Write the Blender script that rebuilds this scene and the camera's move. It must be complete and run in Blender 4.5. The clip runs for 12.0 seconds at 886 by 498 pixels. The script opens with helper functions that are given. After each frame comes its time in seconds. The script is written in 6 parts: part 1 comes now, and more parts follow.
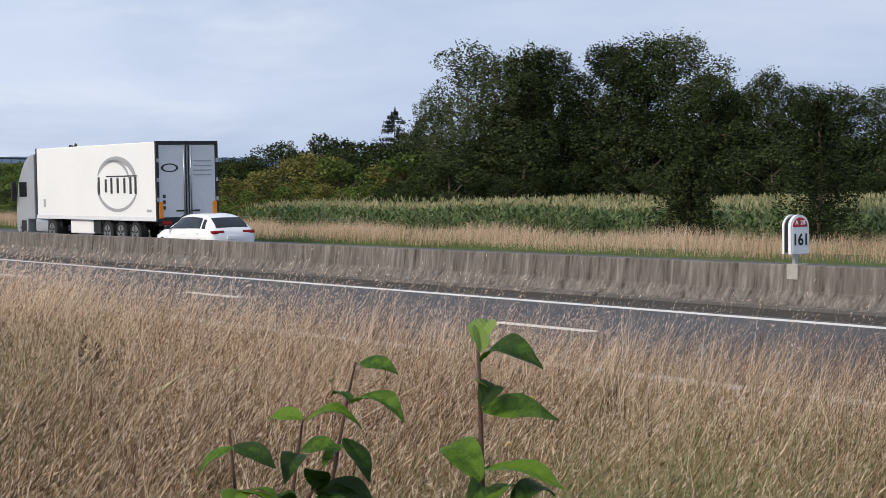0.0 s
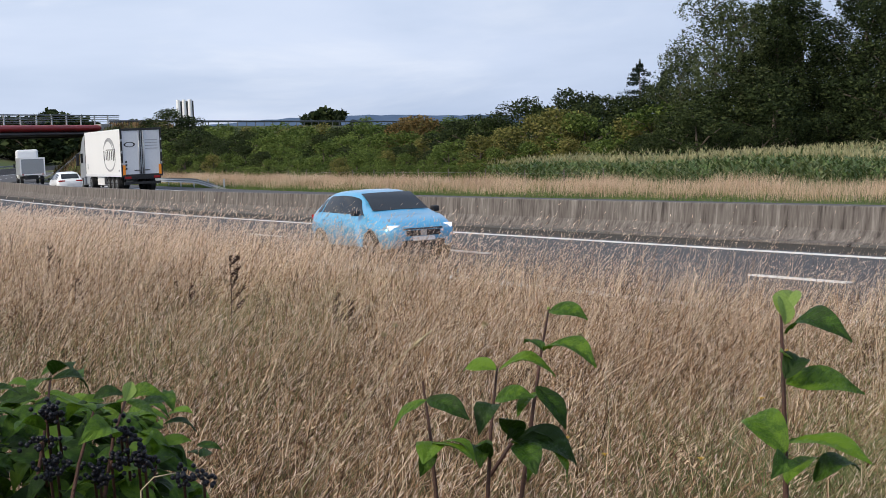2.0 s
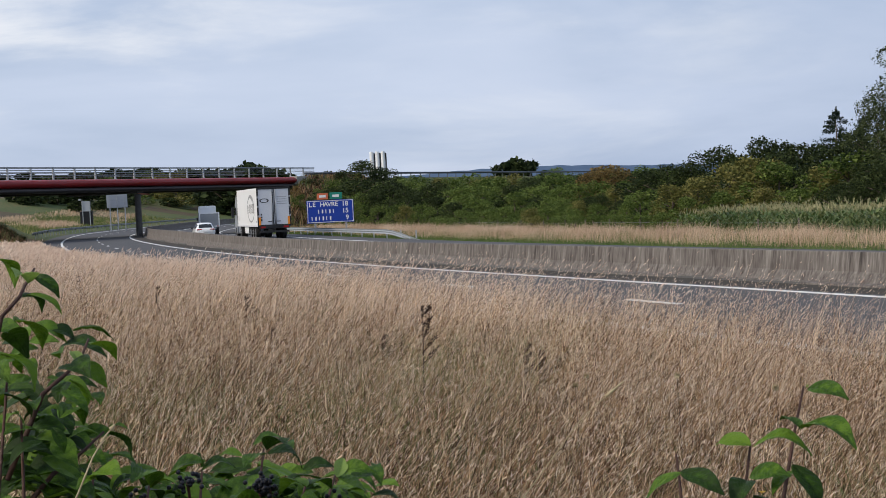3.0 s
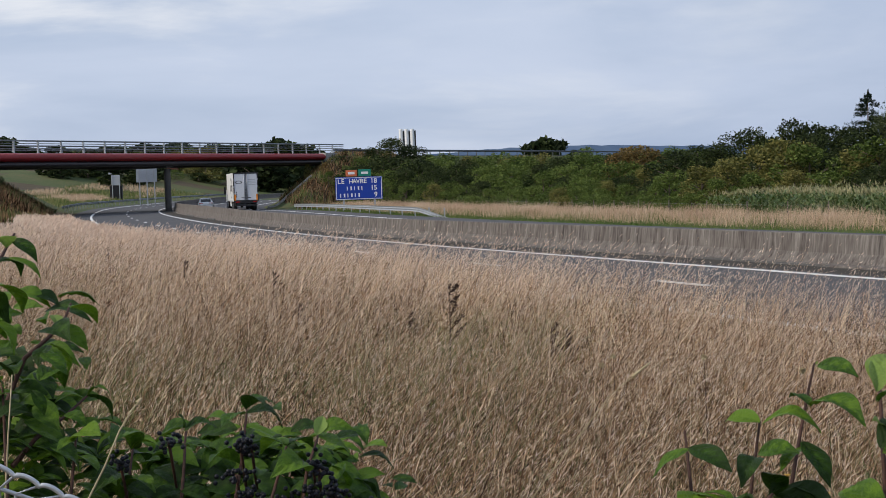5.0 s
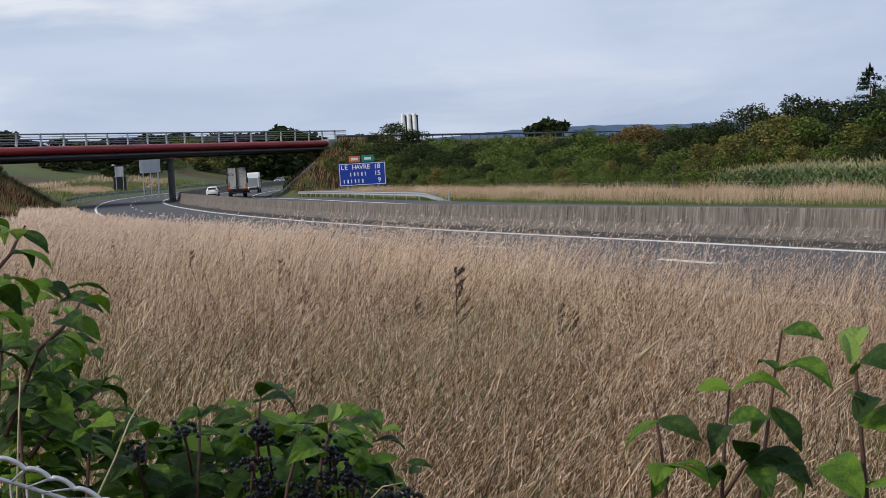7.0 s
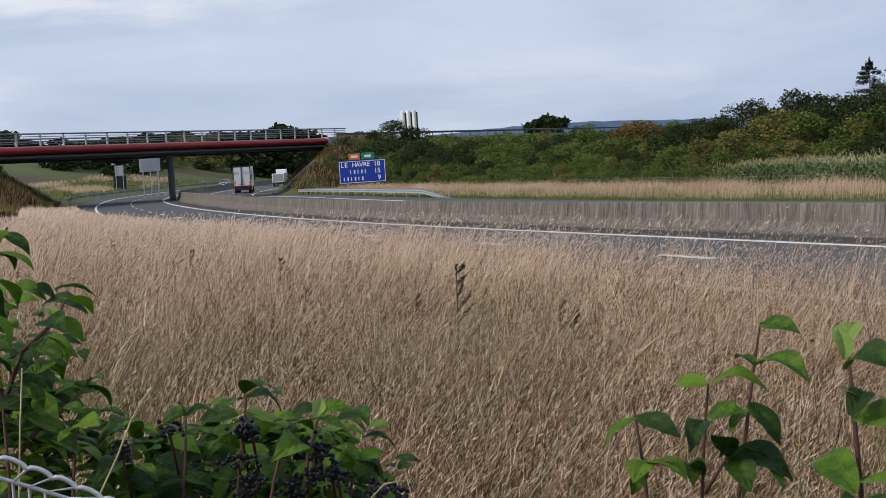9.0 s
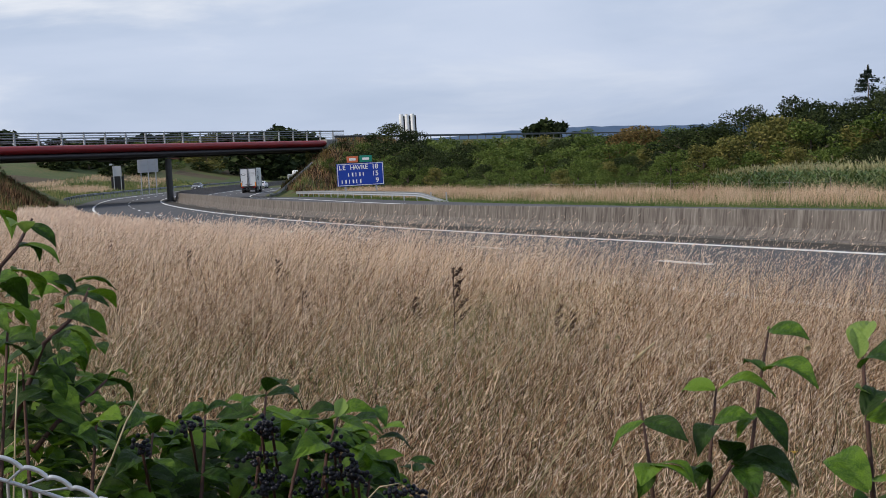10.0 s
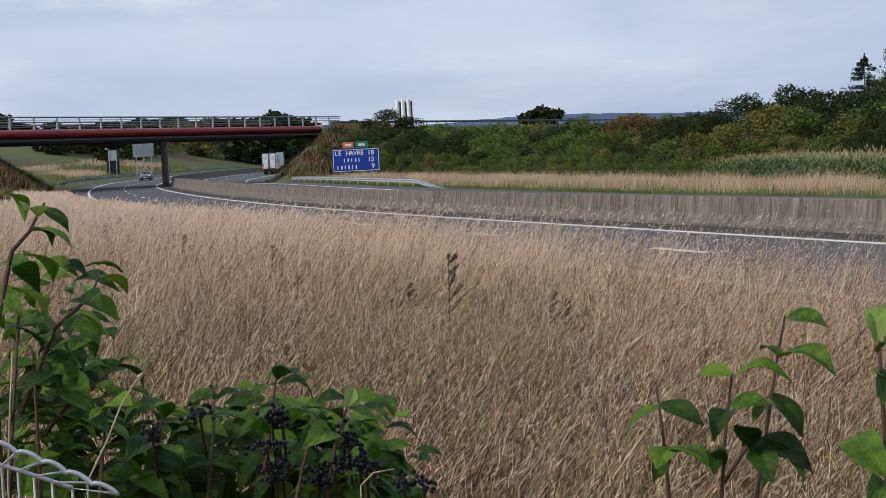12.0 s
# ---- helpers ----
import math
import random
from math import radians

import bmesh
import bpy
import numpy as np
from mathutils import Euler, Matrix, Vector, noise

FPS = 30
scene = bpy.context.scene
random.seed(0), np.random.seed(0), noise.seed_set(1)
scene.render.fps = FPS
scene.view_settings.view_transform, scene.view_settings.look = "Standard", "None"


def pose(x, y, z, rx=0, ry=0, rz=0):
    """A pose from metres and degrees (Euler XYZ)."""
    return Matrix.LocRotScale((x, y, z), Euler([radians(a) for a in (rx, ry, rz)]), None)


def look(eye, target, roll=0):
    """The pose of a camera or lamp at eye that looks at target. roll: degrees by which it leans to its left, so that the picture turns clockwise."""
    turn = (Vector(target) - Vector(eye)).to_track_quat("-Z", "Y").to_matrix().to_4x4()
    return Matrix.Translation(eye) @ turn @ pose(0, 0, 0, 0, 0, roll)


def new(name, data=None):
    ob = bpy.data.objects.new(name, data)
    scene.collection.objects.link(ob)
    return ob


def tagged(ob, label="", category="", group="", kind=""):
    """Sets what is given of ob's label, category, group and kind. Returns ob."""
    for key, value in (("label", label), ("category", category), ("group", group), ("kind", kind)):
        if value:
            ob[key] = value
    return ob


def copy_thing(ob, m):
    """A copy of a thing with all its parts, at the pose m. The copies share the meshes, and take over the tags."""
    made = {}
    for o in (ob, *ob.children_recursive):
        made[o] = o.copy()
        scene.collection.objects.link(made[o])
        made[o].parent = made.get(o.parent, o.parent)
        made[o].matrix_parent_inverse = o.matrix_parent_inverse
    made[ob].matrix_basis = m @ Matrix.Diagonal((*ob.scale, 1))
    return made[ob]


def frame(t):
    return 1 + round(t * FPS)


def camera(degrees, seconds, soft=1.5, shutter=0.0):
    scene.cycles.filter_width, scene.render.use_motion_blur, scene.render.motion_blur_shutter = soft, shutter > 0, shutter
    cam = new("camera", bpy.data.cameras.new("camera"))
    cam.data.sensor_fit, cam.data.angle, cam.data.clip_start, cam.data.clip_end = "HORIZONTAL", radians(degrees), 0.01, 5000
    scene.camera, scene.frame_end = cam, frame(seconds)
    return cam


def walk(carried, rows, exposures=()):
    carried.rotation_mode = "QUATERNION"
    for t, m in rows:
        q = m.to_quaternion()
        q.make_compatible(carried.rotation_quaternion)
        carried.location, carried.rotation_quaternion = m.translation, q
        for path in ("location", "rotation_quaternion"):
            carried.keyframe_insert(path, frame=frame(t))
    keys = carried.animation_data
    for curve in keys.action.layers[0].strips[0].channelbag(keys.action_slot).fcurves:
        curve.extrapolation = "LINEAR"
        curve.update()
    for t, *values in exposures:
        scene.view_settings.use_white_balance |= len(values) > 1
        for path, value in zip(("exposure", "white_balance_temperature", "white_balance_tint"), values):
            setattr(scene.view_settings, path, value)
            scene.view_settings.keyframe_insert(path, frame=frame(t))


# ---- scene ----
# ---------------------------------------------------------------- camera
EYE_Z = 2.47
cam = camera(29.93, 12.0, soft=0.6)
LOOKS = [  # seconds, yaw to the left, pitch, lean to the left, in degrees
    (0.0, -15.456, -2.440, -0.942), (0.5, -11.784, -2.518, -1.119), (1.0, -9.100, -3.034, -2.320),
    (1.5, -8.436, -3.708, -1.971), (2.0, -6.870, -3.748, -2.433), (2.5, -1.318, -2.851, -3.314),
    (3.0, -0.351, -1.712, -2.753), (3.5, 0.112, -1.559, -2.562), (5.5, 0.674, -2.694, -2.013),
    (6.0, 0.806, -2.760, -2.737), (6.5, 0.780, -2.820, -3.276), (7.0, 0.847, -2.973, -3.388),
    (9.0, 0.869, -3.075, -3.752), (9.5, 0.910, -3.054, -3.510), (10.0, 0.767, -2.960, -3.205),
    (10.5, 0.715, -2.997, -3.254), (11.0, 0.657, -3.103, -3.656), (11.5, 0.802, -3.400, -3.647),
    (12.0, 0.630, -3.440, -2.878),
]


def gaze(yaw, pitch, lean):
    """A camera pose at the eye from yaw, pitch and lean."""
    a, b = radians(yaw), radians(pitch)
    to = (-math.sin(a) * math.cos(b), math.cos(a) * math.cos(b), EYE_Z + math.sin(b))
    return look((0, 0, EYE_Z), to, lean)


walk(cam, [(t, gaze(y, p, r)) for t, y, p, r in LOOKS], [(0.0, 0.22), (1.0, 0.28), (2.0, 0.30), (2.5, 0.30), (3.0, 0.10), (3.5, -0.02), (5.5, 0.05), (7.0, 0.07), (12.0, 0.09)])

# ---------------------------------------------------------------- sky and light
SUN_DIR = Vector((-0.80, -0.35, 0.62)).normalized()


def build_sky():
    w = bpy.data.worlds.new("sky")
    scene.world = w
    w.use_nodes = True
    nt = w.node_tree
    nt.nodes.clear()
    out = nt.nodes.new("ShaderNodeOutputWorld")
    bg = nt.nodes.new("ShaderNodeBackground")
    sky = nt.nodes.new("ShaderNodeTexSky")
    sky.sky_type, sky.sun_disc = "NISHITA", False
    sky.sun_elevation, sky.sun_rotation = math.asin(SUN_DIR.z), math.atan2(SUN_DIR.x, SUN_DIR.y)
    sky.air_density, sky.dust_density, sky.ozone_density = 1.0, 2.5, 2.0
    tc = nt.nodes.new("ShaderNodeTexCoord")
    sep = nt.nodes.new("ShaderNodeSeparateXYZ")
    nt.links.new(tc.outputs["Generated"], sep.inputs[0])

    def cloud(scale, stretch, detail, lo, hi, shift):
        mp = nt.nodes.new("ShaderNodeMapping")
        mp.inputs["Scale"].default_value = (scale, scale, scale * stretch)
        mp.inputs["Location"].default_value = (shift, shift * 0.6, shift * 0.3)
        mp.inputs["Rotation"].default_value = (0.0, 0.07, 0.0)
        nz = nt.nodes.new("ShaderNodeTexNoise")
        nz.inputs["Scale"].default_value, nz.inputs["Detail"].default_value = 1.0, detail
        nz.inputs["Roughness"].default_value, nz.inputs["Distortion"].default_value = 0.55, 0.4
        rr = nt.nodes.new("ShaderNodeMapRange")
        rr.inputs[1].default_value, rr.inputs[2].default_value = lo, hi
        rr.interpolation_type = "SMOOTHSTEP"
        nt.links.new(tc.outputs["Generated"], mp.inputs[0])
        nt.links.new(mp.outputs[0], nz.inputs["Vector"])
        nt.links.new(nz.outputs[0], rr.inputs[0])
        return rr.outputs[0]

    def mix(a, b, fac, mode="MIX"):
        m = nt.nodes.new("ShaderNodeMix")
        m.data_type, m.blend_type = "RGBA", mode
        for sock, val in ((m.inputs[6], a), (m.inputs[7], b), (m.inputs[0], fac)):
            if hasattr(val, "is_linked"):
                nt.links.new(val, sock)
            else:
                sock.default_value = val
        return m.outputs[2]

    # the clear sky, veiled by high grey cloud, with brighter streaks
    scaled = mix(sky.outputs[0], (0.12, 0.12, 0.12, 1), 1.0, "MULTIPLY")
    veil = mix(scaled, (0.43, 0.525, 0.71, 1), 0.85)
    low = cloud(2.2, 3.6, 6, 0.38, 0.68, 3.1)
    grey = mix(veil, (0.56, 0.635, 0.785, 1), low)
    streak = cloud(4.2, 4.5, 8, 0.46, 0.72, 7.4)
    side = nt.nodes.new("ShaderNodeMapRange")
    side.inputs[1].default_value, side.inputs[2].default_value = 0.25, -0.25
    side.inputs[3].default_value, side.inputs[4].default_value = 0.40, 1.0
    nt.links.new(sep.outputs[0], side.inputs[0])
    sm = nt.nodes.new("ShaderNodeMath")
    sm.operation = "MULTIPLY"
    nt.links.new(streak, sm.inputs[0])
    nt.links.new(side.outputs[0], sm.inputs[1])
    col = mix(grey, (0.78, 0.81, 0.87, 1), sm.outputs[0])
    dim = nt.nodes.new("ShaderNodeMapRange")
    dim.inputs[1].default_value, dim.inputs[2].default_value = 0.0, 0.5
    nt.links.new(sep.outputs[0], dim.inputs[0])
    col = mix(col, (0.80, 0.83, 0.88, 1), dim.outputs[0], "MULTIPLY")
    nt.links.new(col, bg.inputs[0])
    bg.inputs[1].default_value = 1.0
    nt.links.new(bg.outputs[0], out.inputs[0])
    sun = new("sun", bpy.data.lights.new("sun", "SUN"))
    sun.data.energy, sun.data.angle, sun.data.color = 2.6, radians(12), (1.0, 0.89, 0.73)
    sun.matrix_world = look((0, 0, 60), Vector((0, 0, 60)) - SUN_DIR)


build_sky()

# ---------------------------------------------------------------- materials
def material(name, base, rough=0.7, metal=0.0, var=None, scale=3.0, grain=40.0, bump=0.0, spec=0.4, space="Object",
             per_object=0.0, per_island=0.0, stretch=(1, 1, 1), coat=0.0, translucent=0.0):
    """A surface of two colours mixed by large stains and fine grain, with relief."""
    m = bpy.data.materials.new(name)
    m.use_nodes = True
    nt = m.node_tree
    b = nt.nodes["Principled BSDF"]
    b.inputs["Roughness"].default_value, b.inputs["Metallic"].default_value = rough, metal
    b.inputs["Specular IOR Level"].default_value = spec
    b.inputs["Coat Weight"].default_value = coat
    tc = nt.nodes.new("ShaderNodeTexCoord")
    mp = nt.nodes.new("ShaderNodeMapping")
    mp.inputs["Scale"].default_value = stretch
    nt.links.new(tc.outputs[space], mp.inputs[0])
    big, fine = nt.nodes.new("ShaderNodeTexNoise"), nt.nodes.new("ShaderNodeTexNoise")
    for n, s in ((big, scale), (fine, grain)):
        n.inputs["Scale"].default_value, n.inputs["Detail"].default_value = s, 5
        nt.links.new(mp.outputs[0], n.inputs["Vector"])
    add = nt.nodes.new("ShaderNodeMath")
    add.operation = "ADD"
    nt.links.new(big.outputs[0], add.inputs[0])
    nt.links.new(fine.outputs[0], add.inputs[1])
    last = add.outputs[0]
    for amount, node, sock in ((per_object, "ShaderNodeObjectInfo", "Random"), (per_island, "ShaderNodeNewGeometry", "Random Per Island")):
        if amount:
            src = nt.nodes.new(node)
            ma = nt.nodes.new("ShaderNodeMath")
            ma.operation, ma.inputs[1].default_value = "MULTIPLY_ADD", amount
            nt.links.new(src.outputs[sock], ma.inputs[0])
            nt.links.new(last, ma.inputs[2])
            sb = nt.nodes.new("ShaderNodeMath")
            sb.operation, sb.inputs[1].default_value = "SUBTRACT", amount / 2
            nt.links.new(ma.outputs[0], sb.inputs[0])
            last = sb.outputs[0]
    rr = nt.nodes.new("ShaderNodeMapRange")
    rr.inputs[1].default_value, rr.inputs[2].default_value = 0.7, 1.3
    nt.links.new(last, rr.inputs[0])
    ramp = nt.nodes.new("ShaderNodeValToRGB")
    cols = [base] + list(var or [[min(1, c * 1.15) for c in base]])
    while len(ramp.color_ramp.elements) < len(cols):
        ramp.color_ramp.elements.new(0.5)
    for i, c in enumerate(cols):
        ramp.color_ramp.elements[i].position = i / max(1, len(cols) - 1)
        ramp.color_ramp.elements[i].color = (*c, 1)
    nt.links.new(rr.outputs[0], ramp.inputs[0])
    nt.links.new(ramp.outputs[0], b.inputs["Base Color"])
    if bump:
        bp = nt.nodes.new("ShaderNodeBump")
        bp.inputs["Strength"].default_value, bp.inputs["Distance"].default_value = bump, 0.02
        nt.links.new(add.outputs[0], bp.inputs["Height"])
        nt.links.new(bp.outputs[0], b.inputs["Normal"])
    if translucent:
        tr = nt.nodes.new("ShaderNodeBsdfTranslucent")
        mx = nt.nodes.new("ShaderNodeMixShader")
        mx.inputs[0].default_value = translucent
        nt.links.new(ramp.outputs[0], tr.inputs[0])
        nt.links.new(b.outputs[0], mx.inputs[1])
        nt.links.new(tr.outputs[0], mx.inputs[2])
        nt.links.new(mx.outputs[0], nt.nodes["Material Output"].inputs[0])
    return m


def plain(name, base, rough=0.5, metal=0.0, emit=0.0, coat=0.0):
    """Paint, plastic, metal or lamp glass with a slight unevenness."""
    m = material(name, base, rough, metal, [[min(1, c * 1.08 + 0.004) for c in base]], 1.5, 25, 0.0, coat=coat)
    if emit:
        b = m.node_tree.nodes["Principled BSDF"]
        b.inputs["Emission Color"].default_value = (*base, 1)
        b.inputs["Emission Strength"].default_value = emit
    return m


M = {}
M["soil"] = material("soil", (0.10, 0.075, 0.045), 0.95, var=[(0.17, 0.13, 0.075), (0.13, 0.13, 0.05)], scale=0.6, grain=9, bump=0.6)
M["meadow"] = material("meadow", (0.036, 0.060, 0.012), 0.95, var=[(0.062, 0.088, 0.020), (0.130, 0.100, 0.040)], scale=0.05, grain=1.5, bump=0.5)
M["asphalt"] = material("asphalt", (0.060, 0.060, 0.066), 0.85, var=[(0.085, 0.084, 0.088)], scale=0.3, grain=60, bump=0.3)
M["paint_line"] = material("paint_line", (0.62, 0.63, 0.62), 0.7, var=[(0.8, 0.8, 0.79)], scale=0.8, grain=20)
M["concrete"] = material("concrete", (0.048, 0.040, 0.037), 0.92, var=[(0.112, 0.097, 0.088), (0.158, 0.141, 0.129), (0.24, 0.22, 0.20)], scale=0.9, grain=3.2, bump=0.5, stretch=(4.5, 4.5, 0.28))
M["road_dirt"] = material("road_dirt", (0.030, 0.026, 0.021), 0.95, var=[(0.060, 0.052, 0.042)], scale=1.5, grain=30, bump=0.5)
M["pale_concrete"] = material("pale_concrete", (0.30, 0.29, 0.27), 0.9, var=[(0.42, 0.41, 0.38)], scale=0.8, grain=18, bump=0.3)
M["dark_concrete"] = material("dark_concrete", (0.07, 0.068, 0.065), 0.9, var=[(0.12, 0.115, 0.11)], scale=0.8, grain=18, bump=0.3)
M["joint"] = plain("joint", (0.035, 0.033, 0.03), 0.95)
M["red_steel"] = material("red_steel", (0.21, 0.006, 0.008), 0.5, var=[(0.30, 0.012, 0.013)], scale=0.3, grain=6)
# dark beams, and the shade painted on the girder's lower half
M["dark_steel_and_shade"] = material("dark_steel_and_shade", (0.03, 0.028, 0.03), 0.6, var=[(0.05, 0.045, 0.045)], scale=0.4, grain=8)
M["galvanised"] = material("galvanised", (0.36, 0.38, 0.40), 0.45, 0.6, var=[(0.5, 0.52, 0.54)], scale=2, grain=30)
M["rail_dark"] = material("rail_dark", (0.075, 0.085, 0.10), 0.6, 0.2, var=[(0.12, 0.13, 0.145)], scale=2, grain=30)
M["rail_grey"] = material("rail_grey", (0.15, 0.165, 0.18), 0.55, 0.3, var=[(0.24, 0.26, 0.28)], scale=2, grain=30)


# ---------------------------------------------------------------- mesh helpers
def as_mesh(name, verts, faces, mat=None, smooth=False):
    me = bpy.data.meshes.new(name)
    me.from_pydata([tuple(v) for v in verts], [], faces)
    me.update()
    if mat:
        me.materials.append(mat)
    if smooth:
        me.polygons.foreach_set("use_smooth", [True] * len(me.polygons))
    return me


def quads_mesh(name, verts, k, mat, smooth=False):
    """A mesh from a numpy array of faces x k corners x 3, with no shared corners."""
    verts = np.asarray(verts, dtype=np.float32).reshape(-1, 3)
    n = len(verts) // k
    me = bpy.data.meshes.new(name)
    me.vertices.add(len(verts))
    me.vertices.foreach_set("co", verts.ravel())
    me.loops.add(n * k)
    me.loops.foreach_set("vertex_index", np.arange(n * k, dtype=np.int32))
    me.polygons.add(n)
    me.polygons.foreach_set("loop_start", np.arange(0, n * k, k, dtype=np.int32))
    me.polygons.foreach_set("loop_total", np.full(n, k, dtype=np.int32))
    me.update(calc_edges=True)
    me.materials.append(mat)
    if smooth:
        me.polygons.foreach_set("use_smooth", np.ones(n, dtype=bool))
    return me


def part(name, me, mat=None, parent=None, label="", at=None):
    """Links a mesh (or bmesh) as one object under a thing or part."""
    if isinstance(me, bmesh.types.BMesh):
        bm, me = me, bpy.data.meshes.new(name)
        bm.to_mesh(me)
        bm.free()
    if mat and not me.materials:
        me.materials.append(mat)
    ob = new(name, me)
    if parent:
        ob.parent = parent
    if at is not None:
        ob.matrix_basis = at
    if label:
        ob["label"] = label
    return ob


def box(x0, x1, y0, y1, z0, z1, bevel=0.0):
    bm = bmesh.new()
    bmesh.ops.create_cube(bm, size=1, matrix=Matrix.Translation(((x0 + x1) / 2, (y0 + y1) / 2, (z0 + z1) / 2)) @ Matrix.Diagonal((abs(x1 - x0), abs(y1 - y0), abs(z1 - z0), 1)))
    if bevel:
        bmesh.ops.bevel(bm, geom=bm.edges[:], offset=bevel, segments=2, profile=0.6, affect="EDGES")
    return bm


def join(*bms):
    out = bms[0]
    for b in bms[1:]:
        tmp = bpy.data.meshes.new("tmp")
        b.to_mesh(tmp)
        b.free()
        out.from_mesh(tmp)
        bpy.data.meshes.remove(tmp)
    return out


def tube(points, r, sides=8, r2=None, caps=True):
    """A round bar along points, tapering from r to r2."""
    bm = bmesh.new()
    pts = [Vector(p) for p in points]
    rings = []
    for i, p in enumerate(pts):
        d = (pts[min(i + 1, len(pts) - 1)] - pts[max(i - 1, 0)]).normalized()
        side = d.cross(Vector((0, 0, 1)))
        side = Vector((1, 0, 0)) if side.length < 1e-3 else side.normalized()
        up = side.cross(d)
        rad = r if r2 is None else r + (r2 - r) * i / (len(pts) - 1)
        rings.append([bm.verts.new(p + (side * math.cos(2 * math.pi * k / sides) + up * math.sin(2 * math.pi * k / sides)) * rad) for k in range(sides)])
    for a, b in zip(rings, rings[1:]):
        for k in range(sides):
            f = bm.faces.new((a[k], a[(k + 1) % sides], b[(k + 1) % sides], b[k]))
            f.smooth = True
    if caps:
        bm.faces.new(rings[0][::-1])
        bm.faces.new(rings[-1])
    bmesh.ops.recalc_face_normals(bm, faces=bm.faces[:])
    return bm


def disc_cyl(r, y0, y1, n=24, cx=0, cz=0, bevel=0.0):
    """A cylinder with its axis along y."""
    bm = bmesh.new()
    bmesh.ops.create_cone(bm, cap_ends=True, segments=n, radius1=r, radius2=r, depth=abs(y1 - y0),
                          matrix=Matrix.Translation((cx, (y0 + y1) / 2, cz)) @ Matrix.Rotation(math.pi / 2, 4, "X"))
    if bevel:
        bmesh.ops.bevel(bm, geom=[e for e in bm.edges if len(e.link_faces) == 2 and any(len(f.verts) > 4 for f in e.link_faces)], offset=bevel, segments=2, profile=0.5, affect="EDGES")
    return bm


def thing(name, label, category, m=None, group="", kind=""):
    ob = new(name)
    ob.empty_display_size = 0.2
    if m is not None:
        ob.matrix_basis = m
    return tagged(ob, label, category, group, kind)


# ---------------------------------------------------------------- the road's line
def road_heading(s):
    """Degrees to the left of north along the median barrier."""
    knots = [(-80, 21.0), (30, 20.96), (60, 17.56), (100, 14.55), (140, 12.37), (170, 10.23), (200, 7.63), (240, 3.94), (290, -0.98), (350, -7.91), (420, -16.0), (600, -38.0)]
    return float(np.interp(s, [k[0] for k in knots], [k[1] for k in knots]))


ROAD_STEP = 1.0
ROAD_S = np.arange(-80, 600.1, ROAD_STEP)


def road_table():
    h = np.radians([road_heading(s) for s in ROAD_S])
    dx, dy = -np.sin(h), np.cos(h)
    i0 = int(80 / ROAD_STEP)
    x, y = np.cumsum(dx) * ROAD_STEP, np.cumsum(dy) * ROAD_STEP
    return x - x[i0] + 14.1, y - y[i0] + 27.4, h


ROAD_X, ROAD_Y, ROAD_H = road_table()


def dip(s):
    """The carriageways fall gently away beyond the bend."""
    a = np.clip((np.asarray(s, float) - 105) / 150, 0, 1)
    return -0.34 * a * a * (3 - 2 * a)


def cant(s):
    """How steeply the road leans into the bend, its outer side up."""
    a = np.clip((np.asarray(s, float) - 120) / 90, 0, 1)
    return 0.04 * a * a * (3 - 2 * a)


def on_road(s, off=0.0, z=0.0):
    """The place at s metres along the barrier and off metres to its right."""
    x, y, h = (float(np.interp(s, ROAD_S, a)) for a in (ROAD_X, ROAD_Y, ROAD_H))
    return Vector((x + off * math.cos(h), y + off * math.sin(h), z + float(dip(s)) - max(-14.0, min(14.0, off)) * float(cant(s))))


def road_pose(s, off, back=False, z=0.0):
    """A vehicle's pose there, its x axis along its way."""
    p = on_road(s, off, z)
    h = float(np.interp(s, ROAD_S, ROAD_H))
    return Matrix.Translation(p) @ Matrix.Rotation(h + math.pi / 2 + (math.pi if back else 0), 4, "Z")


def ribbon(name, profile, s0, s1, step, mat, thick=True):
    """A solid band along the road: profile is a closed loop of (offset, height)."""
    ss = np.linspace(s0, s1, max(2, int(round((s1 - s0) / step)) + 1))
    verts, faces, n = [], [], len(profile)
    for s in ss:
        verts += [on_road(s, o, z) for o, z in profile]
    for i in range(len(ss) - 1):
        for k in range(n):
            a, b = i * n + k, i * n + (k + 1) % n
            faces.append((a, b, b + n, a + n))
    faces.append(tuple(range(n))[::-1])
    faces.append(tuple((len(ss) - 1) * n + k for k in range(n)))
    me = as_mesh(name, verts, faces, mat)
    bm = bmesh.new()
    bm.from_mesh(me)
    bmesh.ops.recalc_face_normals(bm, faces=bm.faces[:])
    bm.to_mesh(me)
    bm.free()
    return me


def offsets(x, y):
    """For arrays of places: offset from the barrier and metres along it."""
    x, y = np.asarray(x, float), np.asarray(y, float)
    sx, sy, sh, ss = ROAD_X[::4], ROAD_Y[::4], ROAD_H[::4], ROAD_S[::4]
    best, off, along = np.full(x.shape, 1e18), np.zeros(x.shape), np.zeros(x.shape)
    for px, py, h, s in zip(sx, sy, sh, ss):
        d = (x - px) ** 2 + (y - py) ** 2
        m = d < best
        best = np.where(m, d, best)
        off = np.where(m, (x - px) * math.cos(h) + (y - py) * math.sin(h), off)
        along = np.where(m, s, along)
    return off, along


# the crossing road: from the near end, over the motorway, and away on its bank
CROSS_A, CROSS_B = Vector((-50.0, 159.4)), Vector((-23.2, 226.2))
CROSS_D = (CROSS_B - CROSS_A).normalized()
CROSS_N = Vector((CROSS_D.y, -CROSS_D.x))
DECK_Z = 6.45


def smooth01(a):
    a = np.clip(a, 0, 1)
    return a * a * (3 - 2 * a)


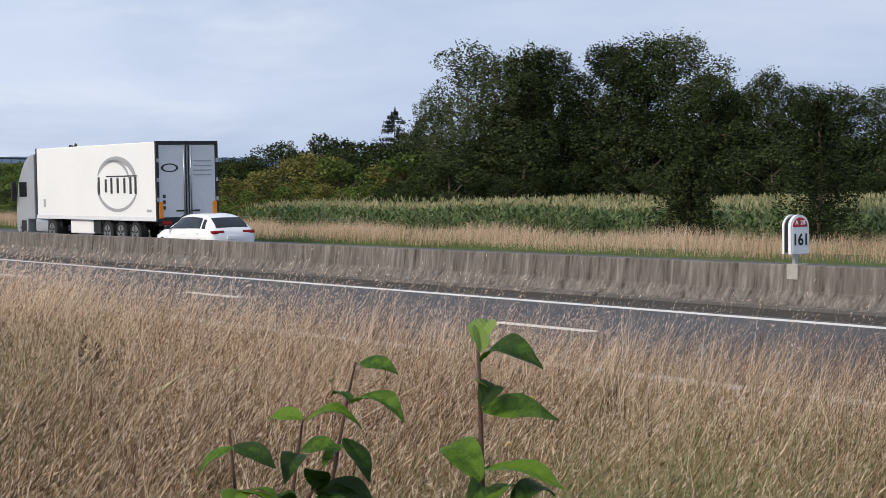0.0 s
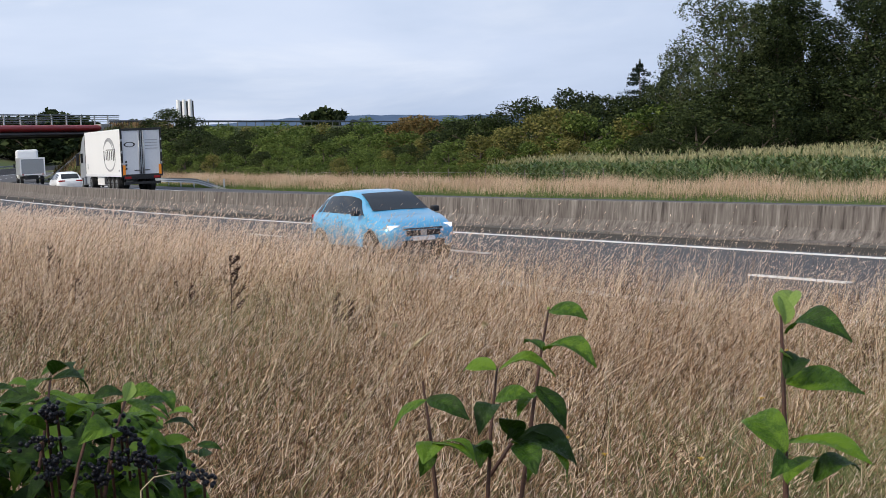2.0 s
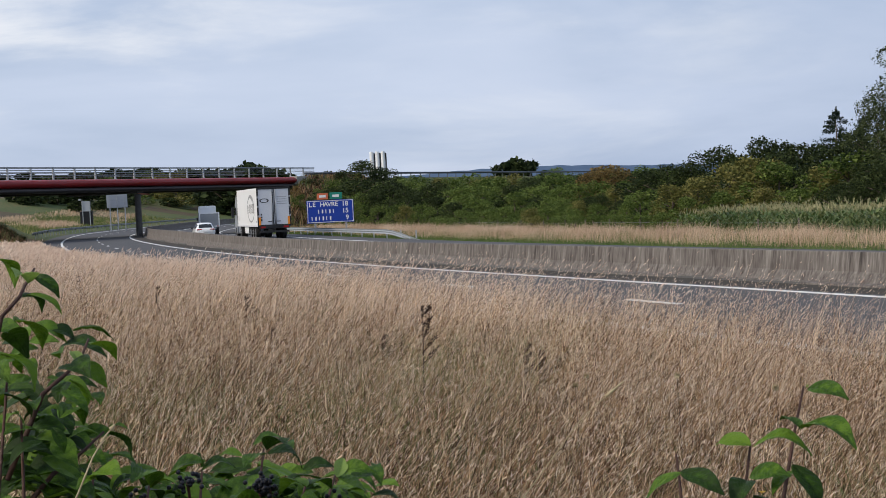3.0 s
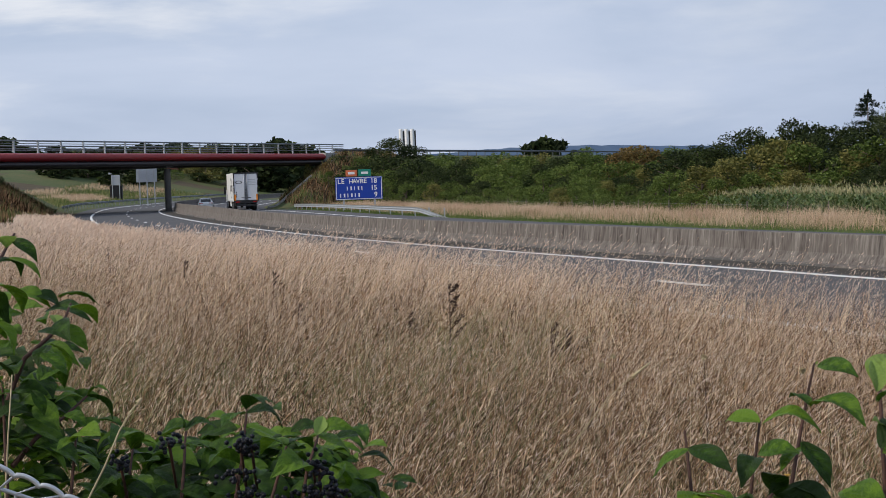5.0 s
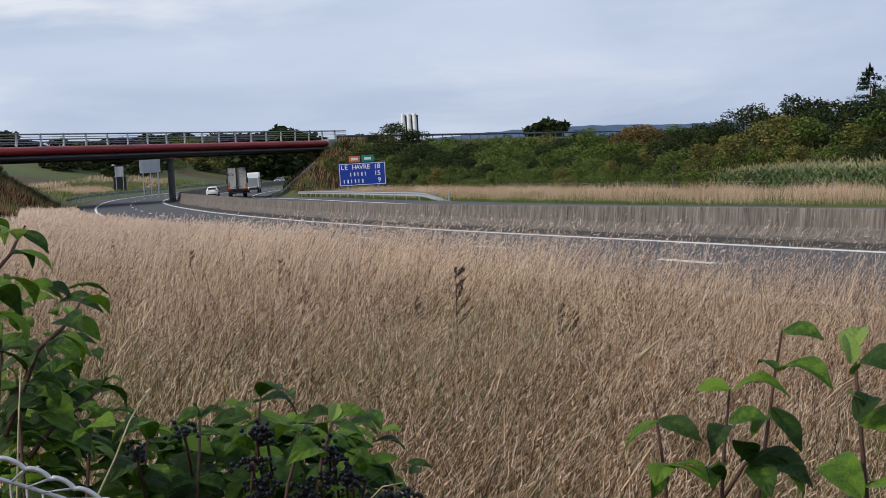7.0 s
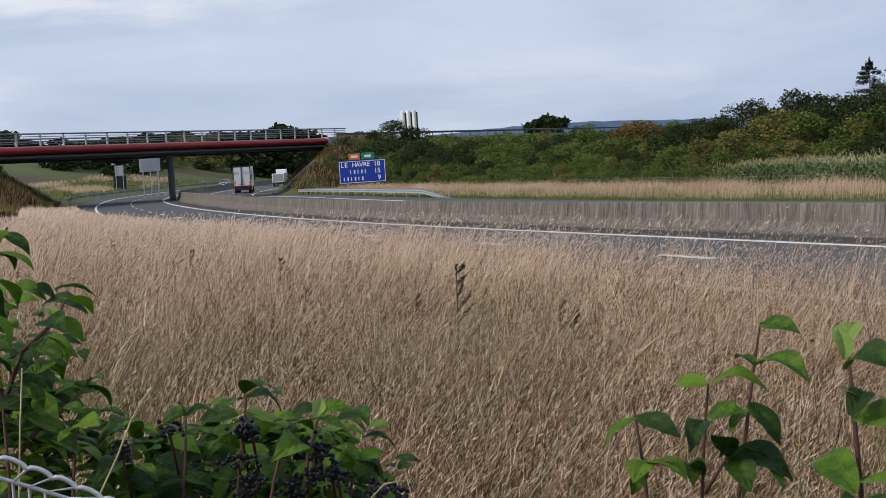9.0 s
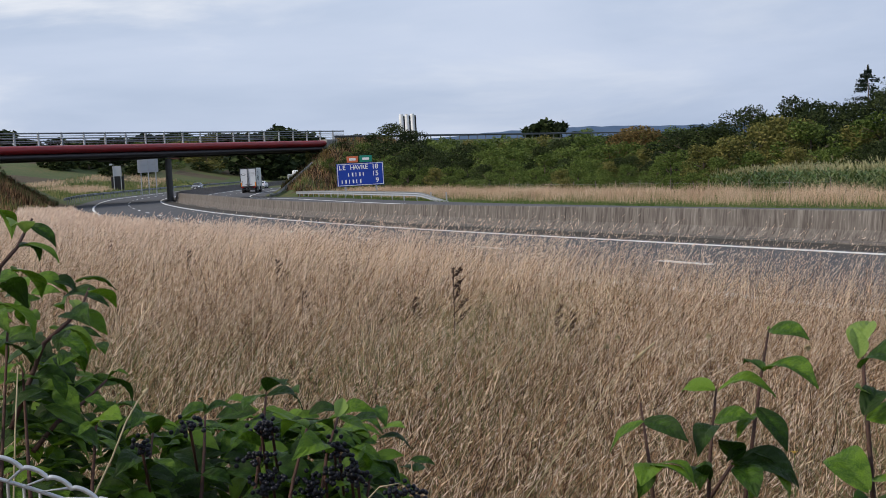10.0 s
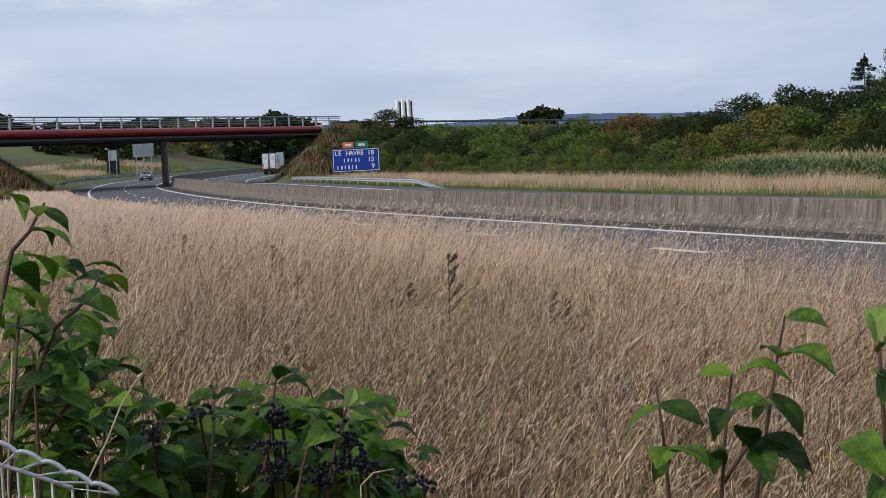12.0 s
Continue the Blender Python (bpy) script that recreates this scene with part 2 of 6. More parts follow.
def ground_height(x, y, off=None):
    """Height of the ground sheet at arrays of places."""
    x, y = np.asarray(x, float), np.asarray(y, float)
    if off is None:
        off, along = offsets(x, y)
    else:
        _, along = offsets(x, y)
    near = np.clip((-12.2 - off) * 0.085, 0, 0.92)
    far = -1.1 * smooth01((off - 17) / 12)
    z = -0.09 + np.where(off < 0, near, far) + (dip(along) - np.clip(off, -14, 14) * cant(along)) * np.clip((40 - np.abs(off)) / 20, 0, 1)
    # beyond the fields the land rises
    dist = np.hypot(x, y)
    z = z + np.where(off > 0, 7.0 * smooth01((dist - 300) / 500), 0) + np.where(off < -14, 9.0 * smooth01((y - 190) / 260) * smooth01((-off - 15) / 45), 0)
    # banks of the crossing road, open where the motorway runs
    u = (x - CROSS_B.x) * CROSS_D.x + (y - CROSS_B.y) * CROSS_D.y
    w = (x - CROSS_B.x) * CROSS_N.x + (y - CROSS_B.y) * CROSS_N.y
    out = np.maximum(np.abs(w) - 5.5, 0)
    slope = np.minimum(DECK_Z - 0.3 - out / 2.0, np.where(off > 0, (off - 12.9) / 1.3, (-off - 12.9) / 1.45) - 0.3)
    return np.where((u > -150) & (u < 420), np.maximum(z, slope), z)


def lift(x, y):
    return float(ground_height(np.array([x]), np.array([y]))[0])
# dry ground, darkened in colour to hold the deep shade between stems
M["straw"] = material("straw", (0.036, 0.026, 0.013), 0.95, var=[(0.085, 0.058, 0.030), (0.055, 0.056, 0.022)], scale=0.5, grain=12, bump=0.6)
# ---------------------------------------------------------------- ground, road, barrier
def build_ground():
    xs = np.concatenate([np.linspace(-3000, -260, 16), np.arange(-240, -90, 12), np.arange(-90, 140, 2.0), np.arange(140, 260, 12), np.linspace(290, 3000, 16)])
    ys = np.concatenate([np.linspace(-1500, -60, 12), np.arange(-50, 320, 2.0), np.arange(330, 520, 12), np.linspace(560, 4200, 18)])
    gx, gy = np.meshgrid(xs, ys)
    z = ground_height(gx.ravel(), gy.ravel())
    rng = np.random.default_rng(3)
    verts = np.column_stack([gx.ravel(), gy.ravel(), z + rng.normal(0, 0.012, z.shape)])
    nx = len(xs)
    faces = [(j * nx + i, j * nx + i + 1, (j + 1) * nx + i + 1, (j + 1) * nx + i) for j in range(len(ys) - 1) for i in range(nx - 1)]
    me = as_mesh("ground", verts, faces, M["meadow"], True)
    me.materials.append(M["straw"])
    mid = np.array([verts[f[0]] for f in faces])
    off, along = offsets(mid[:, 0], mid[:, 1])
    # faces that take the dry ground colour with its painted shade
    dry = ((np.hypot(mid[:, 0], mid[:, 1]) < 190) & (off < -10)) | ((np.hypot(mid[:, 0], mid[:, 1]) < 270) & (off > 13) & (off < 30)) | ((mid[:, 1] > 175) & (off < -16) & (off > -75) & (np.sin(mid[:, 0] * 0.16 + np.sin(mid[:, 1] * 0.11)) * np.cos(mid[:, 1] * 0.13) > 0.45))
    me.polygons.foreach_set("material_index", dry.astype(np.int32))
    ob = part("ground", me)
    tagged(ob, "dry grassy ground darkened with painted shade, with green meadow beyond the motorway", "ground", kind="structure")


def build_road():
    ob = part("road", ribbon("road", [(-10.9, -0.03), (-0.9, 0.0), (11.6, 0.0), (11.6, -0.6), (-10.9, -0.6)], -70, 520, 2, M["asphalt"]))
    tagged(ob, "grey worn asphalt motorway with two carriageways", "road", kind="structure")

    def stripe(name, off, s0, s1, wide=0.2):
        return part(name, ribbon(name, [(off - wide / 2, 0.008), (off + wide / 2, 0.008), (off + wide / 2, -0.02), (off - wide / 2, -0.02)], s0, s1, 2 if s1 - s0 > 4 else (s1 - s0) / 2, M["paint_line"]), parent=ob)

    stripe("edge_line", -1.95, -70, 500)
    stripe("edge_line", -8.9, -70, 500)
    stripe("edge_line", 1.9, -70, 500)
    stripe("edge_line", 9.1, -70, 500)
    s = -0.8 - 11.4 * 5
    while s < 400:
        stripe("lane_dash", -5.45, s, s + 2.4, 0.15)
        stripe("lane_dash", 5.5, s + 4, s + 6.7, 0.16)
        s += 11.4


def build_barrier():
    top = [(-0.42, -0.05), (-0.42, 0.075), (-0.30, 0.10), (-0.16, 0.34), (-0.105, 0.785), (-0.09, 0.80), (0.09, 0.80), (0.105, 0.785), (0.16, 0.34), (0.30, 0.10), (0.42, 0.075), (0.42, -0.05)]
    root = thing("median_barrier", "long weathered concrete median barrier, streaked with dirt", "barrier", kind="structure")
    s = -66.0
    rng = random.Random(4)
    while s < 430:
        n = 6.0 if s < 140 else 24.0
        dz = rng.uniform(-0.003, 0.003)
        rise = 0.16 * float(smooth01((s - 62) / 50))
        prof = [(o, z + (dz + rise if z > 0.2 else 0)) for o, z in top]
        part("barrier_segment", ribbon("barrier_segment", prof, s, s + n - 0.006, 1.5 if n < 10 else 4, M["concrete"]), parent=root)
        s += n
    # a pale broken ledge at its foot and the dark dirt swept against it
    s = -64.0
    while s < 200:
        n = rng.uniform(5, 14)
        wide, h = rng.uniform(0.48, 0.58), rng.uniform(0.045, 0.075)
        part("ledge", ribbon("ledge", [(-wide, -0.03), (-wide + 0.03, h), (-0.40, h + 0.02), (-0.40, -0.03)], s, s + n - rng.choice((0.02, 0.02, 0.6)), 1.5, M["concrete"] if rng.random() < 0.4 else M["dark_concrete"]), parent=root)
        s += n
    s = -64.0
    while s < 200:
        n = rng.uniform(4, 9)
        part("dirt_strip", ribbon("dirt_strip", [(-1.55 - rng.uniform(0, 0.2), -0.02), (-1.50, 0.006), (-0.60, 0.030), (-0.60, -0.02)], s, s + n, 1.5, M["road_dirt"]), parent=root)
        s += n


build_ground()
build_road()
build_barrier()


# ---------------------------------------------------------------- bridge
def cross_pose(u, w, z=0.0):
    p = CROSS_B + CROSS_D * u + CROSS_N * w
    return Matrix.Translation((p.x, p.y, z)) @ Matrix.Rotation(math.atan2(CROSS_D.y, CROSS_D.x), 4, "Z")


def build_bridge():
    """Local x runs along the crossing road to its far end, y to its left, which is turned from the camera."""
    span = (CROSS_B - CROSS_A).length
    root = thing("road_bridge", "motorway overbridge with a rounded red steel edge girder and grey railings", "bridge", cross_pose(0, 0), kind="structure")
    half = 5.0
    for side in (-1, 1):
        # the lower, near-black piece paints the shade under the red girder's curve
        for nm, lab, mat, z0, z1, y0, y1 in (("girder", "rounded red painted steel girder", "red_steel", DECK_Z - 0.86, DECK_Z, 0.0, 0.72), ("girder_foot", "lower half of the rounded girder, its shade painted near-black", "dark_steel_and_shade", DECK_Z - 1.40, DECK_Z - 0.862, -0.10, 0.60)):
            prof = [(side * (half + y0 + (y1 - y0) * math.cos(a)), (z0 + z1) / 2 + (z1 - z0) / 2 * math.sin(a)) for a in np.radians(np.linspace(-90, 90, 11))]
            prof += [(side * (half - 0.6), z1), (side * (half - 0.6), z0)]
            n = len(prof)
            verts = [(x, y, z) for x in (-span, 0 if side < 0 else 26) for y, z in prof]
            faces = [(k, (k + 1) % n, n + (k + 1) % n, n + k) for k in range(n)] + [tuple(range(n)), tuple(range(2 * n - 1, n - 1, -1))]
            bm = bmesh.new()
            bm.from_mesh(as_mesh(nm, verts, faces))
            bmesh.ops.recalc_face_normals(bm, faces=bm.faces[:])
            part(nm, bm, M[mat], root, lab)
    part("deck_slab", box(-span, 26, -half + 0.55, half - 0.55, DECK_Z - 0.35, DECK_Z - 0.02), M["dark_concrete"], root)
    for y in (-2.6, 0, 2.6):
        part("beam", box(-span, 13 + y * 4, y - 0.45, y + 0.45, DECK_Z - 1.25, DECK_Z - 0.36, 0.03), M["dark_steel_and_shade"], root, "dark steel beam under the deck")
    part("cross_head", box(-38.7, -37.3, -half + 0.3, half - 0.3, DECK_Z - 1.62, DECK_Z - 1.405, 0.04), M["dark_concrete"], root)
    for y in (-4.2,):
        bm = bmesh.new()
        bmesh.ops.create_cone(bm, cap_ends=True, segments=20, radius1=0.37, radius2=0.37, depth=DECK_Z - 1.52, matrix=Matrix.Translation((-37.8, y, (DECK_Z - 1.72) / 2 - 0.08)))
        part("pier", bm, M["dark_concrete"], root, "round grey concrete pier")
    # abutment with wing wall
    part("end_block", box(0.02, 3.6, -half - 0.75, -half + 0.30, DECK_Z - 2.2, DECK_Z + 0.1, 0.05), M["pale_concrete"], root, "pale concrete block at the parapet end")
    part("abutment", box(-span - 3.4, -span - 0.02, -half - 0.75, half + 0.75, DECK_Z - 6.4, DECK_Z + 0.1, 0.05), M["dark_concrete"], root, "grey concrete abutment block")
    # railings, with posts and four bars
    for y in (-half - 0.45, half + 0.45):
        rail = part("railing", join(*[tube([(-span, y, DECK_Z + z), (6.0, y, DECK_Z + z)], r, 6) for z, r in ((1.22, 0.09), (0.95, 0.04), (0.70, 0.05), (0.4, 0.04))]), M["rail_grey"], root, "grey steel parapet railing")
        me = None
        x = -span + 0.5
        while x < 5.5 and y < 0:
            if me is None:
                bm = box(-0.10, 0.10, -0.07, 0.07, 0, 1.32, 0.01)
                me = bpy.data.meshes.new("post")
                bm.to_mesh(me)
                bm.free()
                me.materials.append(M["galvanised"])
            part("post", me, None, rail, at=Matrix.Translation((x, y, DECK_Z)))
            x += 3.9


build_bridge()
# ---------------------------------------------------------------- signs, rails, distance
M["sign_blue"] = plain("sign_blue", (0.006, 0.045, 0.36), 0.5)
M["sign_white"] = plain("sign_white", (0.78, 0.79, 0.80), 0.5)
M["sign_green"] = plain("sign_green", (0.01, 0.22, 0.16), 0.5)
M["sign_orange"] = plain("sign_orange", (0.62, 0.16, 0.07), 0.5)
M["sign_red"] = plain("sign_red", (0.45, 0.02, 0.03), 0.45)
M["sign_back"] = plain("sign_back", (0.42, 0.44, 0.47), 0.5, 0.3)
M["black"] = plain("black", (0.012, 0.012, 0.013), 0.5)
M["white_paint"] = plain("white_paint", (0.80, 0.81, 0.82), 0.45)
M["wood_post"] = material("wood_post", (0.07, 0.058, 0.045), 0.9, var=[(0.14, 0.12, 0.10)], scale=3, grain=40, bump=0.4)
# blue base colour holds the distance haze over the ridge
M["haze_blue_hill"] = material("haze_blue_hill", (0.075, 0.115, 0.19), 1.0, var=[(0.10, 0.145, 0.22)], scale=0.004, grain=0.03, spec=0.0)
M["roof_tile"] = material("roof_tile", (0.30, 0.10, 0.06), 0.85, var=[(0.4, 0.15, 0.09)], scale=0.6, grain=6)
M["render_wall"] = material("render_wall", (0.6, 0.57, 0.5), 0.9, var=[(0.7, 0.67, 0.6)], scale=0.5, grain=8)


def bearing(az, d, z=None):
    """The place d metres off at az degrees to the left of north."""
    a = radians(az)
    x, y = -math.sin(a) * d, math.cos(a) * d
    return Vector((x, y, lift(x, y) if z is None else z))


def face_eye(p, turn=0.0):
    """A pose at p whose local -y looks to the origin."""
    return Matrix.Translation(p) @ Matrix.Rotation(math.atan2(-p.x, p.y) + radians(turn), 4, "Z")


def lettering(name, text, size, mat, parent, x, y, z, align="LEFT"):
    """Writes each character as a part of its own."""
    step = (0.50 if text.isdigit() else 0.60) * size
    if align == "CENTER":
        x -= step * (len(text) - 1) / 2 + step * 0.42
    for k, ch in enumerate(text):
        if ch != " ":
            letter(ch, size, mat, parent, x + step * k, y, z)


def letter(text, size, mat, parent, x, y, z, name="letter", align="LEFT"):
    cu = bpy.data.curves.new(name, "FONT")
    cu.body, cu.size, cu.extrude, cu.offset, cu.align_x, cu.align_y = text, size, 0.004, 0.018 * size, align, "CENTER"
    ob = new("tmp_text", cu)
    bpy.context.view_layer.update()
    me = bpy.data.meshes.new_from_object(ob.evaluated_get(bpy.context.evaluated_depsgraph_get()))
    bpy.data.objects.remove(ob)
    bpy.data.curves.remove(cu)
    me.materials.clear()
    me.materials.append(mat)
    return part(name, me, None, parent, at=Matrix.Translation((x, y, z)) @ Matrix.Rotation(math.pi / 2, 4, "X"))


def build_direction_sign():
    p = bearing(3.47, 150)
    root = thing("direction_sign", "large blue motorway distance sign with white lettering on two posts", "road sign", face_eye(p, 4))
    b, t = 0.86 - p.z, 2.92 - p.z
    panel = part("panel", box(-2.12, 2.12, -0.04, 0.04, b, t, 0.02), M["sign_blue"], root, "blue sign panel")
    for nm, bm in (("border", join(box(-2.07, 2.07, -0.05, -0.042, t - 0.10, t - 0.05), box(-2.07, 2.07, -0.05, -0.042, b + 0.05, b + 0.10), box(-2.07, -2.02, -0.05, -0.042, b + 0.101, t - 0.101), box(2.02, 2.07, -0.05, -0.042, b + 0.101, t - 0.101))),):
        part(nm, bm, M["sign_white"], panel, "thin white border")
    lettering("lettering", "LE HAVRE", 0.56, M["sign_white"], panel, -1.92, -0.05, t - 0.40)
    lettering("lettering", "18", 0.60, M["sign_white"], panel, 1.05, -0.05, t - 0.40)
    lettering("lettering", "15", 0.60, M["sign_white"], panel, 1.05, -0.05, t - 1.02)
    lettering("lettering", "9", 0.60, M["sign_white"], panel, 1.36, -0.05, t - 1.64)
    # two names that cannot be read, a bar for each letter
    for z, x0, n in ((t - 1.02, -1.10, 5), (t - 1.64, -1.72, 6)):
        for k in range(n):
            x = x0 + 0.33 * k
            part("writing", box(x, x + 0.08 + 0.05 * (k % 2), -0.05, -0.042, z - 0.17, z + 0.17), M["sign_white"], panel)
    o = part("route_plate", box(-1.15, -0.15, -0.035, 0.03, t + 0.06, t + 0.62, 0.02), M["sign_orange"], root, "small orange route plate")
    g = part("route_plate", box(0.0, 1.12, -0.035, 0.03, t + 0.06, t + 0.66, 0.02), M["sign_green"], root, "small green route plate")
    for par, x0, x1 in ((o, -0.95, -0.35), (g, 0.25, 0.85)):
        part("writing", box(x0, x1, -0.05, -0.037, t + 0.24, t + 0.46), M["sign_white"], par)
    for x in (-1.4, 1.4):
        part("post", box(x - 0.08, x + 0.08, 0.045, 0.2, -0.2, t - 0.05, 0.01), M["galvanised"], root)


def build_marker():
    """The kilometre plate on the median barrier."""
    p = on_road(-0.25, 0.0, 0.80)
    h = float(np.interp(-0.7, ROAD_S, ROAD_H))
    root = thing("kilometre_marker", "white kilometre plate with a red rounded head, on the barrier", "road sign", Matrix.Translation(p) @ Matrix.Rotation(h, 4, "Z"))
    part("post", box(-0.045, 0.045, 0.045, 0.115, 0.0, 0.40, 0.008), M["galvanised"], root)
    part("bracket", join(box(-0.15, 0.13, -0.10, 0.16, -0.26, 0.02, 0.01)), M["pale_concrete"], root, "grey fixing plate over the barrier's edge")
    w, z0, zs, r = 0.225, 0.22, 0.69, 0.20

    def shield(zlow, y0, y1, grow=0.0):
        pts = [(-w - grow, zlow)]
        if zlow < zs:
            pts = [(-w - grow, zlow - grow), (w + grow, zlow - grow)]
        else:
            pts = [(-w - grow, zlow), (w + grow, zlow)]
        for k in range(13):
            a = math.pi * k / 12
            pts.append(((w + grow) * math.cos(a), zs + (r + grow) * math.sin(a)))
        bm = bmesh.new()
        fr = [bm.verts.new((x, y0, z)) for x, z in pts]
        bk = [bm.verts.new((x, y1, z)) for x, z in pts]
        bm.faces.new(fr)
        bm.faces.new(bk[::-1])
        for k in range(len(pts)):
            bm.faces.new((fr[k], bk[k], bk[(k + 1) % len(pts)], fr[(k + 1) % len(pts)]))
        bmesh.ops.remove_doubles(bm, verts=bm.verts[:], dist=1e-5)
        bmesh.ops.recalc_face_normals(bm, faces=bm.faces[:])
        return bm

    part("plate_edge", shield(z0, -0.030, 0.030, 0.02), M["sign_white"], root, "white plate edge")
    part("core", shield(z0, 0.030, 0.13, -0.01), M["black"], root, "dark back box of the plate")
    part("plate_edge", shield(z0, 0.13, 0.17, 0.02), M["sign_white"], root, "white plate edge")
    face = part("face", shield(z0, -0.036, -0.031, -0.02), M["sign_white"], root)
    part("head", shield(zs - 0.02, -0.042, -0.037, -0.03), M["sign_red"], face, "red rounded head")
    lettering("lettering", "A 28", 0.115, M["sign_white"], face, 0.0, -0.046, zs + 0.075, "CENTER")
    lettering("lettering", "161", 0.29, M["black"], face, 0.0, -0.042, 0.45, "CENTER")


def w_beam(s0, s1, off, buried=False, mat="galvanised", h=0.75):
    """A steel guard rail with its posts."""
    root = thing("guard_rail", "galvanised steel crash rail along the verge", "guard rail", group="crash rails")
    prof = [(0.0, h), (0.05, h - 0.05), (0.05, h - 0.10), (0.0, h - 0.15), (0.05, h - 0.20), (0.05, h - 0.26), (0.0, h - 0.31), (-0.03, h - 0.31), (0.01, h - 0.22), (-0.03, h - 0.15), (0.01, h - 0.08), (-0.03, h)]
    me = ribbon("beam", [(off + o, z) for o, z in prof], s0, s1, 2, M[mat])
    if buried:
        co = np.empty(len(me.vertices) * 3, dtype=np.float32)
        me.vertices.foreach_get("co", co)
        co = co.reshape(-1, 3)
        row = np.arange(len(co)) // len(prof)
        co[:, 2] -= 0.72 * (1 - smooth01(row / 6.0))
        me.vertices.foreach_set("co", co.ravel())
    part("beam", me, None, root)
    s = s0 + 4
    while s < s1:
        p = on_road(s, off + 0.12)
        part("post", box(-0.05, 0.05, -0.05, 0.05, -0.4, h - 0.02), M[mat], root, at=Matrix.Translation(p))
        s += 4.0


def build_back_sign():
    p = bearing(10.68, 262)
    p.z = max(p.z, 0.3)
    root = thing("sign_back", "grey back of a large motorway sign on three posts", "road sign", face_eye(p, 8))
    z0, z1 = 3.6 - p.z, 5.9 - p.z
    part("panel", box(-1.6, 1.6, 0.0, 0.06, z0, z1, 0.02), M["sign_back"], root)
    part("stiffener", box(-1.4, 1.4, -0.05, -0.003, (z0 + z1) / 2 - 0.06, (z0 + z1) / 2 + 0.06), M["galvanised"], root)
    for x in (-1.15, 0.0, 1.15):
        part("post", box(x - 0.08, x + 0.08, -0.2, -0.052, -0.5, z1 - 0.1, 0.01), M["galvanised"], root)


def build_camera_board():
    p = bearing(11.72, 302)
    root = thing("equipment_cabinet", "dark roadside equipment cabinet under a grey panel on two posts", "cabinet", face_eye(p, -5))
    top, roof = 5.2 - p.z, 3.3 - p.z
    part("cabinet", box(-1.1, 1.1, 0.05, 1.0, -0.3, roof, 0.03), M["black"], root, "dark cabinet body")
    part("roof_plate", box(-1.2, 1.2, 0.0, 1.05, roof + 0.002, roof + 0.09, 0.02), M["dark_concrete"], root)
    part("panel", box(-0.75, 0.8, -0.02, 0.04, roof + 0.10, top, 0.02), M["sign_back"], root)
    part("lamp_head", box(-1.25, -0.8, -0.1, 0.15, top + 0.15, top + 0.45, 0.04), M["sign_back"], root)
    part("lamp_arm", tube([(-0.55, -0.07, top - 0.1), (-0.6, -0.05, top + 0.25), (-0.85, 0.0, top + 0.3)], 0.05, 6), M["galvanised"], root)
    for x in (-0.6, 0.65):
        part("post", box(x - 0.07, x + 0.07, -0.13, -0.025, -0.4, top - 0.05), M["galvanised"], root)


def build_silos():
    g = bearing(1.76, 600)
    for i, dx in enumerate((-2.05, 0.0, 2.05)):
        root = thing("silo", "tall white cylindrical silo far behind the bank", "silo", Matrix.Translation((g.x + dx, g.y, g.z)), group="white silos")
        h = 20.6 - g.z
        bm = bmesh.new()
        bmesh.ops.create_cone(bm, cap_ends=True, segments=18, radius1=0.74, radius2=0.74, depth=h, matrix=Matrix.Translation((0, 0, h / 2)))
        part("shell", bm, M["white_paint"], root)
        bm = bmesh.new()
        bmesh.ops.create_cone(bm, cap_ends=True, segments=18, radius1=0.76, radius2=0.72, depth=0.25, matrix=Matrix.Translation((0, 0, h + 0.125)))
        part("cap", bm, M["white_paint"], root)
        # black box added as the dark stripe in the gap between shells
        part("ladder", box(0.76, 1.27, -0.25, 0.25, 0, h - 0.3), M["black"], root, "dark upright strip filling the gap beside the shell")


def build_house():
    p = bearing(10.05, 430)
    p.z = max(p.z, 2.0)
    root = thing("house", "distant house with a red tiled roof", "house", face_eye(p, 20))
    top = 7.2 - p.z
    part("wall", box(-3.4, 3.4, 0, 6, -2, top, 0.02), M["render_wall"], root)
    bm = bmesh.new()
    vs = [bm.verts.new(v) for v in ((-3.7, -0.4, top), (3.7, -0.4, top), (3.7, 6.4, top), (-3.7, 6.4, top), (-3.7, 3, top + 1.3), (3.7, 3, top + 1.3))]
    for f in ((0, 1, 5, 4), (2, 3, 4, 5), (0, 4, 3), (1, 2, 5), (0, 3, 2, 1)):
        bm.faces.new([vs[k] for k in f])
    part("roof", bm, M["roof_tile"], root, "red tiled pitched roof")
    for x in (-1.8, 1.4):
        part("window", box(x - 0.5, x + 0.5, -0.04, 0.1, top - 1.8, top - 0.6), M["black"], root)


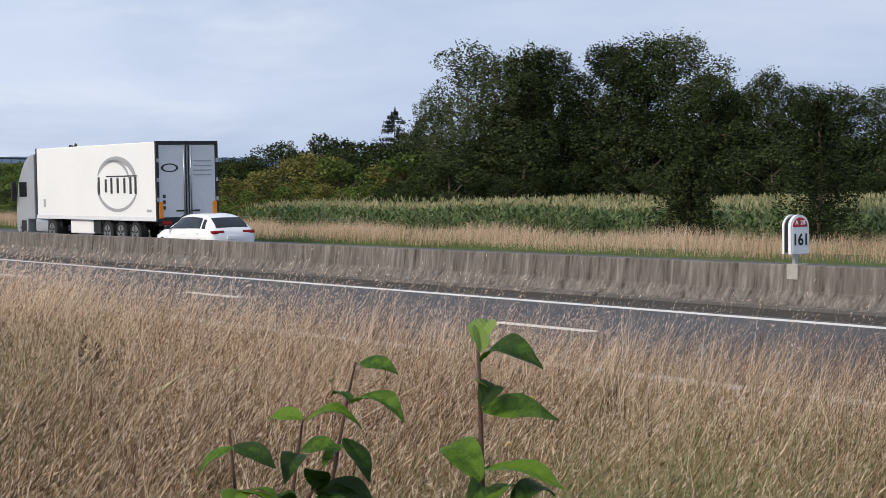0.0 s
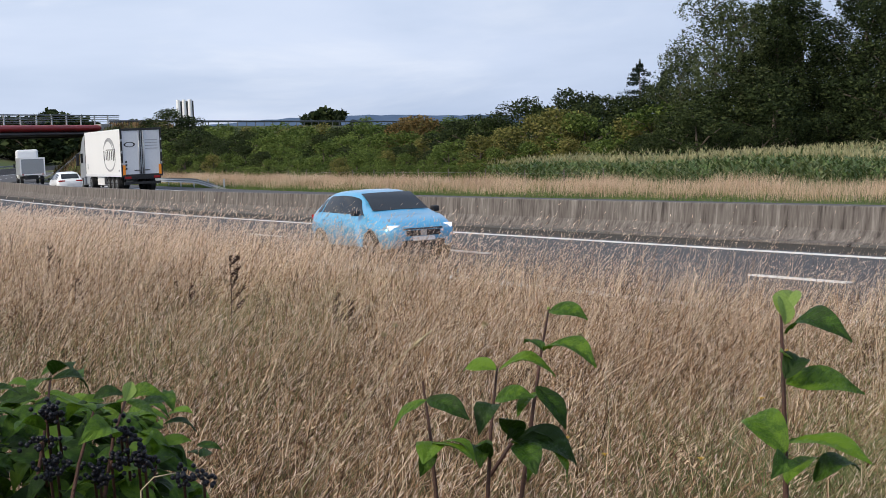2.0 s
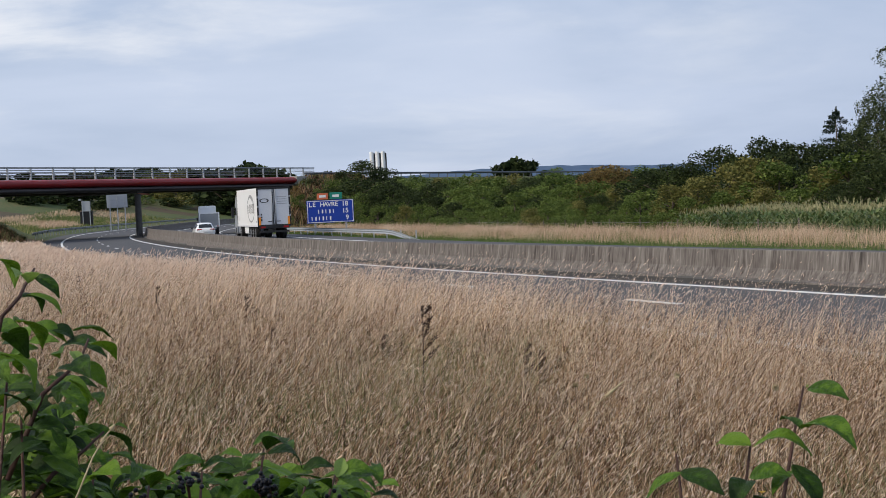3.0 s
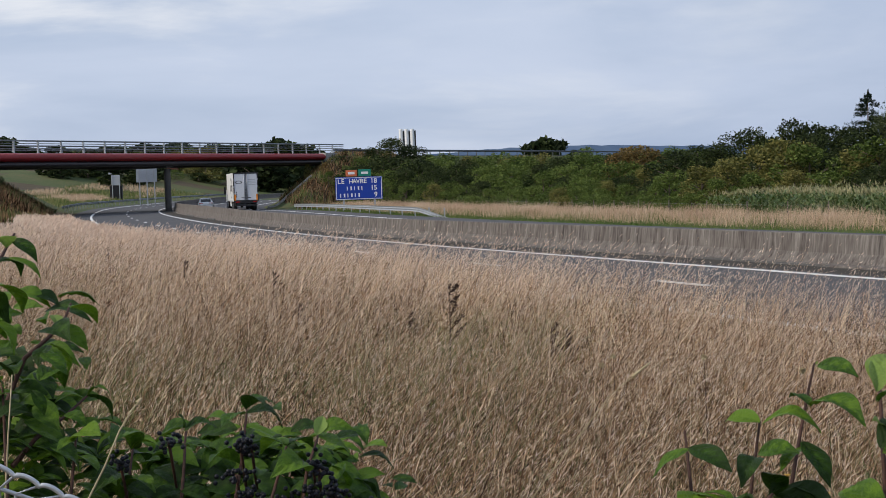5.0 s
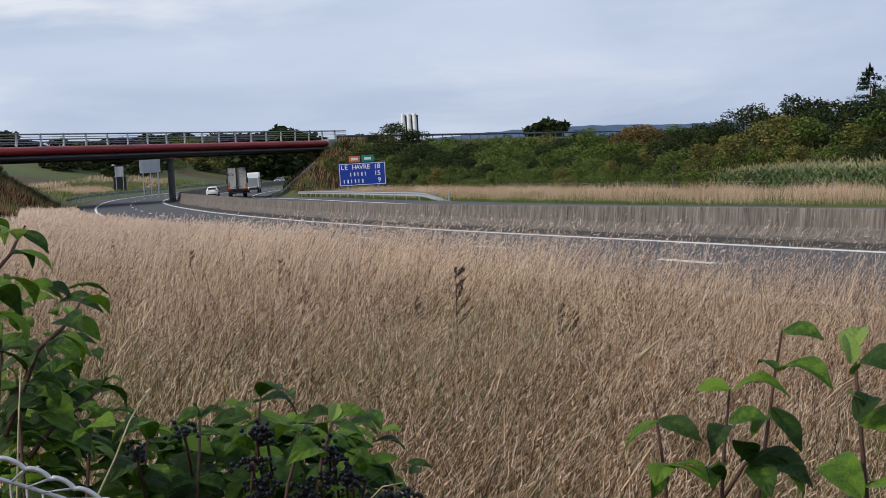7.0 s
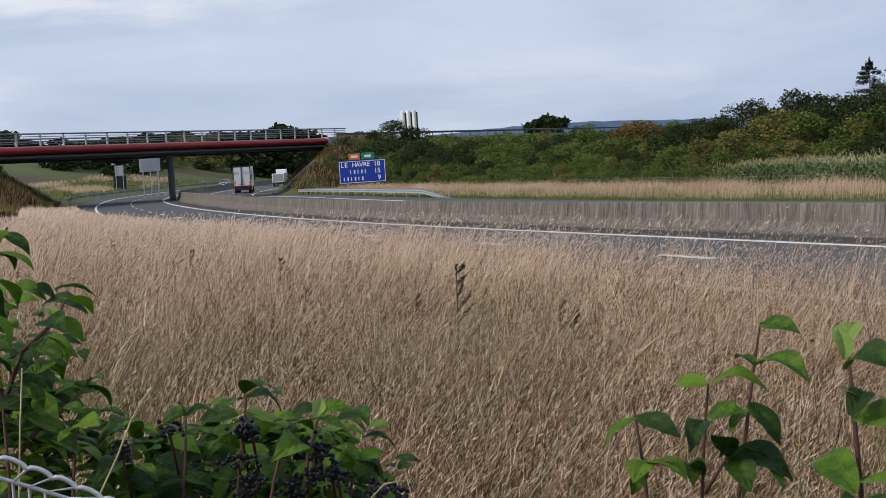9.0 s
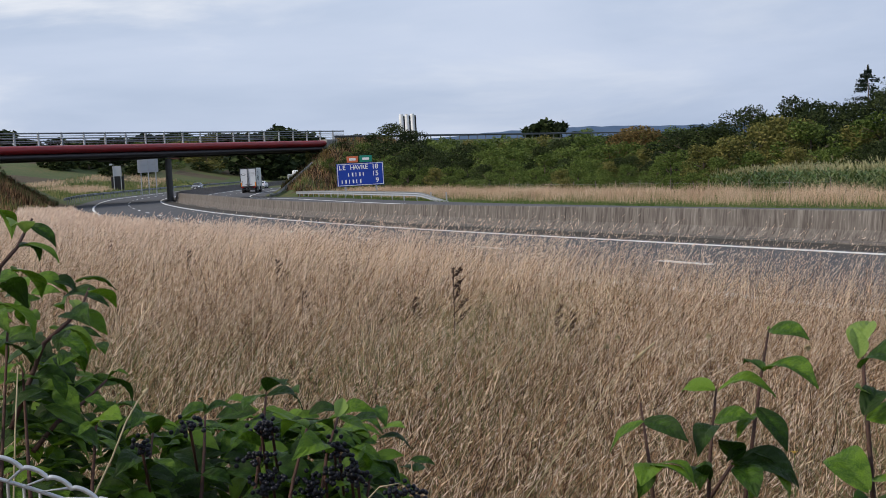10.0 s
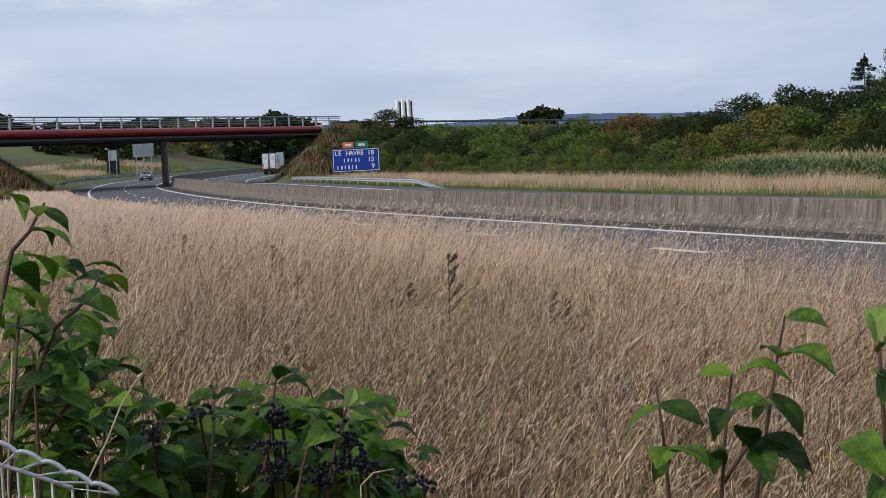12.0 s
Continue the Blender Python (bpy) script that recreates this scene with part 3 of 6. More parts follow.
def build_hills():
    """A wooded ridge on the skyline, the haze of distance put into its blue colour."""
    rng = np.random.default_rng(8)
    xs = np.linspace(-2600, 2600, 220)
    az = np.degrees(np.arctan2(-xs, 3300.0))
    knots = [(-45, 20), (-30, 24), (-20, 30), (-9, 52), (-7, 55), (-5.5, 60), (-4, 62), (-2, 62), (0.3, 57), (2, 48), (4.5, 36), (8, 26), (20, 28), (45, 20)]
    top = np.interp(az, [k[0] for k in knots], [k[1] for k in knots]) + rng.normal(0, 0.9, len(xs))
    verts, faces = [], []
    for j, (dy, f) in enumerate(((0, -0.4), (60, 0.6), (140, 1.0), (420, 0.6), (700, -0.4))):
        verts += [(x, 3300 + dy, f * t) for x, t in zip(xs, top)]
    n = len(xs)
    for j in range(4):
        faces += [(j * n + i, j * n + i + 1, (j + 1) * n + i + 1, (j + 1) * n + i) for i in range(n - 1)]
    tagged(part("backdrop", as_mesh("backdrop", verts, faces, M["haze_blue_hill"])), "wooded ridge on the horizon with blue haze painted into its colour", "hills", kind="structure")


def build_field_fence():
    root = thing("field_fence", "thin wooden stakes with wire below the scrub", "fence")
    pts = []
    for k, s in enumerate(np.arange(48, 118, 4.5)):
        q = on_road(s, 21.5 + 0.3 * math.sin(k))
        q.z = lift(q.x, q.y)
        part("stake", tube([(0, 0, -0.3), (0.02 * math.sin(k * 3), 0, 1.2)], 0.035, 6), M["wood_post"], root, at=Matrix.Translation(q))
        pts.append(q)
    for z in (0.5, 1.0):
        part("wire", tube([q + Vector((0, 0, z)) for q in pts], 0.003, 4), M["galvanised"], root)


GUTTER = Vector((-24.4, 210.6, 0)), Vector((-19.1, 215.2, 0))


def build_bank_details():
    """The white-edged gutter on the slope beside the abutment, and the rail on the bank."""
    a, b = GUTTER
    root = thing("slope_gutter", "pale concrete gutter running down the bank by the abutment", "gutter")
    pts = []
    for k in range(9):
        q = a.lerp(b, k / 8)
        q.z = lift(q.x, q.y) + 0.30
        pts.append(q)
    for k in range(8):
        d = (pts[k + 1] - pts[k])
        part("slab", join(tube([pts[k], pts[k] + d * 0.97], 0.24, 4)), M["pale_concrete"], root)
    bank = thing("bank_rail", "grey steel crash rail along the crossing road", "guard rail", group="crash rails")
    for side in (5.0,):
        n = 0
        for z, r in ((0.78, 0.13), (0.62, 0.05)):
            part("beam", tube([cross_pose(u, side, DECK_Z - 0.25 + z).translation for u in range(4, 260, 16)], r, 6), M["rail_dark"], bank)
        for u in range(6, 250, 4):
            part("post", box(-0.06, 0.06, -0.06, 0.06, 0, 0.8), M["rail_dark"], bank, at=cross_pose(u, side, DECK_Z - 0.3))
    lane = part("crossing_road", box(0, 260, -3.6, 3.6, DECK_Z - 0.45, DECK_Z - 0.22), M["asphalt"], None, at=cross_pose(3.4, 0))
    tagged(lane, "asphalt local road on the bank", "road", kind="structure")


build_direction_sign()
build_marker()
w_beam(77.5, 152, 12.0, True, h=0.60)
w_beam(168, 360, -12.7, mat="rail_grey")
build_back_sign()
build_camera_board()
build_silos()
build_house()
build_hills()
build_field_fence()
build_bank_details()
# ---------------------------------------------------------------- plants
M["bark"] = material("bark", (0.07, 0.055, 0.04), 0.95, var=[(0.14, 0.115, 0.09)], scale=2, grain=14, bump=0.6, stretch=(3, 3, 0.6))


def foliage(name, dark, mid, light):
    return material(name, dark, 0.65, var=[mid, light], scale=0.25, grain=2.5, per_island=0.75, per_object=0.25, spec=0.10, translucent=0.20)


M["leaf_dark"] = foliage("leaf_dark", (0.015, 0.023, 0.009), (0.031, 0.047, 0.016), (0.070, 0.090, 0.032))
M["leaf_wood"] = foliage("leaf_wood", (0.028, 0.042, 0.018), (0.056, 0.076, 0.030), (0.110, 0.130, 0.056))
M["leaf_mid"] = foliage("leaf_mid", (0.048, 0.078, 0.017), (0.105, 0.150, 0.034), (0.185, 0.235, 0.062))
M["leaf_yellow"] = foliage("leaf_yellow", (0.085, 0.095, 0.026), (0.17, 0.165, 0.05), (0.27, 0.24, 0.08))
M["leaf_rust"] = foliage("leaf_rust", (0.095, 0.075, 0.03), (0.19, 0.125, 0.045), (0.26, 0.18, 0.07))
M["needle"] = foliage("needle", (0.012, 0.022, 0.014), (0.022, 0.038, 0.024), (0.040, 0.058, 0.036))
M["corn_leaf"] = material("corn_leaf", (0.060, 0.105, 0.030), 0.5, var=[(0.115, 0.18, 0.055), (0.24, 0.26, 0.11)], scale=0.4, grain=3, per_island=0.6, translucent=0.25)
M["corn_tassel"] = material("corn_tassel", (0.25, 0.24, 0.115), 0.8, var=[(0.40, 0.37, 0.21)], scale=0.5, grain=4, per_island=0.5)
# straw tones; the darkest strands paint the shaded gaps between stems
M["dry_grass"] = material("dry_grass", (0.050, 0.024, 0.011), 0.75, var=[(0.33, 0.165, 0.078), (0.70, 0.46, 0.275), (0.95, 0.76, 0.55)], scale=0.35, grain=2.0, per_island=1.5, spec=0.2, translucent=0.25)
M["dry_head"] = material("dry_head", (0.53, 0.365, 0.27), 0.8, var=[(0.77, 0.595, 0.465), (0.92, 0.78, 0.65)], scale=0.12, grain=1.0, per_island=0.4, spec=0.2, translucent=0.3)
M["pale_culm"] = material("pale_culm", (0.09, 0.042, 0.019), 0.65, var=[(0.31, 0.168, 0.088), (0.53, 0.36, 0.215), (0.80, 0.63, 0.43)], scale=0.5, grain=3.0, per_island=1.2, spec=0.3, translucent=0.2)
M["pink_grass"] = material("pink_grass", (0.40, 0.27, 0.175), 0.8, var=[(0.58, 0.42, 0.29), (0.70, 0.56, 0.41)], scale=0.12, grain=0.8, per_island=0.30, translucent=0.3)
M["green_blade"] = material("green_blade", (0.062, 0.098, 0.020), 0.65, var=[(0.13, 0.175, 0.045), (0.27, 0.25, 0.10)], scale=0.3, grain=2.0, per_island=0.7, translucent=0.3)
# dead brown blades, their darkest end also painting shade deep in the grass
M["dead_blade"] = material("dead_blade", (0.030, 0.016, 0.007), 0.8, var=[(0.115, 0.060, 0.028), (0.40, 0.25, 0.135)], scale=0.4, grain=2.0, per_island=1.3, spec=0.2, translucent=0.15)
M["lawn"] = material("lawn", (0.055, 0.105, 0.018), 0.7, var=[(0.10, 0.16, 0.03), (0.17, 0.19, 0.06)], scale=0.2, grain=1.5, per_island=0.6, translucent=0.25)
M["weed_brown"] = material("weed_brown", (0.030, 0.014, 0.009), 0.85, var=[(0.065, 0.032, 0.020)], scale=6, grain=60, per_island=0.5)


def unit(v):
    return v / np.maximum(np.linalg.norm(v, axis=-1, keepdims=True), 1e-9)


def leaf_cards(rng, centres, size, flat=0.3):
    """Small folded leaf sprays as quads at the centres."""
    n = len(centres)
    a = unit(rng.normal(size=(n, 3)))
    b = unit(np.cross(a, rng.normal(size=(n, 3))))
    a[:, 2] *= (1 - flat)
    s = size * rng.uniform(0.55, 1.3, (n, 1))
    w = s * rng.uniform(0.35, 0.6, (n, 1))
    c = centres
    return np.stack([c - a * s, c + b * w, c + a * s, c - b * w], axis=1)


def crown_points(rng, lobes, count, shell=0.55):
    """Points crowded towards the skins of many lobes (x, y, z, rx, rz)."""
    lobes = np.array(lobes)
    vol = lobes[:, 3] ** 2
    pick = rng.choice(len(lobes), count, p=vol / vol.sum())
    d = unit(rng.normal(size=(count, 3)))
    r = rng.uniform(shell, 1.0, (count, 1)) ** 0.7
    wob = 1 + 0.16 * np.sin(d[:, :1] * 9 + pick[:, None]) + rng.normal(0, 0.06, (count, 1))
    L = lobes[pick]
    return L[:, :3] + d * r * wob * np.stack([L[:, 3], L[:, 3], L[:, 4]], 1)


def make_tree(name, label, seed, height, radius, mat, count, trunk=0.18, low=0.12, leaf=0.2, lean=0.0, category="tree"):
    """A broadleaved tree: tapered trunk, limbs, and a lobed crown of many leaves."""
    rng = np.random.default_rng(seed)
    root = thing(name, label, category)
    r0 = 0.012 * height + 0.08
    top = Vector((lean, 0, height * 0.8))
    bms = [tube([(0, 0, -0.4), (lean * 0.15, 0.05, height * 0.25), (lean * 0.5, 0, height * 0.55), top], r0, 8, r0 * 0.2)]
    lobes = []
    n = 15 if height > 6 else 9
    for k in range(n):
        a = k * 2.4 + rng.uniform(-0.4, 0.4)
        f = (k + 0.5) / n
        z = height * (low + (0.93 - low) * f)
        spread = radius * (0.80 * math.sin(math.pi * min(0.97, 0.22 + 0.72 * f)) ** 0.8) * rng.uniform(0.5, 1.0)
        c = Vector((math.cos(a) * spread + lean * f, math.sin(a) * spread, z))
        rr = radius * rng.uniform(0.30, 0.50) * (1 - 0.35 * f)
        lobes.append((*c, rr, rr * rng.uniform(0.6, 0.9)))
        start = Vector((lean * f * 0.5, 0, max(0.2, z - spread * 0.7)))
        bms.append(tube([start, start.lerp(c, 0.5) + Vector((0, 0, 0.1)), c], r0 * 0.35, 5, 0.02))
    lobes.append((lean, 0, height * 0.86, radius * 0.36, height * 0.13))
    part("trunk", join(*bms), M["bark"], root)
    part("crown", quads_mesh("crown", leaf_cards(rng, crown_points(rng, lobes, count), leaf), 4, mat), None, root)
    return root


def make_conifer(name, label, seed, height, radius, count, mat="needle", leaf=0.13, boughs=150, taper=0.8, tiers=0):
    rng = np.random.default_rng(seed)
    root = thing(name, label, "tree")
    part("trunk", tube([(0, 0, -0.3), (0, 0, height)], 0.16, 8, 0.02), M["bark"], root)
    bf = np.linspace(0.04, 1, boughs)
    if tiers:
        bf = np.clip(np.floor(bf * tiers) / tiers + rng.uniform(0, 0.3 / tiers, boughs), 0, 1)
    ba = rng.uniform(0, 6.28, boughs)
    br = radius * (1 - bf) ** taper * rng.uniform(0.55, 1.25, boughs) + 0.12
    k = rng.integers(0, boughs, count)
    f = rng.uniform(0.05, 1, count) ** 0.7
    rad = br[k] * f
    ang = ba[k] + rng.normal(0, 0.13, count) * (1.2 - f)
    z = height * (0.05 + 0.93 * bf[k]) - 0.25 * rad + 0.22 * rad * f + rng.normal(0, 0.10, count)
    c = np.stack([np.cos(ang) * rad, np.sin(ang) * rad, z], 1)
    part("crown", quads_mesh("crown", leaf_cards(rng, c, leaf, 0.5), 4, M[mat]), None, root)
    return root


def put(src, p, size=1.0, turn=0.0, squash=1.0, label=""):
    ob = copy_thing(src, Matrix.Translation(p) @ Matrix.Rotation(turn, 4, "Z"))
    ob.scale = (size, size, size * squash)
    if label:
        ob["label"] = label
    return ob


def build_woods():
    """The dark wood behind the maize, the mixed edge beside it, and the scrub on the bank."""
    rng = random.Random(11)
    src = [make_tree("oak_tree", "tall dark green broadleaved tree at the wood's edge", 21, 12.0, 4.6, M["leaf_dark"], 30000, leaf=0.10),
           make_tree("oak_tree", "tall dark green broadleaved tree at the wood's edge", 22, 12.0, 4.2, M["leaf_dark"], 28000, leaf=0.10, lean=0.8),
           make_tree("ash_tree", "tall green tree with an open uneven crown", 23, 12.0, 4.4, M["leaf_wood"], 20000, leaf=0.095, low=0.25),
           make_tree("ash_tree", "thin-crowned grey-green tree with gaps of sky", 24, 12.0, 3.6, M["leaf_wood"], 10000, leaf=0.09, low=0.3)]
    # bearing at the clip's start, top height, kind, width factor, distance
    wood = [(-15.2, 9.2, 2, 0.75, 128), (-16.4, 13.2, 3, 1.1, 126), (-17.2, 12.2, 2, 1.0, 124), (-18.5, 12.6, 0, 1.0, 125), (-19.4, 12.4, 1, 1.0, 126),
            (-20.6, 11.4, 3, 0.7, 132), (-21.4, 12.6, 1, 1.0, 124), (-22.5, 13.2, 0, 1.1, 125), (-23.5, 13.4, 2, 1.1, 126), (-24.6, 10.2, 0, 1.0, 122), (-25.6, 8.9, 1, 1.0, 123),
            (-26.6, 10.2, 0, 0.9, 123), (-27.8, 9.0, 1, 1.1, 122), (-29.0, 8.8, 0, 1.1, 122), (-30.2, 8.8, 2, 1.1, 123), (-31.6, 8.8, 1, 1.1, 122), (-33.2, 8.8, 0, 1.1, 122),
            (-18.0, 9.6, 1, 1.1, 134), (-20.2, 9.2, 0, 1.1, 136), (-25.0, 8.6, 0, 1.2, 134), (-28.0, 8.2, 1, 1.2, 134), (-31.0, 8.2, 0, 1.2, 134)]
    for az, h, k, w, d in wood:
        p = bearing(az, d)
        ob = put(src[k], p, 1, rng.uniform(0, 6.28))
        f = (h - p.z) / 12.0
        ob.scale = (f * w, f * w, f)
        ob["group"] = "trees of the dark wood"
    for s in src:
        for o in list(s.children_recursive) + [s]:
            bpy.data.objects.remove(o)

    bush = [make_tree("hedge_shrub", "dense dark green shrub of the hedge", 31, 3.0, 1.9, M["leaf_dark"], 6000, low=0.10, leaf=0.062, category="shrub"),
            make_tree("hedge_shrub", "rounded mid-green shrub on the bank", 32, 3.0, 2.0, M["leaf_mid"], 3800, low=0.10, leaf=0.085, category="shrub"),
            make_tree("hedge_shrub", "yellow-green shrub turning with autumn", 33, 3.0, 1.8, M["leaf_yellow"], 4000, low=0.10, leaf=0.085, category="shrub"),
            make_tree("hedge_shrub", "rust-tinged shrub on the bank", 34, 3.0, 1.9, M["leaf_rust"], 3800, low=0.10, leaf=0.085, category="shrub"),
            make_tree("hedge_shrub", "low bright green scrub on the bank", 35, 3.0, 2.4, M["leaf_mid"], 3800, low=0.10, leaf=0.085, category="shrub"),
            make_tree("hedge_tree", "distant dark green hedge tree", 36, 3.0, 2.3, M["leaf_dark"], 750, low=0.05, leaf=0.32, category="tree")]

    def plant(az, d, top, k, wide=1.0, group="scrub on the bank", full=0.87):
        p = bearing(az, d)
        if abs(float(offsets(np.array([p.x]), np.array([p.y]))[0][0])) < 16:
            return
        ob = put(bush[k], p, 1, rng.uniform(0, 6.28))
        f = full * max(0.5, (top - p.z)) / 3.0
        wf = wide * min(max(f, 0.8), 2.4)
        ob.scale = (wf, wf, f)
        ob["group"] = group
    # dark undergrowth along the wood
    az = -14.6
    while az > -34:
        plant(az, rng.uniform(112, 118), rng.uniform(2.6, 5.2), 0, 1.1, "undergrowth of the wood")
        plant(az - 0.4, rng.uniform(118, 122), rng.uniform(4.2, 7.2), 0, 1.1, "undergrowth of the wood")
        az -= 1.1
    # mixed edge to the left of the wood
    for a, d, top, k, w in ((-7.4, 160, 4.6, 0, 1.1), (-8.2, 158, 5.0, 0, 1.1), (-9.0, 156, 5.2, 0, 1.0), (-9.9, 152, 6.4, 0, 0.9), (-10.6, 154, 5.4, 1, 1.0), (-11.4, 150, 7.0, 0, 0.85), (-11.9, 152, 6.4, 0, 0.9),
                            (-12.6, 150, 6.2, 0, 1.0), (-13.3, 150, 6.2, 0, 1.0), (-14.4, 148, 6.9, 0, 1.1), (-8.3, 135, 3.0, 2, 1.1), (-9.2, 134, 3.6, 2, 1.1), (-10.2, 138, 4.6, 2, 1.0), (-11.1, 134, 5.0, 2, 1.0),
                            (-11.9, 132, 4.4, 1, 1.0), (-12.8, 136, 4.0, 0, 1.1), (-13.5, 130, 3.9, 2, 1.1), (-14.2, 128, 4.8, 1, 1.1), (-7.2, 140, 2.6, 1, 1.2), (-8.8, 128, 1.9, 1, 1.0), (-10.0, 127, 2.2, 1, 1.1),
                            (-11.4, 126, 2.4, 2, 1.1), (-12.5, 126, 2.2, 1, 1.2), (-13.8, 124, 2.4, 0, 1.2), (-12.0, 145, 5.6, 0, 1.0), (-10.7, 146, 5.0, 0, 1.0)):
        plant(a, d, top, k, w, "mixed edge of the wood", 0.95)
    # scrub over the bank of the crossing road
    for row, (d0, lo, hi) in enumerate(((128, 0.7, 1.3), (142, 1.2, 2.0), (158, 1.8, 2.8), (176, 2.4, 3.6), (198, 4.0, 5.4), (222, 5.4, 6.4), (244, 6.0, 7.0))):
        a = 4.1 - 0.25 * row if row < 3 else 4.0
        while a > -9.0:
            d = d0 + rng.uniform(-6, 6)
            p = bearing(a, d)
            off = float(offsets(np.array([p.x]), np.array([p.y]))[0][0])
            if off > 20:
                top = rng.uniform(lo, hi)
                plant(a, d, max(top, p.z + rng.uniform(0.6, 1.3)), rng.choice((0, 1, 0, 2, 4, 4, 1) if row > 1 else (1, 4, 4, 1, 2)), 1.0)
            a -= rng.uniform(0.55, 1.0)
    # single larger ones on the skyline
    for a, d, top, k, w in ((2.35, 226, 8.3, 0, 1.2), (3.0, 228, 6.9, 0, 1.0), (1.7, 228, 7.3, 0, 1.1), (2.6, 205, 5.6, 0, 1.3), (1.4, 206, 5.0, 0, 1.2), (3.3, 196, 3.6, 0, 1.0), (-6.0, 236, 6.3, 3, 1.2), (-6.4, 205, 5.4, 3, 1.1), (-5.7, 206, 5.2, 3, 1.1),
                            (-3.0, 480, 13.2, 5, 1.3), (-3.4, 480, 12.4, 5, 1.4), (-2.6, 480, 12.2, 5, 1.4), (-4.3, 420, 9.0, 1, 1.0),
                            (8.7, 420, 12.6, 2, 1.6), (9.4, 430, 12.2, 2, 1.4), (7.0, 420, 12.3, 5, 1.7), (6.5, 420, 12.0, 5, 1.6), (10.4, 430, 12.4, 5, 1.4),
                            (15.9, 425, 15.6, 5, 1.6), (15.3, 425, 14.6, 5, 1.5), (16.5, 425, 16.0, 5, 1.6), (17.1, 425, 15.6, 5, 1.6)):
        plant(a, d, top, k, w, "trees on the skyline", 1.0)
    a = 15.0
    while a > 12.6:
        plant(a, 420, rng.uniform(11.5, 12.6), 5, 1.1, "far hedge")
        a -= 0.45
    a = 16.2
    while a > 4.4:
        plant(a, rng.uniform(440, 470), rng.uniform(13.4, 15.2) + (3.0 if a > 15 else 0.0), 5, 1.5, "far hedge", 0.95)
        a -= 0.42
    # the hedge that follows the motorway beyond the bridge
    s = 330.0
    while s < 520:
        for off, lo, hi in ((-36, 1.6, 3.0), (-46, 3.6, 5.6)):
            q = on_road(s + rng.uniform(-1.5, 1.5), off + rng.uniform(-3, 3))
            p = Vector((q.x, q.y, lift(q.x, q.y)))
            ob = put(bush[rng.choice((5, 5, 5, 1) if off < -30 else (5, 1, 3))], p, 1, rng.uniform(0, 6.28))
            f = rng.uniform(lo, hi) / 3.0
            ob.scale = (1.3 * max(f, 1.0), 1.3 * max(f, 1.0), f)
            ob["group"] = "hedge beyond the bridge"
        s += 4.5 if s < 360 else 8.0
    for a, d, top, k, w in ((15.1, 158, 4.6, 0, 0.45), (15.6, 158, 4.9, 0, 0.5), (14.8, 158, 3.6, 0, 0.4), (14.4, 156, 2.6, 0, 0.35), (14.0, 156, 1.6, 0, 0.35), (4.5, 206, 4.2, 1, 0.8), (4.0, 204, 4.0, 2, 0.9), (4.6, 212, 5.4, 3, 0.7), (3.7, 208, 5.0, 1, 1.0), (5.2, 222, 5.6, 2, 0.5)):
        plant(a, d, top, k, w, "shrubs on the near bank")
    # two young trees in front of the maize
    for s in bush:
        for o in list(s.children_recursive) + [s]:
            bpy.data.objects.remove(o)
    for az, d, top, wide, seed in ((-23.9, 68, 3.5, 1.0, 41), (-28.3, 66, 5.3, 1.15, 44)):
        p = bearing(az, d)
        young = make_conifer("young_tree", "young dense dark green tree before the maize", seed, top - p.z, 1.75 * wide, 17000, "leaf_dark", 0.075, 340, 0.55)
        young.matrix_basis = Matrix.Translation(p)
    fir = make_conifer("fir_tree", "dark narrow conifer above the hedges", 42, 8.9, 5.2, 13000, leaf=0.09, boughs=170, taper=0.85, tiers=22)
    fir.matrix_basis = Matrix.Translation(bearing(-13.85, 150, 0.0))
    fir = make_conifer("fir_tree", "small dark conifer at the wood's edge", 43, 7.8, 3.4, 9000, leaf=0.09, boughs=150, taper=0.85, tiers=20)
    fir.matrix_basis = Matrix.Translation(bearing(-14.7, 146, 0.0))


build_woods()


# ---------------------------------------------------------------- maize and grasses
def strips(base, bend, length, width, up, segs):
    """Curved tapering blades: arrays of roots, sideways bends, lengths, widths and directions."""
    n = len(base)
    side = unit(np.cross(bend, np.array([0, 0, 1.0])) + 1e-6)
    rows = []
    for k in range(segs + 1):
        f = k / segs
        c = base + up * (length * f)[:, None] + bend * (length * f * f)[:, None]
        w = (width * (1 - f) ** 0.7)[:, None] * side
        rows.append((c - w, c + w))
    return np.concatenate([np.stack([rows[k][0], rows[k][1], rows[k + 1][1], rows[k + 1][0]], 1) for k in range(segs)])


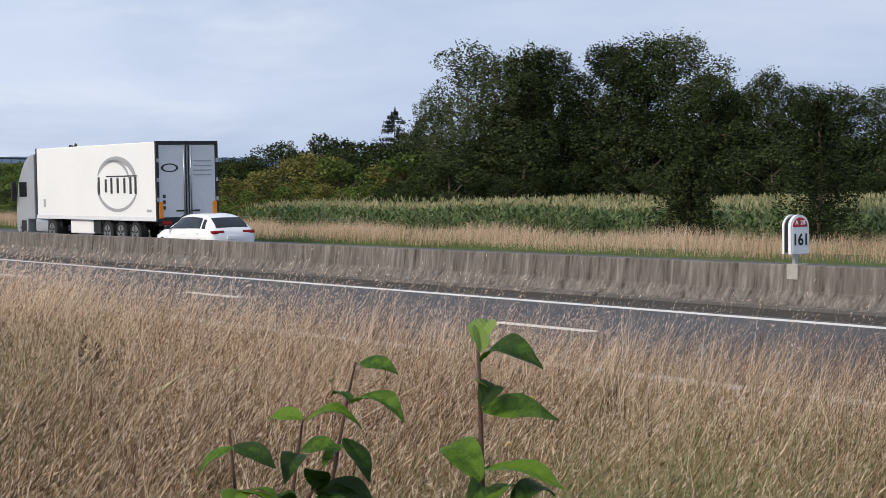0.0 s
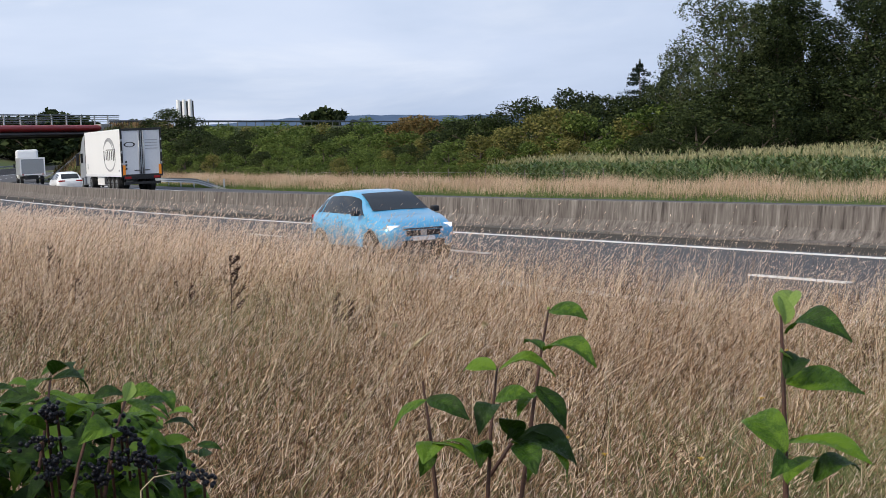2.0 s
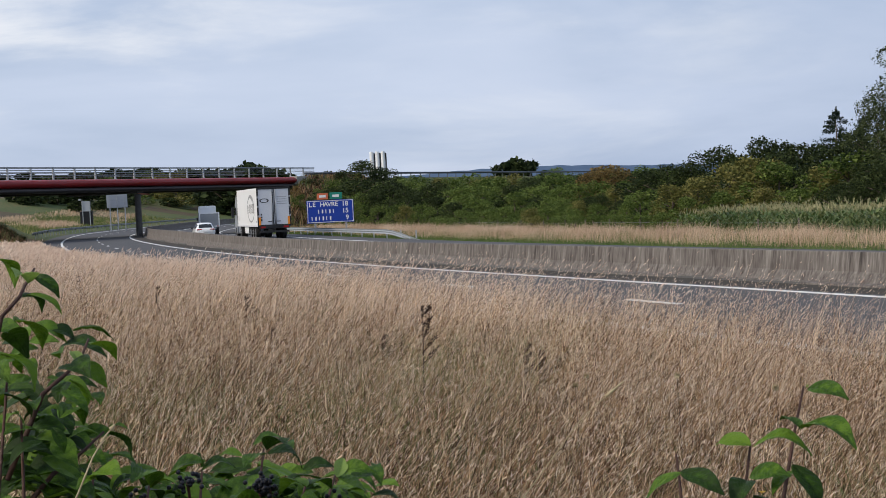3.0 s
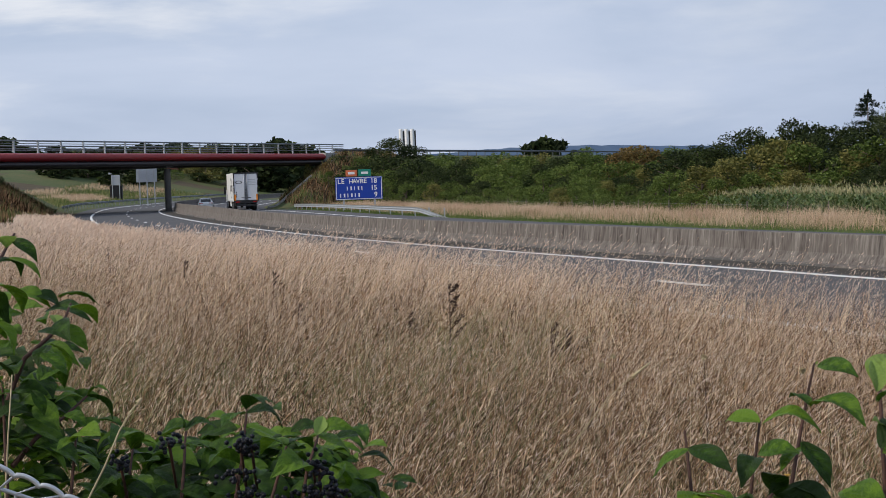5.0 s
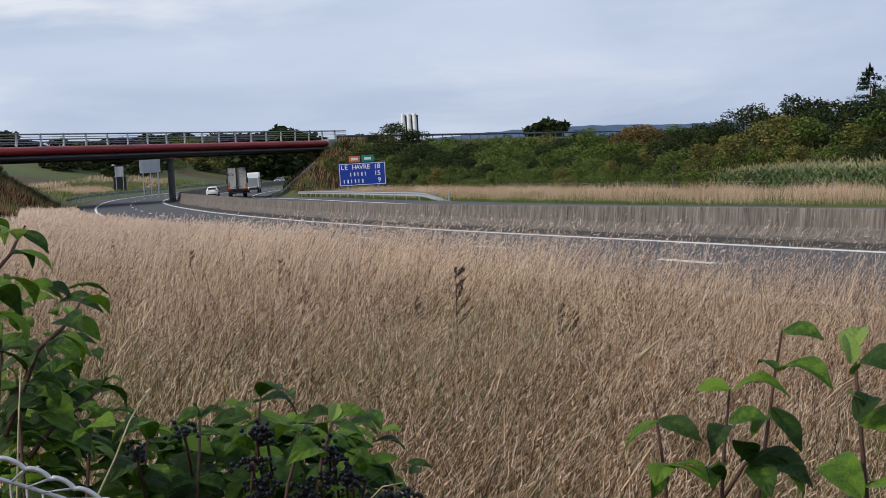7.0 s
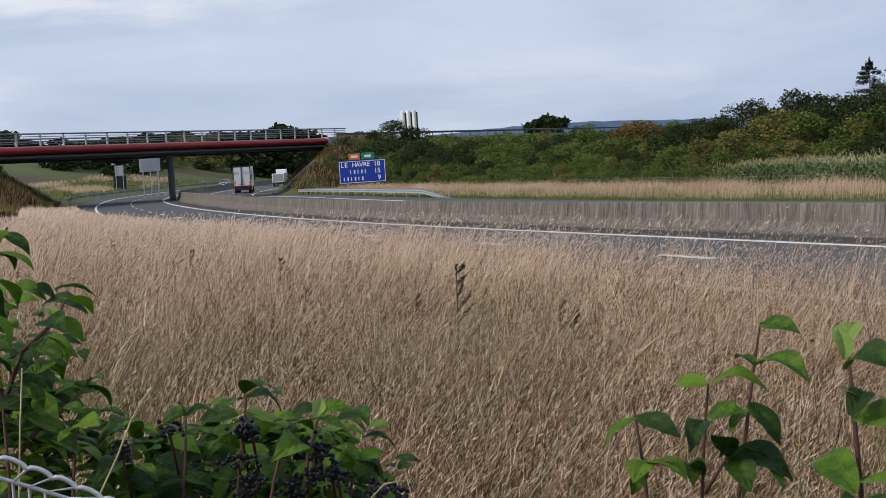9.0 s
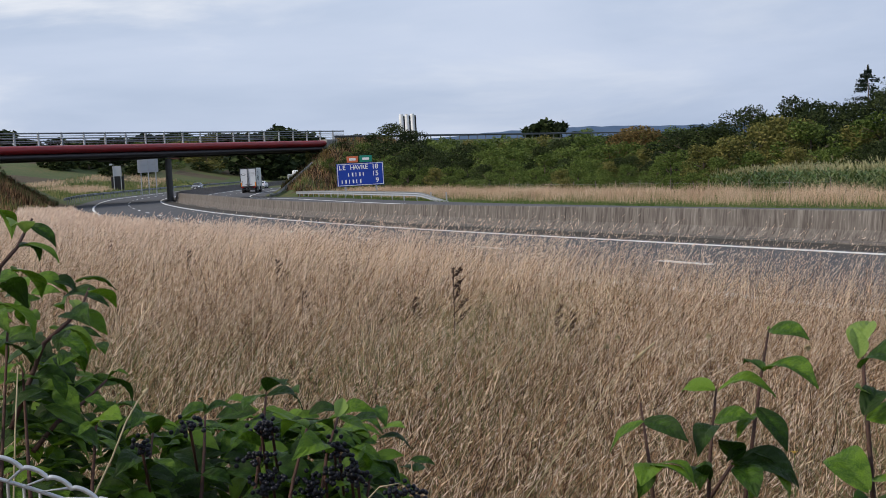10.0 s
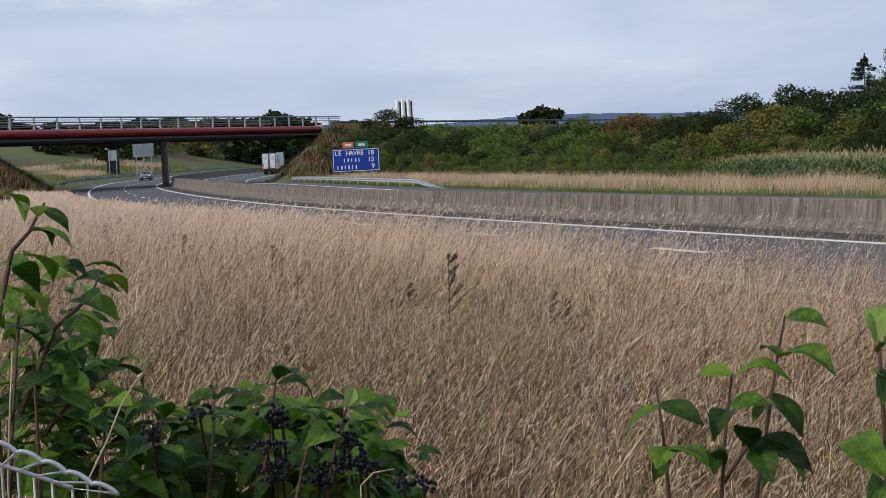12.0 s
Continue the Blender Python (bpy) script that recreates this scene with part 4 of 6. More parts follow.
def build_maize():
    rng = np.random.default_rng(51)
    pts = []
    for off in np.arange(30.0, 58.0, 0.78):
        s = np.arange(-46, 84 + (off - 30) * 0.15, 0.24)
        s = s + rng.normal(0, 0.05, len(s))
        x = np.interp(s, ROAD_S, ROAD_X) + off * np.cos(np.interp(s, ROAD_S, ROAD_H))
        y = np.interp(s, ROAD_S, ROAD_Y) + off * np.sin(np.interp(s, ROAD_S, ROAD_H))
        keep = (np.hypot(x, y) < 112) & (rng.uniform(size=len(s)) < (1.0 if off < 34 else 0.33))
        pts.append(np.column_stack([x[keep], y[keep]]))
    p = np.concatenate(pts)
    z = ground_height(p[:, 0], p[:, 1])
    base = np.column_stack([p, z])
    n = len(base)
    h = 2.12 + 0.16 * np.sin(p[:, 0] * 0.31) * np.cos(p[:, 1] * 0.23) + rng.normal(0, 0.09, n)
    up = np.tile([0, 0, 1.0], (n, 1))
    leaves = [strips(base, unit(rng.normal(size=(n, 3)) * [1, 1, 0]) * 0.03, h, np.full(n, 0.02), up, 1)]
    for k in range(5):
        f = rng.uniform(0.25, 0.95, n)
        a = rng.uniform(0, 2 * np.pi, n)
        d = np.stack([np.cos(a), np.sin(a), np.zeros(n)], 1)
        b0 = base + up * (h * f)[:, None]
        leaves.append(strips(b0, d * 0.75 - up * rng.uniform(0.25, 0.75, (n, 1)), rng.uniform(0.55, 0.95, n), np.full(n, 0.06), up * 0.75 + d * 0.25, 2))
    ob = part("maize_crop", quads_mesh("maize_crop", np.concatenate(leaves), 4, M["corn_leaf"]))
    tagged(ob, "standing green maize crop in rows behind the verge", "crop", kind="stuff")
    t = [strips(base + up * (h * 0.98)[:, None], unit(rng.normal(size=(n, 3)) * [1, 1, 0]) * 0.35, np.full(n, 0.34), np.full(n, 0.022), up * 0.9, 1) for k in range(4)]
    ob = part("maize_tassels", quads_mesh("maize_tassels", np.concatenate(t), 4, M["corn_tassel"]))
    tagged(ob, "straw-coloured tassels on top of the maize", "crop", kind="stuff")


def grass_heads(rng, base, up, bend, length, mat_scale, n_spray, head, wide):
    """Loose seed heads on the ends of stems."""
    out = []
    for k in range(n_spray):
        f = 1.0 - head * (k / n_spray)
        c = base + up * (length * f)[:, None] + bend * (length * f * f)[:, None]
        d = unit(rng.normal(size=base.shape) * [0.35, 0.35, 0.25] + [0.55, 0.0, 0.75])
        w = unit(np.cross(d, rng.normal(size=base.shape)))
        s = (mat_scale * rng.uniform(0.5, 1.2, len(base)))[:, None]
        out.append(np.stack([c, c + d * s * 0.5 + w * s * wide, c + d * s, c + d * s * 0.5 - w * s * wide], 1))
    return np.concatenate(out)


def sector(rng, n, near, far, az0, az1):
    d = near * (far / near) ** rng.uniform(0, 1, n)
    a = np.radians(rng.uniform(az0, az1, n))
    return -np.sin(a) * d, np.cos(a) * d, d


def green_spots(x, y):
    """Where greener growth shows through the dry meadow."""
    return np.sin(x * 1.1 + 2 * np.sin(y * 0.6)) * np.cos(y * 0.9 + 0.7 * np.sin(x * 0.5))


def build_grass():
    rng = np.random.default_rng(61)
    # tall dry meadow between the fence and the road
    x, y, d = sector(rng, 210000, 4.0, 105, -33, 18.5)
    off, along = offsets(x, y)
    patch = 0.5 + 0.5 * np.sin(x * 0.55 + 1.3 * np.sin(y * 0.31)) * np.cos(y * 0.42 + np.sin(x * 0.37))
    edge = np.clip((-11.0 - off) / 1.0, 0, 1)
    keep = (off < -11.1) & (rng.uniform(size=len(x)) < (0.62 + 0.38 * patch) * (0.35 + 0.65 * edge) * np.interp(d, [4, 7, 11, 18], [0.10, 0.15, 0.42, 1.0]) * np.where((d < 18) & (green_spots(x, y) > 0.45), 0.20, 1.0))
    x, y, d, off, patch = x[keep], y[keep], d[keep], off[keep], patch[keep]
    n = len(x)
    # close by, the stems stand in tussocks that fan out
    tuss = (d < 16) & (rng.uniform(size=n) < 0.6)
    cell = 0.30
    cx = (np.floor(x / cell) + 0.5 + 0.35 * np.sin(np.floor(y / cell) * 7.3 + np.floor(x / cell) * 3.1)) * cell
    cy = (np.floor(y / cell) + 0.5 + 0.35 * np.sin(np.floor(x / cell) * 5.7)) * cell
    fx, fy = np.where(tuss, (x - cx) / cell, 0), np.where(tuss, (y - cy) / cell, 0)
    x, y = np.where(tuss, cx + fx * 0.09, x), np.where(tuss, cy + fy * 0.09, y)
    z = ground_height(x, y, off)
    base = np.column_stack([x, y, z])
    length = (0.90 + 0.18 * patch + rng.normal(0, 0.19, n) + 0.30 * (rng.uniform(size=n) < 0.07)).clip(0.35, 1.4)
    length *= np.interp(d, [25, 45, 70, 105], [1.0, 0.88, 0.70, 0.48])
    loose = np.interp(d, [4, 9, 20, 40], [2.6, 2.2, 1.4, 0.9])
    wind = np.stack([0.26 + rng.normal(0, 0.24, n) * loose, rng.normal(0, 0.2, n) * loose, -0.05 - 0.10 * (loose - 0.9)], 1)
    up = np.stack([rng.normal(0.08, 0.15, n) * loose + fx * 0.45, rng.normal(0, 0.13, n) * loose + fy * 0.45, np.full(n, 0.95)], 1)
    width = np.maximum(0.0022, d * 0.00019) * rng.choice([0.7, 1.0, 1.4, 2.2], n, p=[0.3, 0.35, 0.2, 0.15])
    # more dead brown stems towards the eye, their dark tones also painting shade
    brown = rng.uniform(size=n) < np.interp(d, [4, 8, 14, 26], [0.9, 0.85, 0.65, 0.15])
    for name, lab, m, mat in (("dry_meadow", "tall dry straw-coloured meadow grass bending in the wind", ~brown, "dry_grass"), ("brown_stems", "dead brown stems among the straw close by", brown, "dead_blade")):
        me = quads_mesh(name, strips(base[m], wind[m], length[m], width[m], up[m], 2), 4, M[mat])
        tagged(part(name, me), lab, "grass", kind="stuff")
    # loose feathery heads: fine threads near by, broader plumes further off
    for name, lab, m, spray, size, head, wide in (("near_seed_heads", "fine drooping seed heads in the near meadow", (d < 15) & (rng.uniform(size=n) < 0.7), 7, 0.030, 0.30, 0.05),
                                              ("seed_heads", "pale feathery seed heads over the dry meadow", (d >= 15) & (rng.uniform(size=n) < 0.85), 3, None, 0.30, 0.085)):
        hs = np.full(m.sum(), size) if size else (d * 0.0021)[m]
        heads = grass_heads(rng, base[m], up[m], wind[m], length[m], hs, spray, head, wide)
        tagged(part(name, quads_mesh(name, heads, 4, M["dry_head"])), lab, "grass", kind="stuff")
    # arched dry blades and broken stalks crossing close by, mostly dark to deepen the painted shade
    x, y, d = sector(rng, 46000, 3.8, 22, -33, 18.5)
    n = len(x)
    base = np.column_stack([x, y, ground_height(x, y) + rng.uniform(0, 0.35, n)])
    a = rng.uniform(0, 6.28, n)
    bend = np.stack([np.cos(a) * 0.7 + 0.2, np.sin(a) * 0.7, np.full(n, -0.55)], 1) * rng.uniform(0.3, 1.0, (n, 1))
    up2 = np.stack([np.cos(a) * 0.25, np.sin(a) * 0.25, np.full(n, 0.95)], 1)
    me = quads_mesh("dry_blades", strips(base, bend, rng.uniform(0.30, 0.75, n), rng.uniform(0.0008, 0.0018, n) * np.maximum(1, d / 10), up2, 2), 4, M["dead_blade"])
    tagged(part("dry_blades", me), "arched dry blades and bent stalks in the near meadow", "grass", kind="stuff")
    # a tangle of fine pale culms leaning every way, with drooping one-sided heads
    x, y, d = sector(rng, 34000, 3.9, 34, -33, 18.5)
    keep = (offsets(x, y)[0] < -12.4) & (rng.uniform(size=len(x)) < np.interp(d, [4, 9], [0.40, 1.0]))
    x, y, d = x[keep], y[keep], d[keep]
    n = len(x)
    base = np.column_stack([x, y, ground_height(x, y) + rng.uniform(0.12, 0.70, n)])
    a = rng.uniform(0, 6.28, n)
    tilt = rng.uniform(0.15, 0.95, (n, 1))
    lean = np.stack([np.cos(a), np.sin(a), np.zeros(n)], 1) * tilt + [0.18, 0, 0]
    up3 = unit(np.concatenate([lean[:, :2], np.full((n, 1), 0.85)], 1))
    bend = np.stack([np.cos(a) * 0.35, np.sin(a) * 0.35, np.full(n, -0.38)], 1) * rng.uniform(0.2, 1.3, (n, 1))
    size = rng.uniform(0.22, 0.55, n)
    wide = np.maximum(0.0013, d * 0.00015) * rng.choice([0.7, 1.0, 1.5], n, p=[0.4, 0.4, 0.2])
    tagged(part("fine_culms", quads_mesh("fine_culms", strips(base, bend, size, wide, up3, 3), 4, M["pale_culm"])), "fine pale dry culms leaning every way", "grass", kind="stuff")
    m = (rng.uniform(size=n) < 0.35) & (d < 22)
    heads = grass_heads(rng, base[m], up3[m], bend[m], size[m], np.maximum(0.026, d * 0.0026)[m], 6, 0.35, 0.10)
    tagged(part("drooping_heads", quads_mesh("drooping_heads", heads, 4, M["pale_culm"])), "small drooping oat-like heads in the near meadow", "grass", kind="stuff")
    # the thicker fringe along the edge of the asphalt
    num = 52000
    s = rng.uniform(-38, 120, num)
    o = -11.0 - 4.0 * rng.uniform(0, 1, num) ** 1.3
    keep = rng.uniform(size=num) < np.interp(s, [-38, -4, 10, 40, 120], [0.8, 0.9, 1, 0.7, 0.45])
    s, o = s[keep], o[keep]
    x = np.interp(s, ROAD_S, ROAD_X) + o * np.cos(np.interp(s, ROAD_S, ROAD_H))
    y = np.interp(s, ROAD_S, ROAD_Y) + o * np.sin(np.interp(s, ROAD_S, ROAD_H))
    n, d = len(s), np.hypot(x, y)
    base = np.column_stack([x, y, ground_height(x, y, o)])
    length = (1.02 + rng.normal(0, 0.17, n)).clip(0.4, 1.5) * np.interp(s, [10, 25, 45, 70, 120], [1.15, 1.0, 0.82, 0.62, 0.42])
    wind = np.stack([0.28 + rng.normal(0, 0.16, n), rng.normal(0, 0.16, n), np.full(n, -0.05)], 1)
    up = np.stack([rng.normal(0.06, 0.12, n), rng.normal(0, 0.12, n), np.full(n, 0.98)], 1)
    me = quads_mesh("roadside_grass", strips(base, wind, length, np.maximum(0.0012, d * 0.00019), up, 2), 4, M["dry_grass"])
    tagged(part("roadside_grass", me), "tall dry grass fringe along the asphalt edge", "grass", kind="stuff")
    m = rng.uniform(size=n) < 0.6
    heads = grass_heads(rng, base[m], up[m], wind[m], length[m], (d * 0.0026)[m], 2, 0.24, 0.075)
    tagged(part("roadside_seed_heads", quads_mesh("roadside_seed_heads", heads, 4, M["dry_head"])), "pale seed heads over the roadside grass", "grass", kind="stuff")
    # short blades and green tufts low in the meadow
    x, y, d = sector(rng, 80000, 3.6, 40, -33, 18.5)
    off, along = offsets(x, y)
    tuft = green_spots(x, y) > 0.38
    keep = (off < -12.3) & (tuft | (rng.uniform(size=len(x)) < 0.40))
    x, y, d, off = x[keep], y[keep], d[keep], off[keep]
    n = len(x)
    base = np.column_stack([x, y, ground_height(x, y, off)])
    a = rng.uniform(0, 6.28, n)
    bend = np.stack([np.cos(a) * 0.5 + 0.15, np.sin(a) * 0.5, np.full(n, -0.3)], 1)
    up = np.stack([np.cos(a) * 0.15, np.sin(a) * 0.15, np.ones(n)], 1)
    me = quads_mesh("green_tufts", strips(base, bend, rng.uniform(0.3, 0.85, n) * np.where(green_spots(x, y) > 0.5, 1.75, 1.1), np.maximum(0.0024, d * 0.0002), up, 2), 4, M["green_blade"])
    tagged(part("green_tufts", me), "green and yellowing grass blades low in the meadow", "grass", kind="stuff")
    # verge beyond the far carriageway: short green strip, then tall pinkish grass
    for name, o0, o1, hgt, num, mat, lab in (("mown_verge", 11.7, 15.6, 0.20, 42000, "lawn", "short green verge beside the carriageway"),
                                            ("tall_verge_grass", 13.6, 27.0, 0.84, 170000, "pink_grass", "tall pinkish dry grass on the far verge"),
                                            ("verge_tufts", 13.6, 26.0, 0.50, 30000, "green_blade", "green tufts in the far verge grass")):
        s = rng.uniform(-45, 150, num)
        o = o0 + (o1 - o0) * rng.uniform(0, 1, num)
        if name == "tall_verge_grass":
            clump = 0.5 + 0.5 * np.sin(s * 0.7 + np.sin(o)) * np.cos(o * 0.9 + s * 0.13)
            keep = rng.uniform(size=num) < 0.25 + 0.75 * clump
            s, o, clump = s[keep], o[keep], clump[keep]
            hh = hgt * (0.55 + 0.6 * clump) * np.clip((o - 13.0) / 2.6, 0.35, 1)
        else:
            hh = np.full(len(s), hgt)
        x = np.interp(s, ROAD_S, ROAD_X) + o * np.cos(np.interp(s, ROAD_S, ROAD_H))
        y = np.interp(s, ROAD_S, ROAD_Y) + o * np.sin(np.interp(s, ROAD_S, ROAD_H))
        n = len(s)
        base = np.column_stack([x, y, ground_height(x, y, o)])
        bend = np.stack([0.18 + rng.normal(0, 0.2, n), rng.normal(0, 0.2, n), np.full(n, -0.05)], 1)
        up = np.stack([rng.normal(0, 0.12, n), rng.normal(0, 0.12, n), np.ones(n)], 1)
        w = np.maximum(0.004, np.hypot(x, y) * 0.00012)
        tagged(part(name, quads_mesh(name, strips(base, bend, hh * rng.uniform(0.6, 1.2, n), w, up, 2), 4, M[mat])), lab, "grass", kind="stuff")


def build_bank_grass():
    rng = np.random.default_rng(65)
    n = 80000
    u = np.where(rng.uniform(size=n) < 0.55, rng.uniform(-105, -52, n), rng.uniform(-48, 24, n))
    w = rng.uniform(-3, 24, n)
    x, y = CROSS_B.x + CROSS_D.x * u + CROSS_N.x * w, CROSS_B.y + CROSS_D.y * u + CROSS_N.y * w
    off, along = offsets(x, y)
    keep = (off < -12.9) | (off > 13.4)
    g0, g1 = GUTTER
    g = np.clip(((x - g0.x) * (g1.x - g0.x) + (y - g0.y) * (g1.y - g0.y)) / (g1 - g0).length_squared, 0, 1)
    keep &= np.hypot(x - g0.x - g * (g1.x - g0.x), y - g0.y - g * (g1.y - g0.y)) > 1.2
    x, y, off = x[keep], y[keep], off[keep]
    n = len(x)
    base = np.column_stack([x, y, ground_height(x, y, off)])
    bend = np.stack([0.2 + rng.normal(0, 0.25, n), rng.normal(0, 0.25, n), np.full(n, -0.08)], 1)
    up = np.stack([rng.normal(0, 0.15, n), rng.normal(0, 0.15, n), np.ones(n)], 1)
    green = (np.sin(x * 0.6) * np.cos(y * 0.45) + rng.normal(0, 0.5, n)) > 0.35
    for name, m, mat, lab in (("bank_grass", ~green, "dead_blade", "long dry grass on the bridge banks"), ("bank_herbs", green, "green_blade", "green herbs on the bridge banks")):
        k = int(m.sum())
        tagged(part(name, quads_mesh(name, strips(base[m], bend[m], rng.uniform(0.4, 1.1, k), np.full(k, 0.05), up[m], 1), 4, M[mat])), lab, "grass", kind="stuff")

    # dry grass on the slope of the cutting beyond the bridge
    n = 16000
    s, o = rng.uniform(196, 345, n), -15.5 - 22 * rng.uniform(0, 1, n)
    patch = np.sin(s * 0.09 + np.sin(o * 0.3)) * np.cos(o * 0.22 + s * 0.03)
    x = np.interp(s, ROAD_S, ROAD_X) + o * np.cos(np.interp(s, ROAD_S, ROAD_H))
    y = np.interp(s, ROAD_S, ROAD_Y) + o * np.sin(np.interp(s, ROAD_S, ROAD_H))
    base = np.column_stack([x, y, ground_height(x, y, o)])
    bend = np.stack([0.2 + rng.normal(0, 0.25, n), rng.normal(0, 0.25, n), np.full(n, -0.08)], 1)
    up = np.stack([rng.normal(0, 0.15, n), rng.normal(0, 0.15, n), np.ones(n)], 1)
    dry = (patch + rng.normal(0, 0.2, n) > 0.0) & (o < -18.5)
    for name, m, mat, lab in (("cutting_grass", dry, "pink_grass", "dry tan grass on the cutting beyond the bridge"), ("cutting_herbs", ~dry, "green_blade", "green grass on the cutting beyond the bridge")):
        k = int(m.sum())
        tagged(part(name, quads_mesh(name, strips(base[m], bend[m], rng.uniform(0.3, 0.8, k), np.full(k, 0.07), up[m], 1), 4, M[mat])), lab, "grass", kind="stuff")


build_maize()
build_grass()
build_bank_grass()
# ---------------------------------------------------------------- vehicles
M["glass"] = plain("glass", (0.012, 0.015, 0.018), 0.06, 0.0)
M["tyre"] = plain("tyre", (0.016, 0.016, 0.017), 0.85)
M["alloy"] = plain("alloy", (0.42, 0.43, 0.45), 0.35, 0.8)
M["trim"] = plain("trim", (0.018, 0.018, 0.02), 0.55)
M["car_blue"] = material("car_blue", (0.085, 0.36, 0.62), 0.3, 0.15, var=[(0.10, 0.40, 0.66)], scale=1, grain=20, coat=0.8)
M["car_white"] = material("car_white", (0.80, 0.81, 0.82), 0.3, var=[(0.84, 0.85, 0.86)], scale=1, grain=20, coat=0.7)
M["car_dark"] = material("car_dark", (0.10, 0.105, 0.11), 0.3, 0.3, var=[(0.15, 0.155, 0.16)], scale=1, grain=20, coat=0.7)
M["lamp_white"] = plain("lamp_white", (0.90, 0.93, 1.0), 0.2, emit=0.7)
M["lamp_clear"] = plain("lamp_clear", (0.6, 0.62, 0.65), 0.15)
M["lamp_red"] = plain("lamp_red", (0.32, 0.008, 0.01), 0.25)
M["marker_orange"] = plain("marker_orange", (0.85, 0.27, 0.02), 0.5)
M["trailer_white"] = material("trailer_white", (0.78, 0.79, 0.80), 0.4, var=[(0.83, 0.84, 0.85)], scale=0.4, grain=10)
M["trailer_door"] = material("trailer_door", (0.64, 0.66, 0.70), 0.45, var=[(0.72, 0.74, 0.77)], scale=0.4, grain=10)
M["box_grey"] = material("box_grey", (0.26, 0.28, 0.30), 0.5, var=[(0.33, 0.35, 0.37)], scale=0.4, grain=10)
M["cab_silver"] = material("cab_silver", (0.42, 0.45, 0.50), 0.35, 0.35, var=[(0.50, 0.53, 0.58)], scale=1, grain=20, coat=0.4)
M["logo_grey"] = plain("logo_grey", (0.33, 0.34, 0.36), 0.5)
M["logo_dark"] = plain("logo_dark", (0.03, 0.03, 0.035), 0.5)


def wheel(parent, x, y, r, width, name="wheel"):
    """A tyre with its rim, spokes outwards."""
    s = 1 if y > 0 else -1
    w = part(name, disc_cyl(r, -width / 2, width / 2, 26, bevel=r * 0.09), M["tyre"], parent, at=Matrix.Translation((x, y, r)))
    part("rim", disc_cyl(r * 0.64, s * (width / 2 - 0.03), s * (width / 2 + 0.012), 20), M["alloy"], w)
    spokes = [box(-0.035, 0.035, s * (width / 2 + 0.013), s * (width / 2 + 0.02), r * 0.12, r * 0.6) for k in range(5)]
    for k, b in enumerate(spokes):
        bmesh.ops.rotate(b, verts=b.verts[:], cent=(0, 0, 0), matrix=Matrix.Rotation(2 * math.pi * k / 5, 3, "Y"))
    part("spokes", join(*spokes), M["trim"], w)
    return w


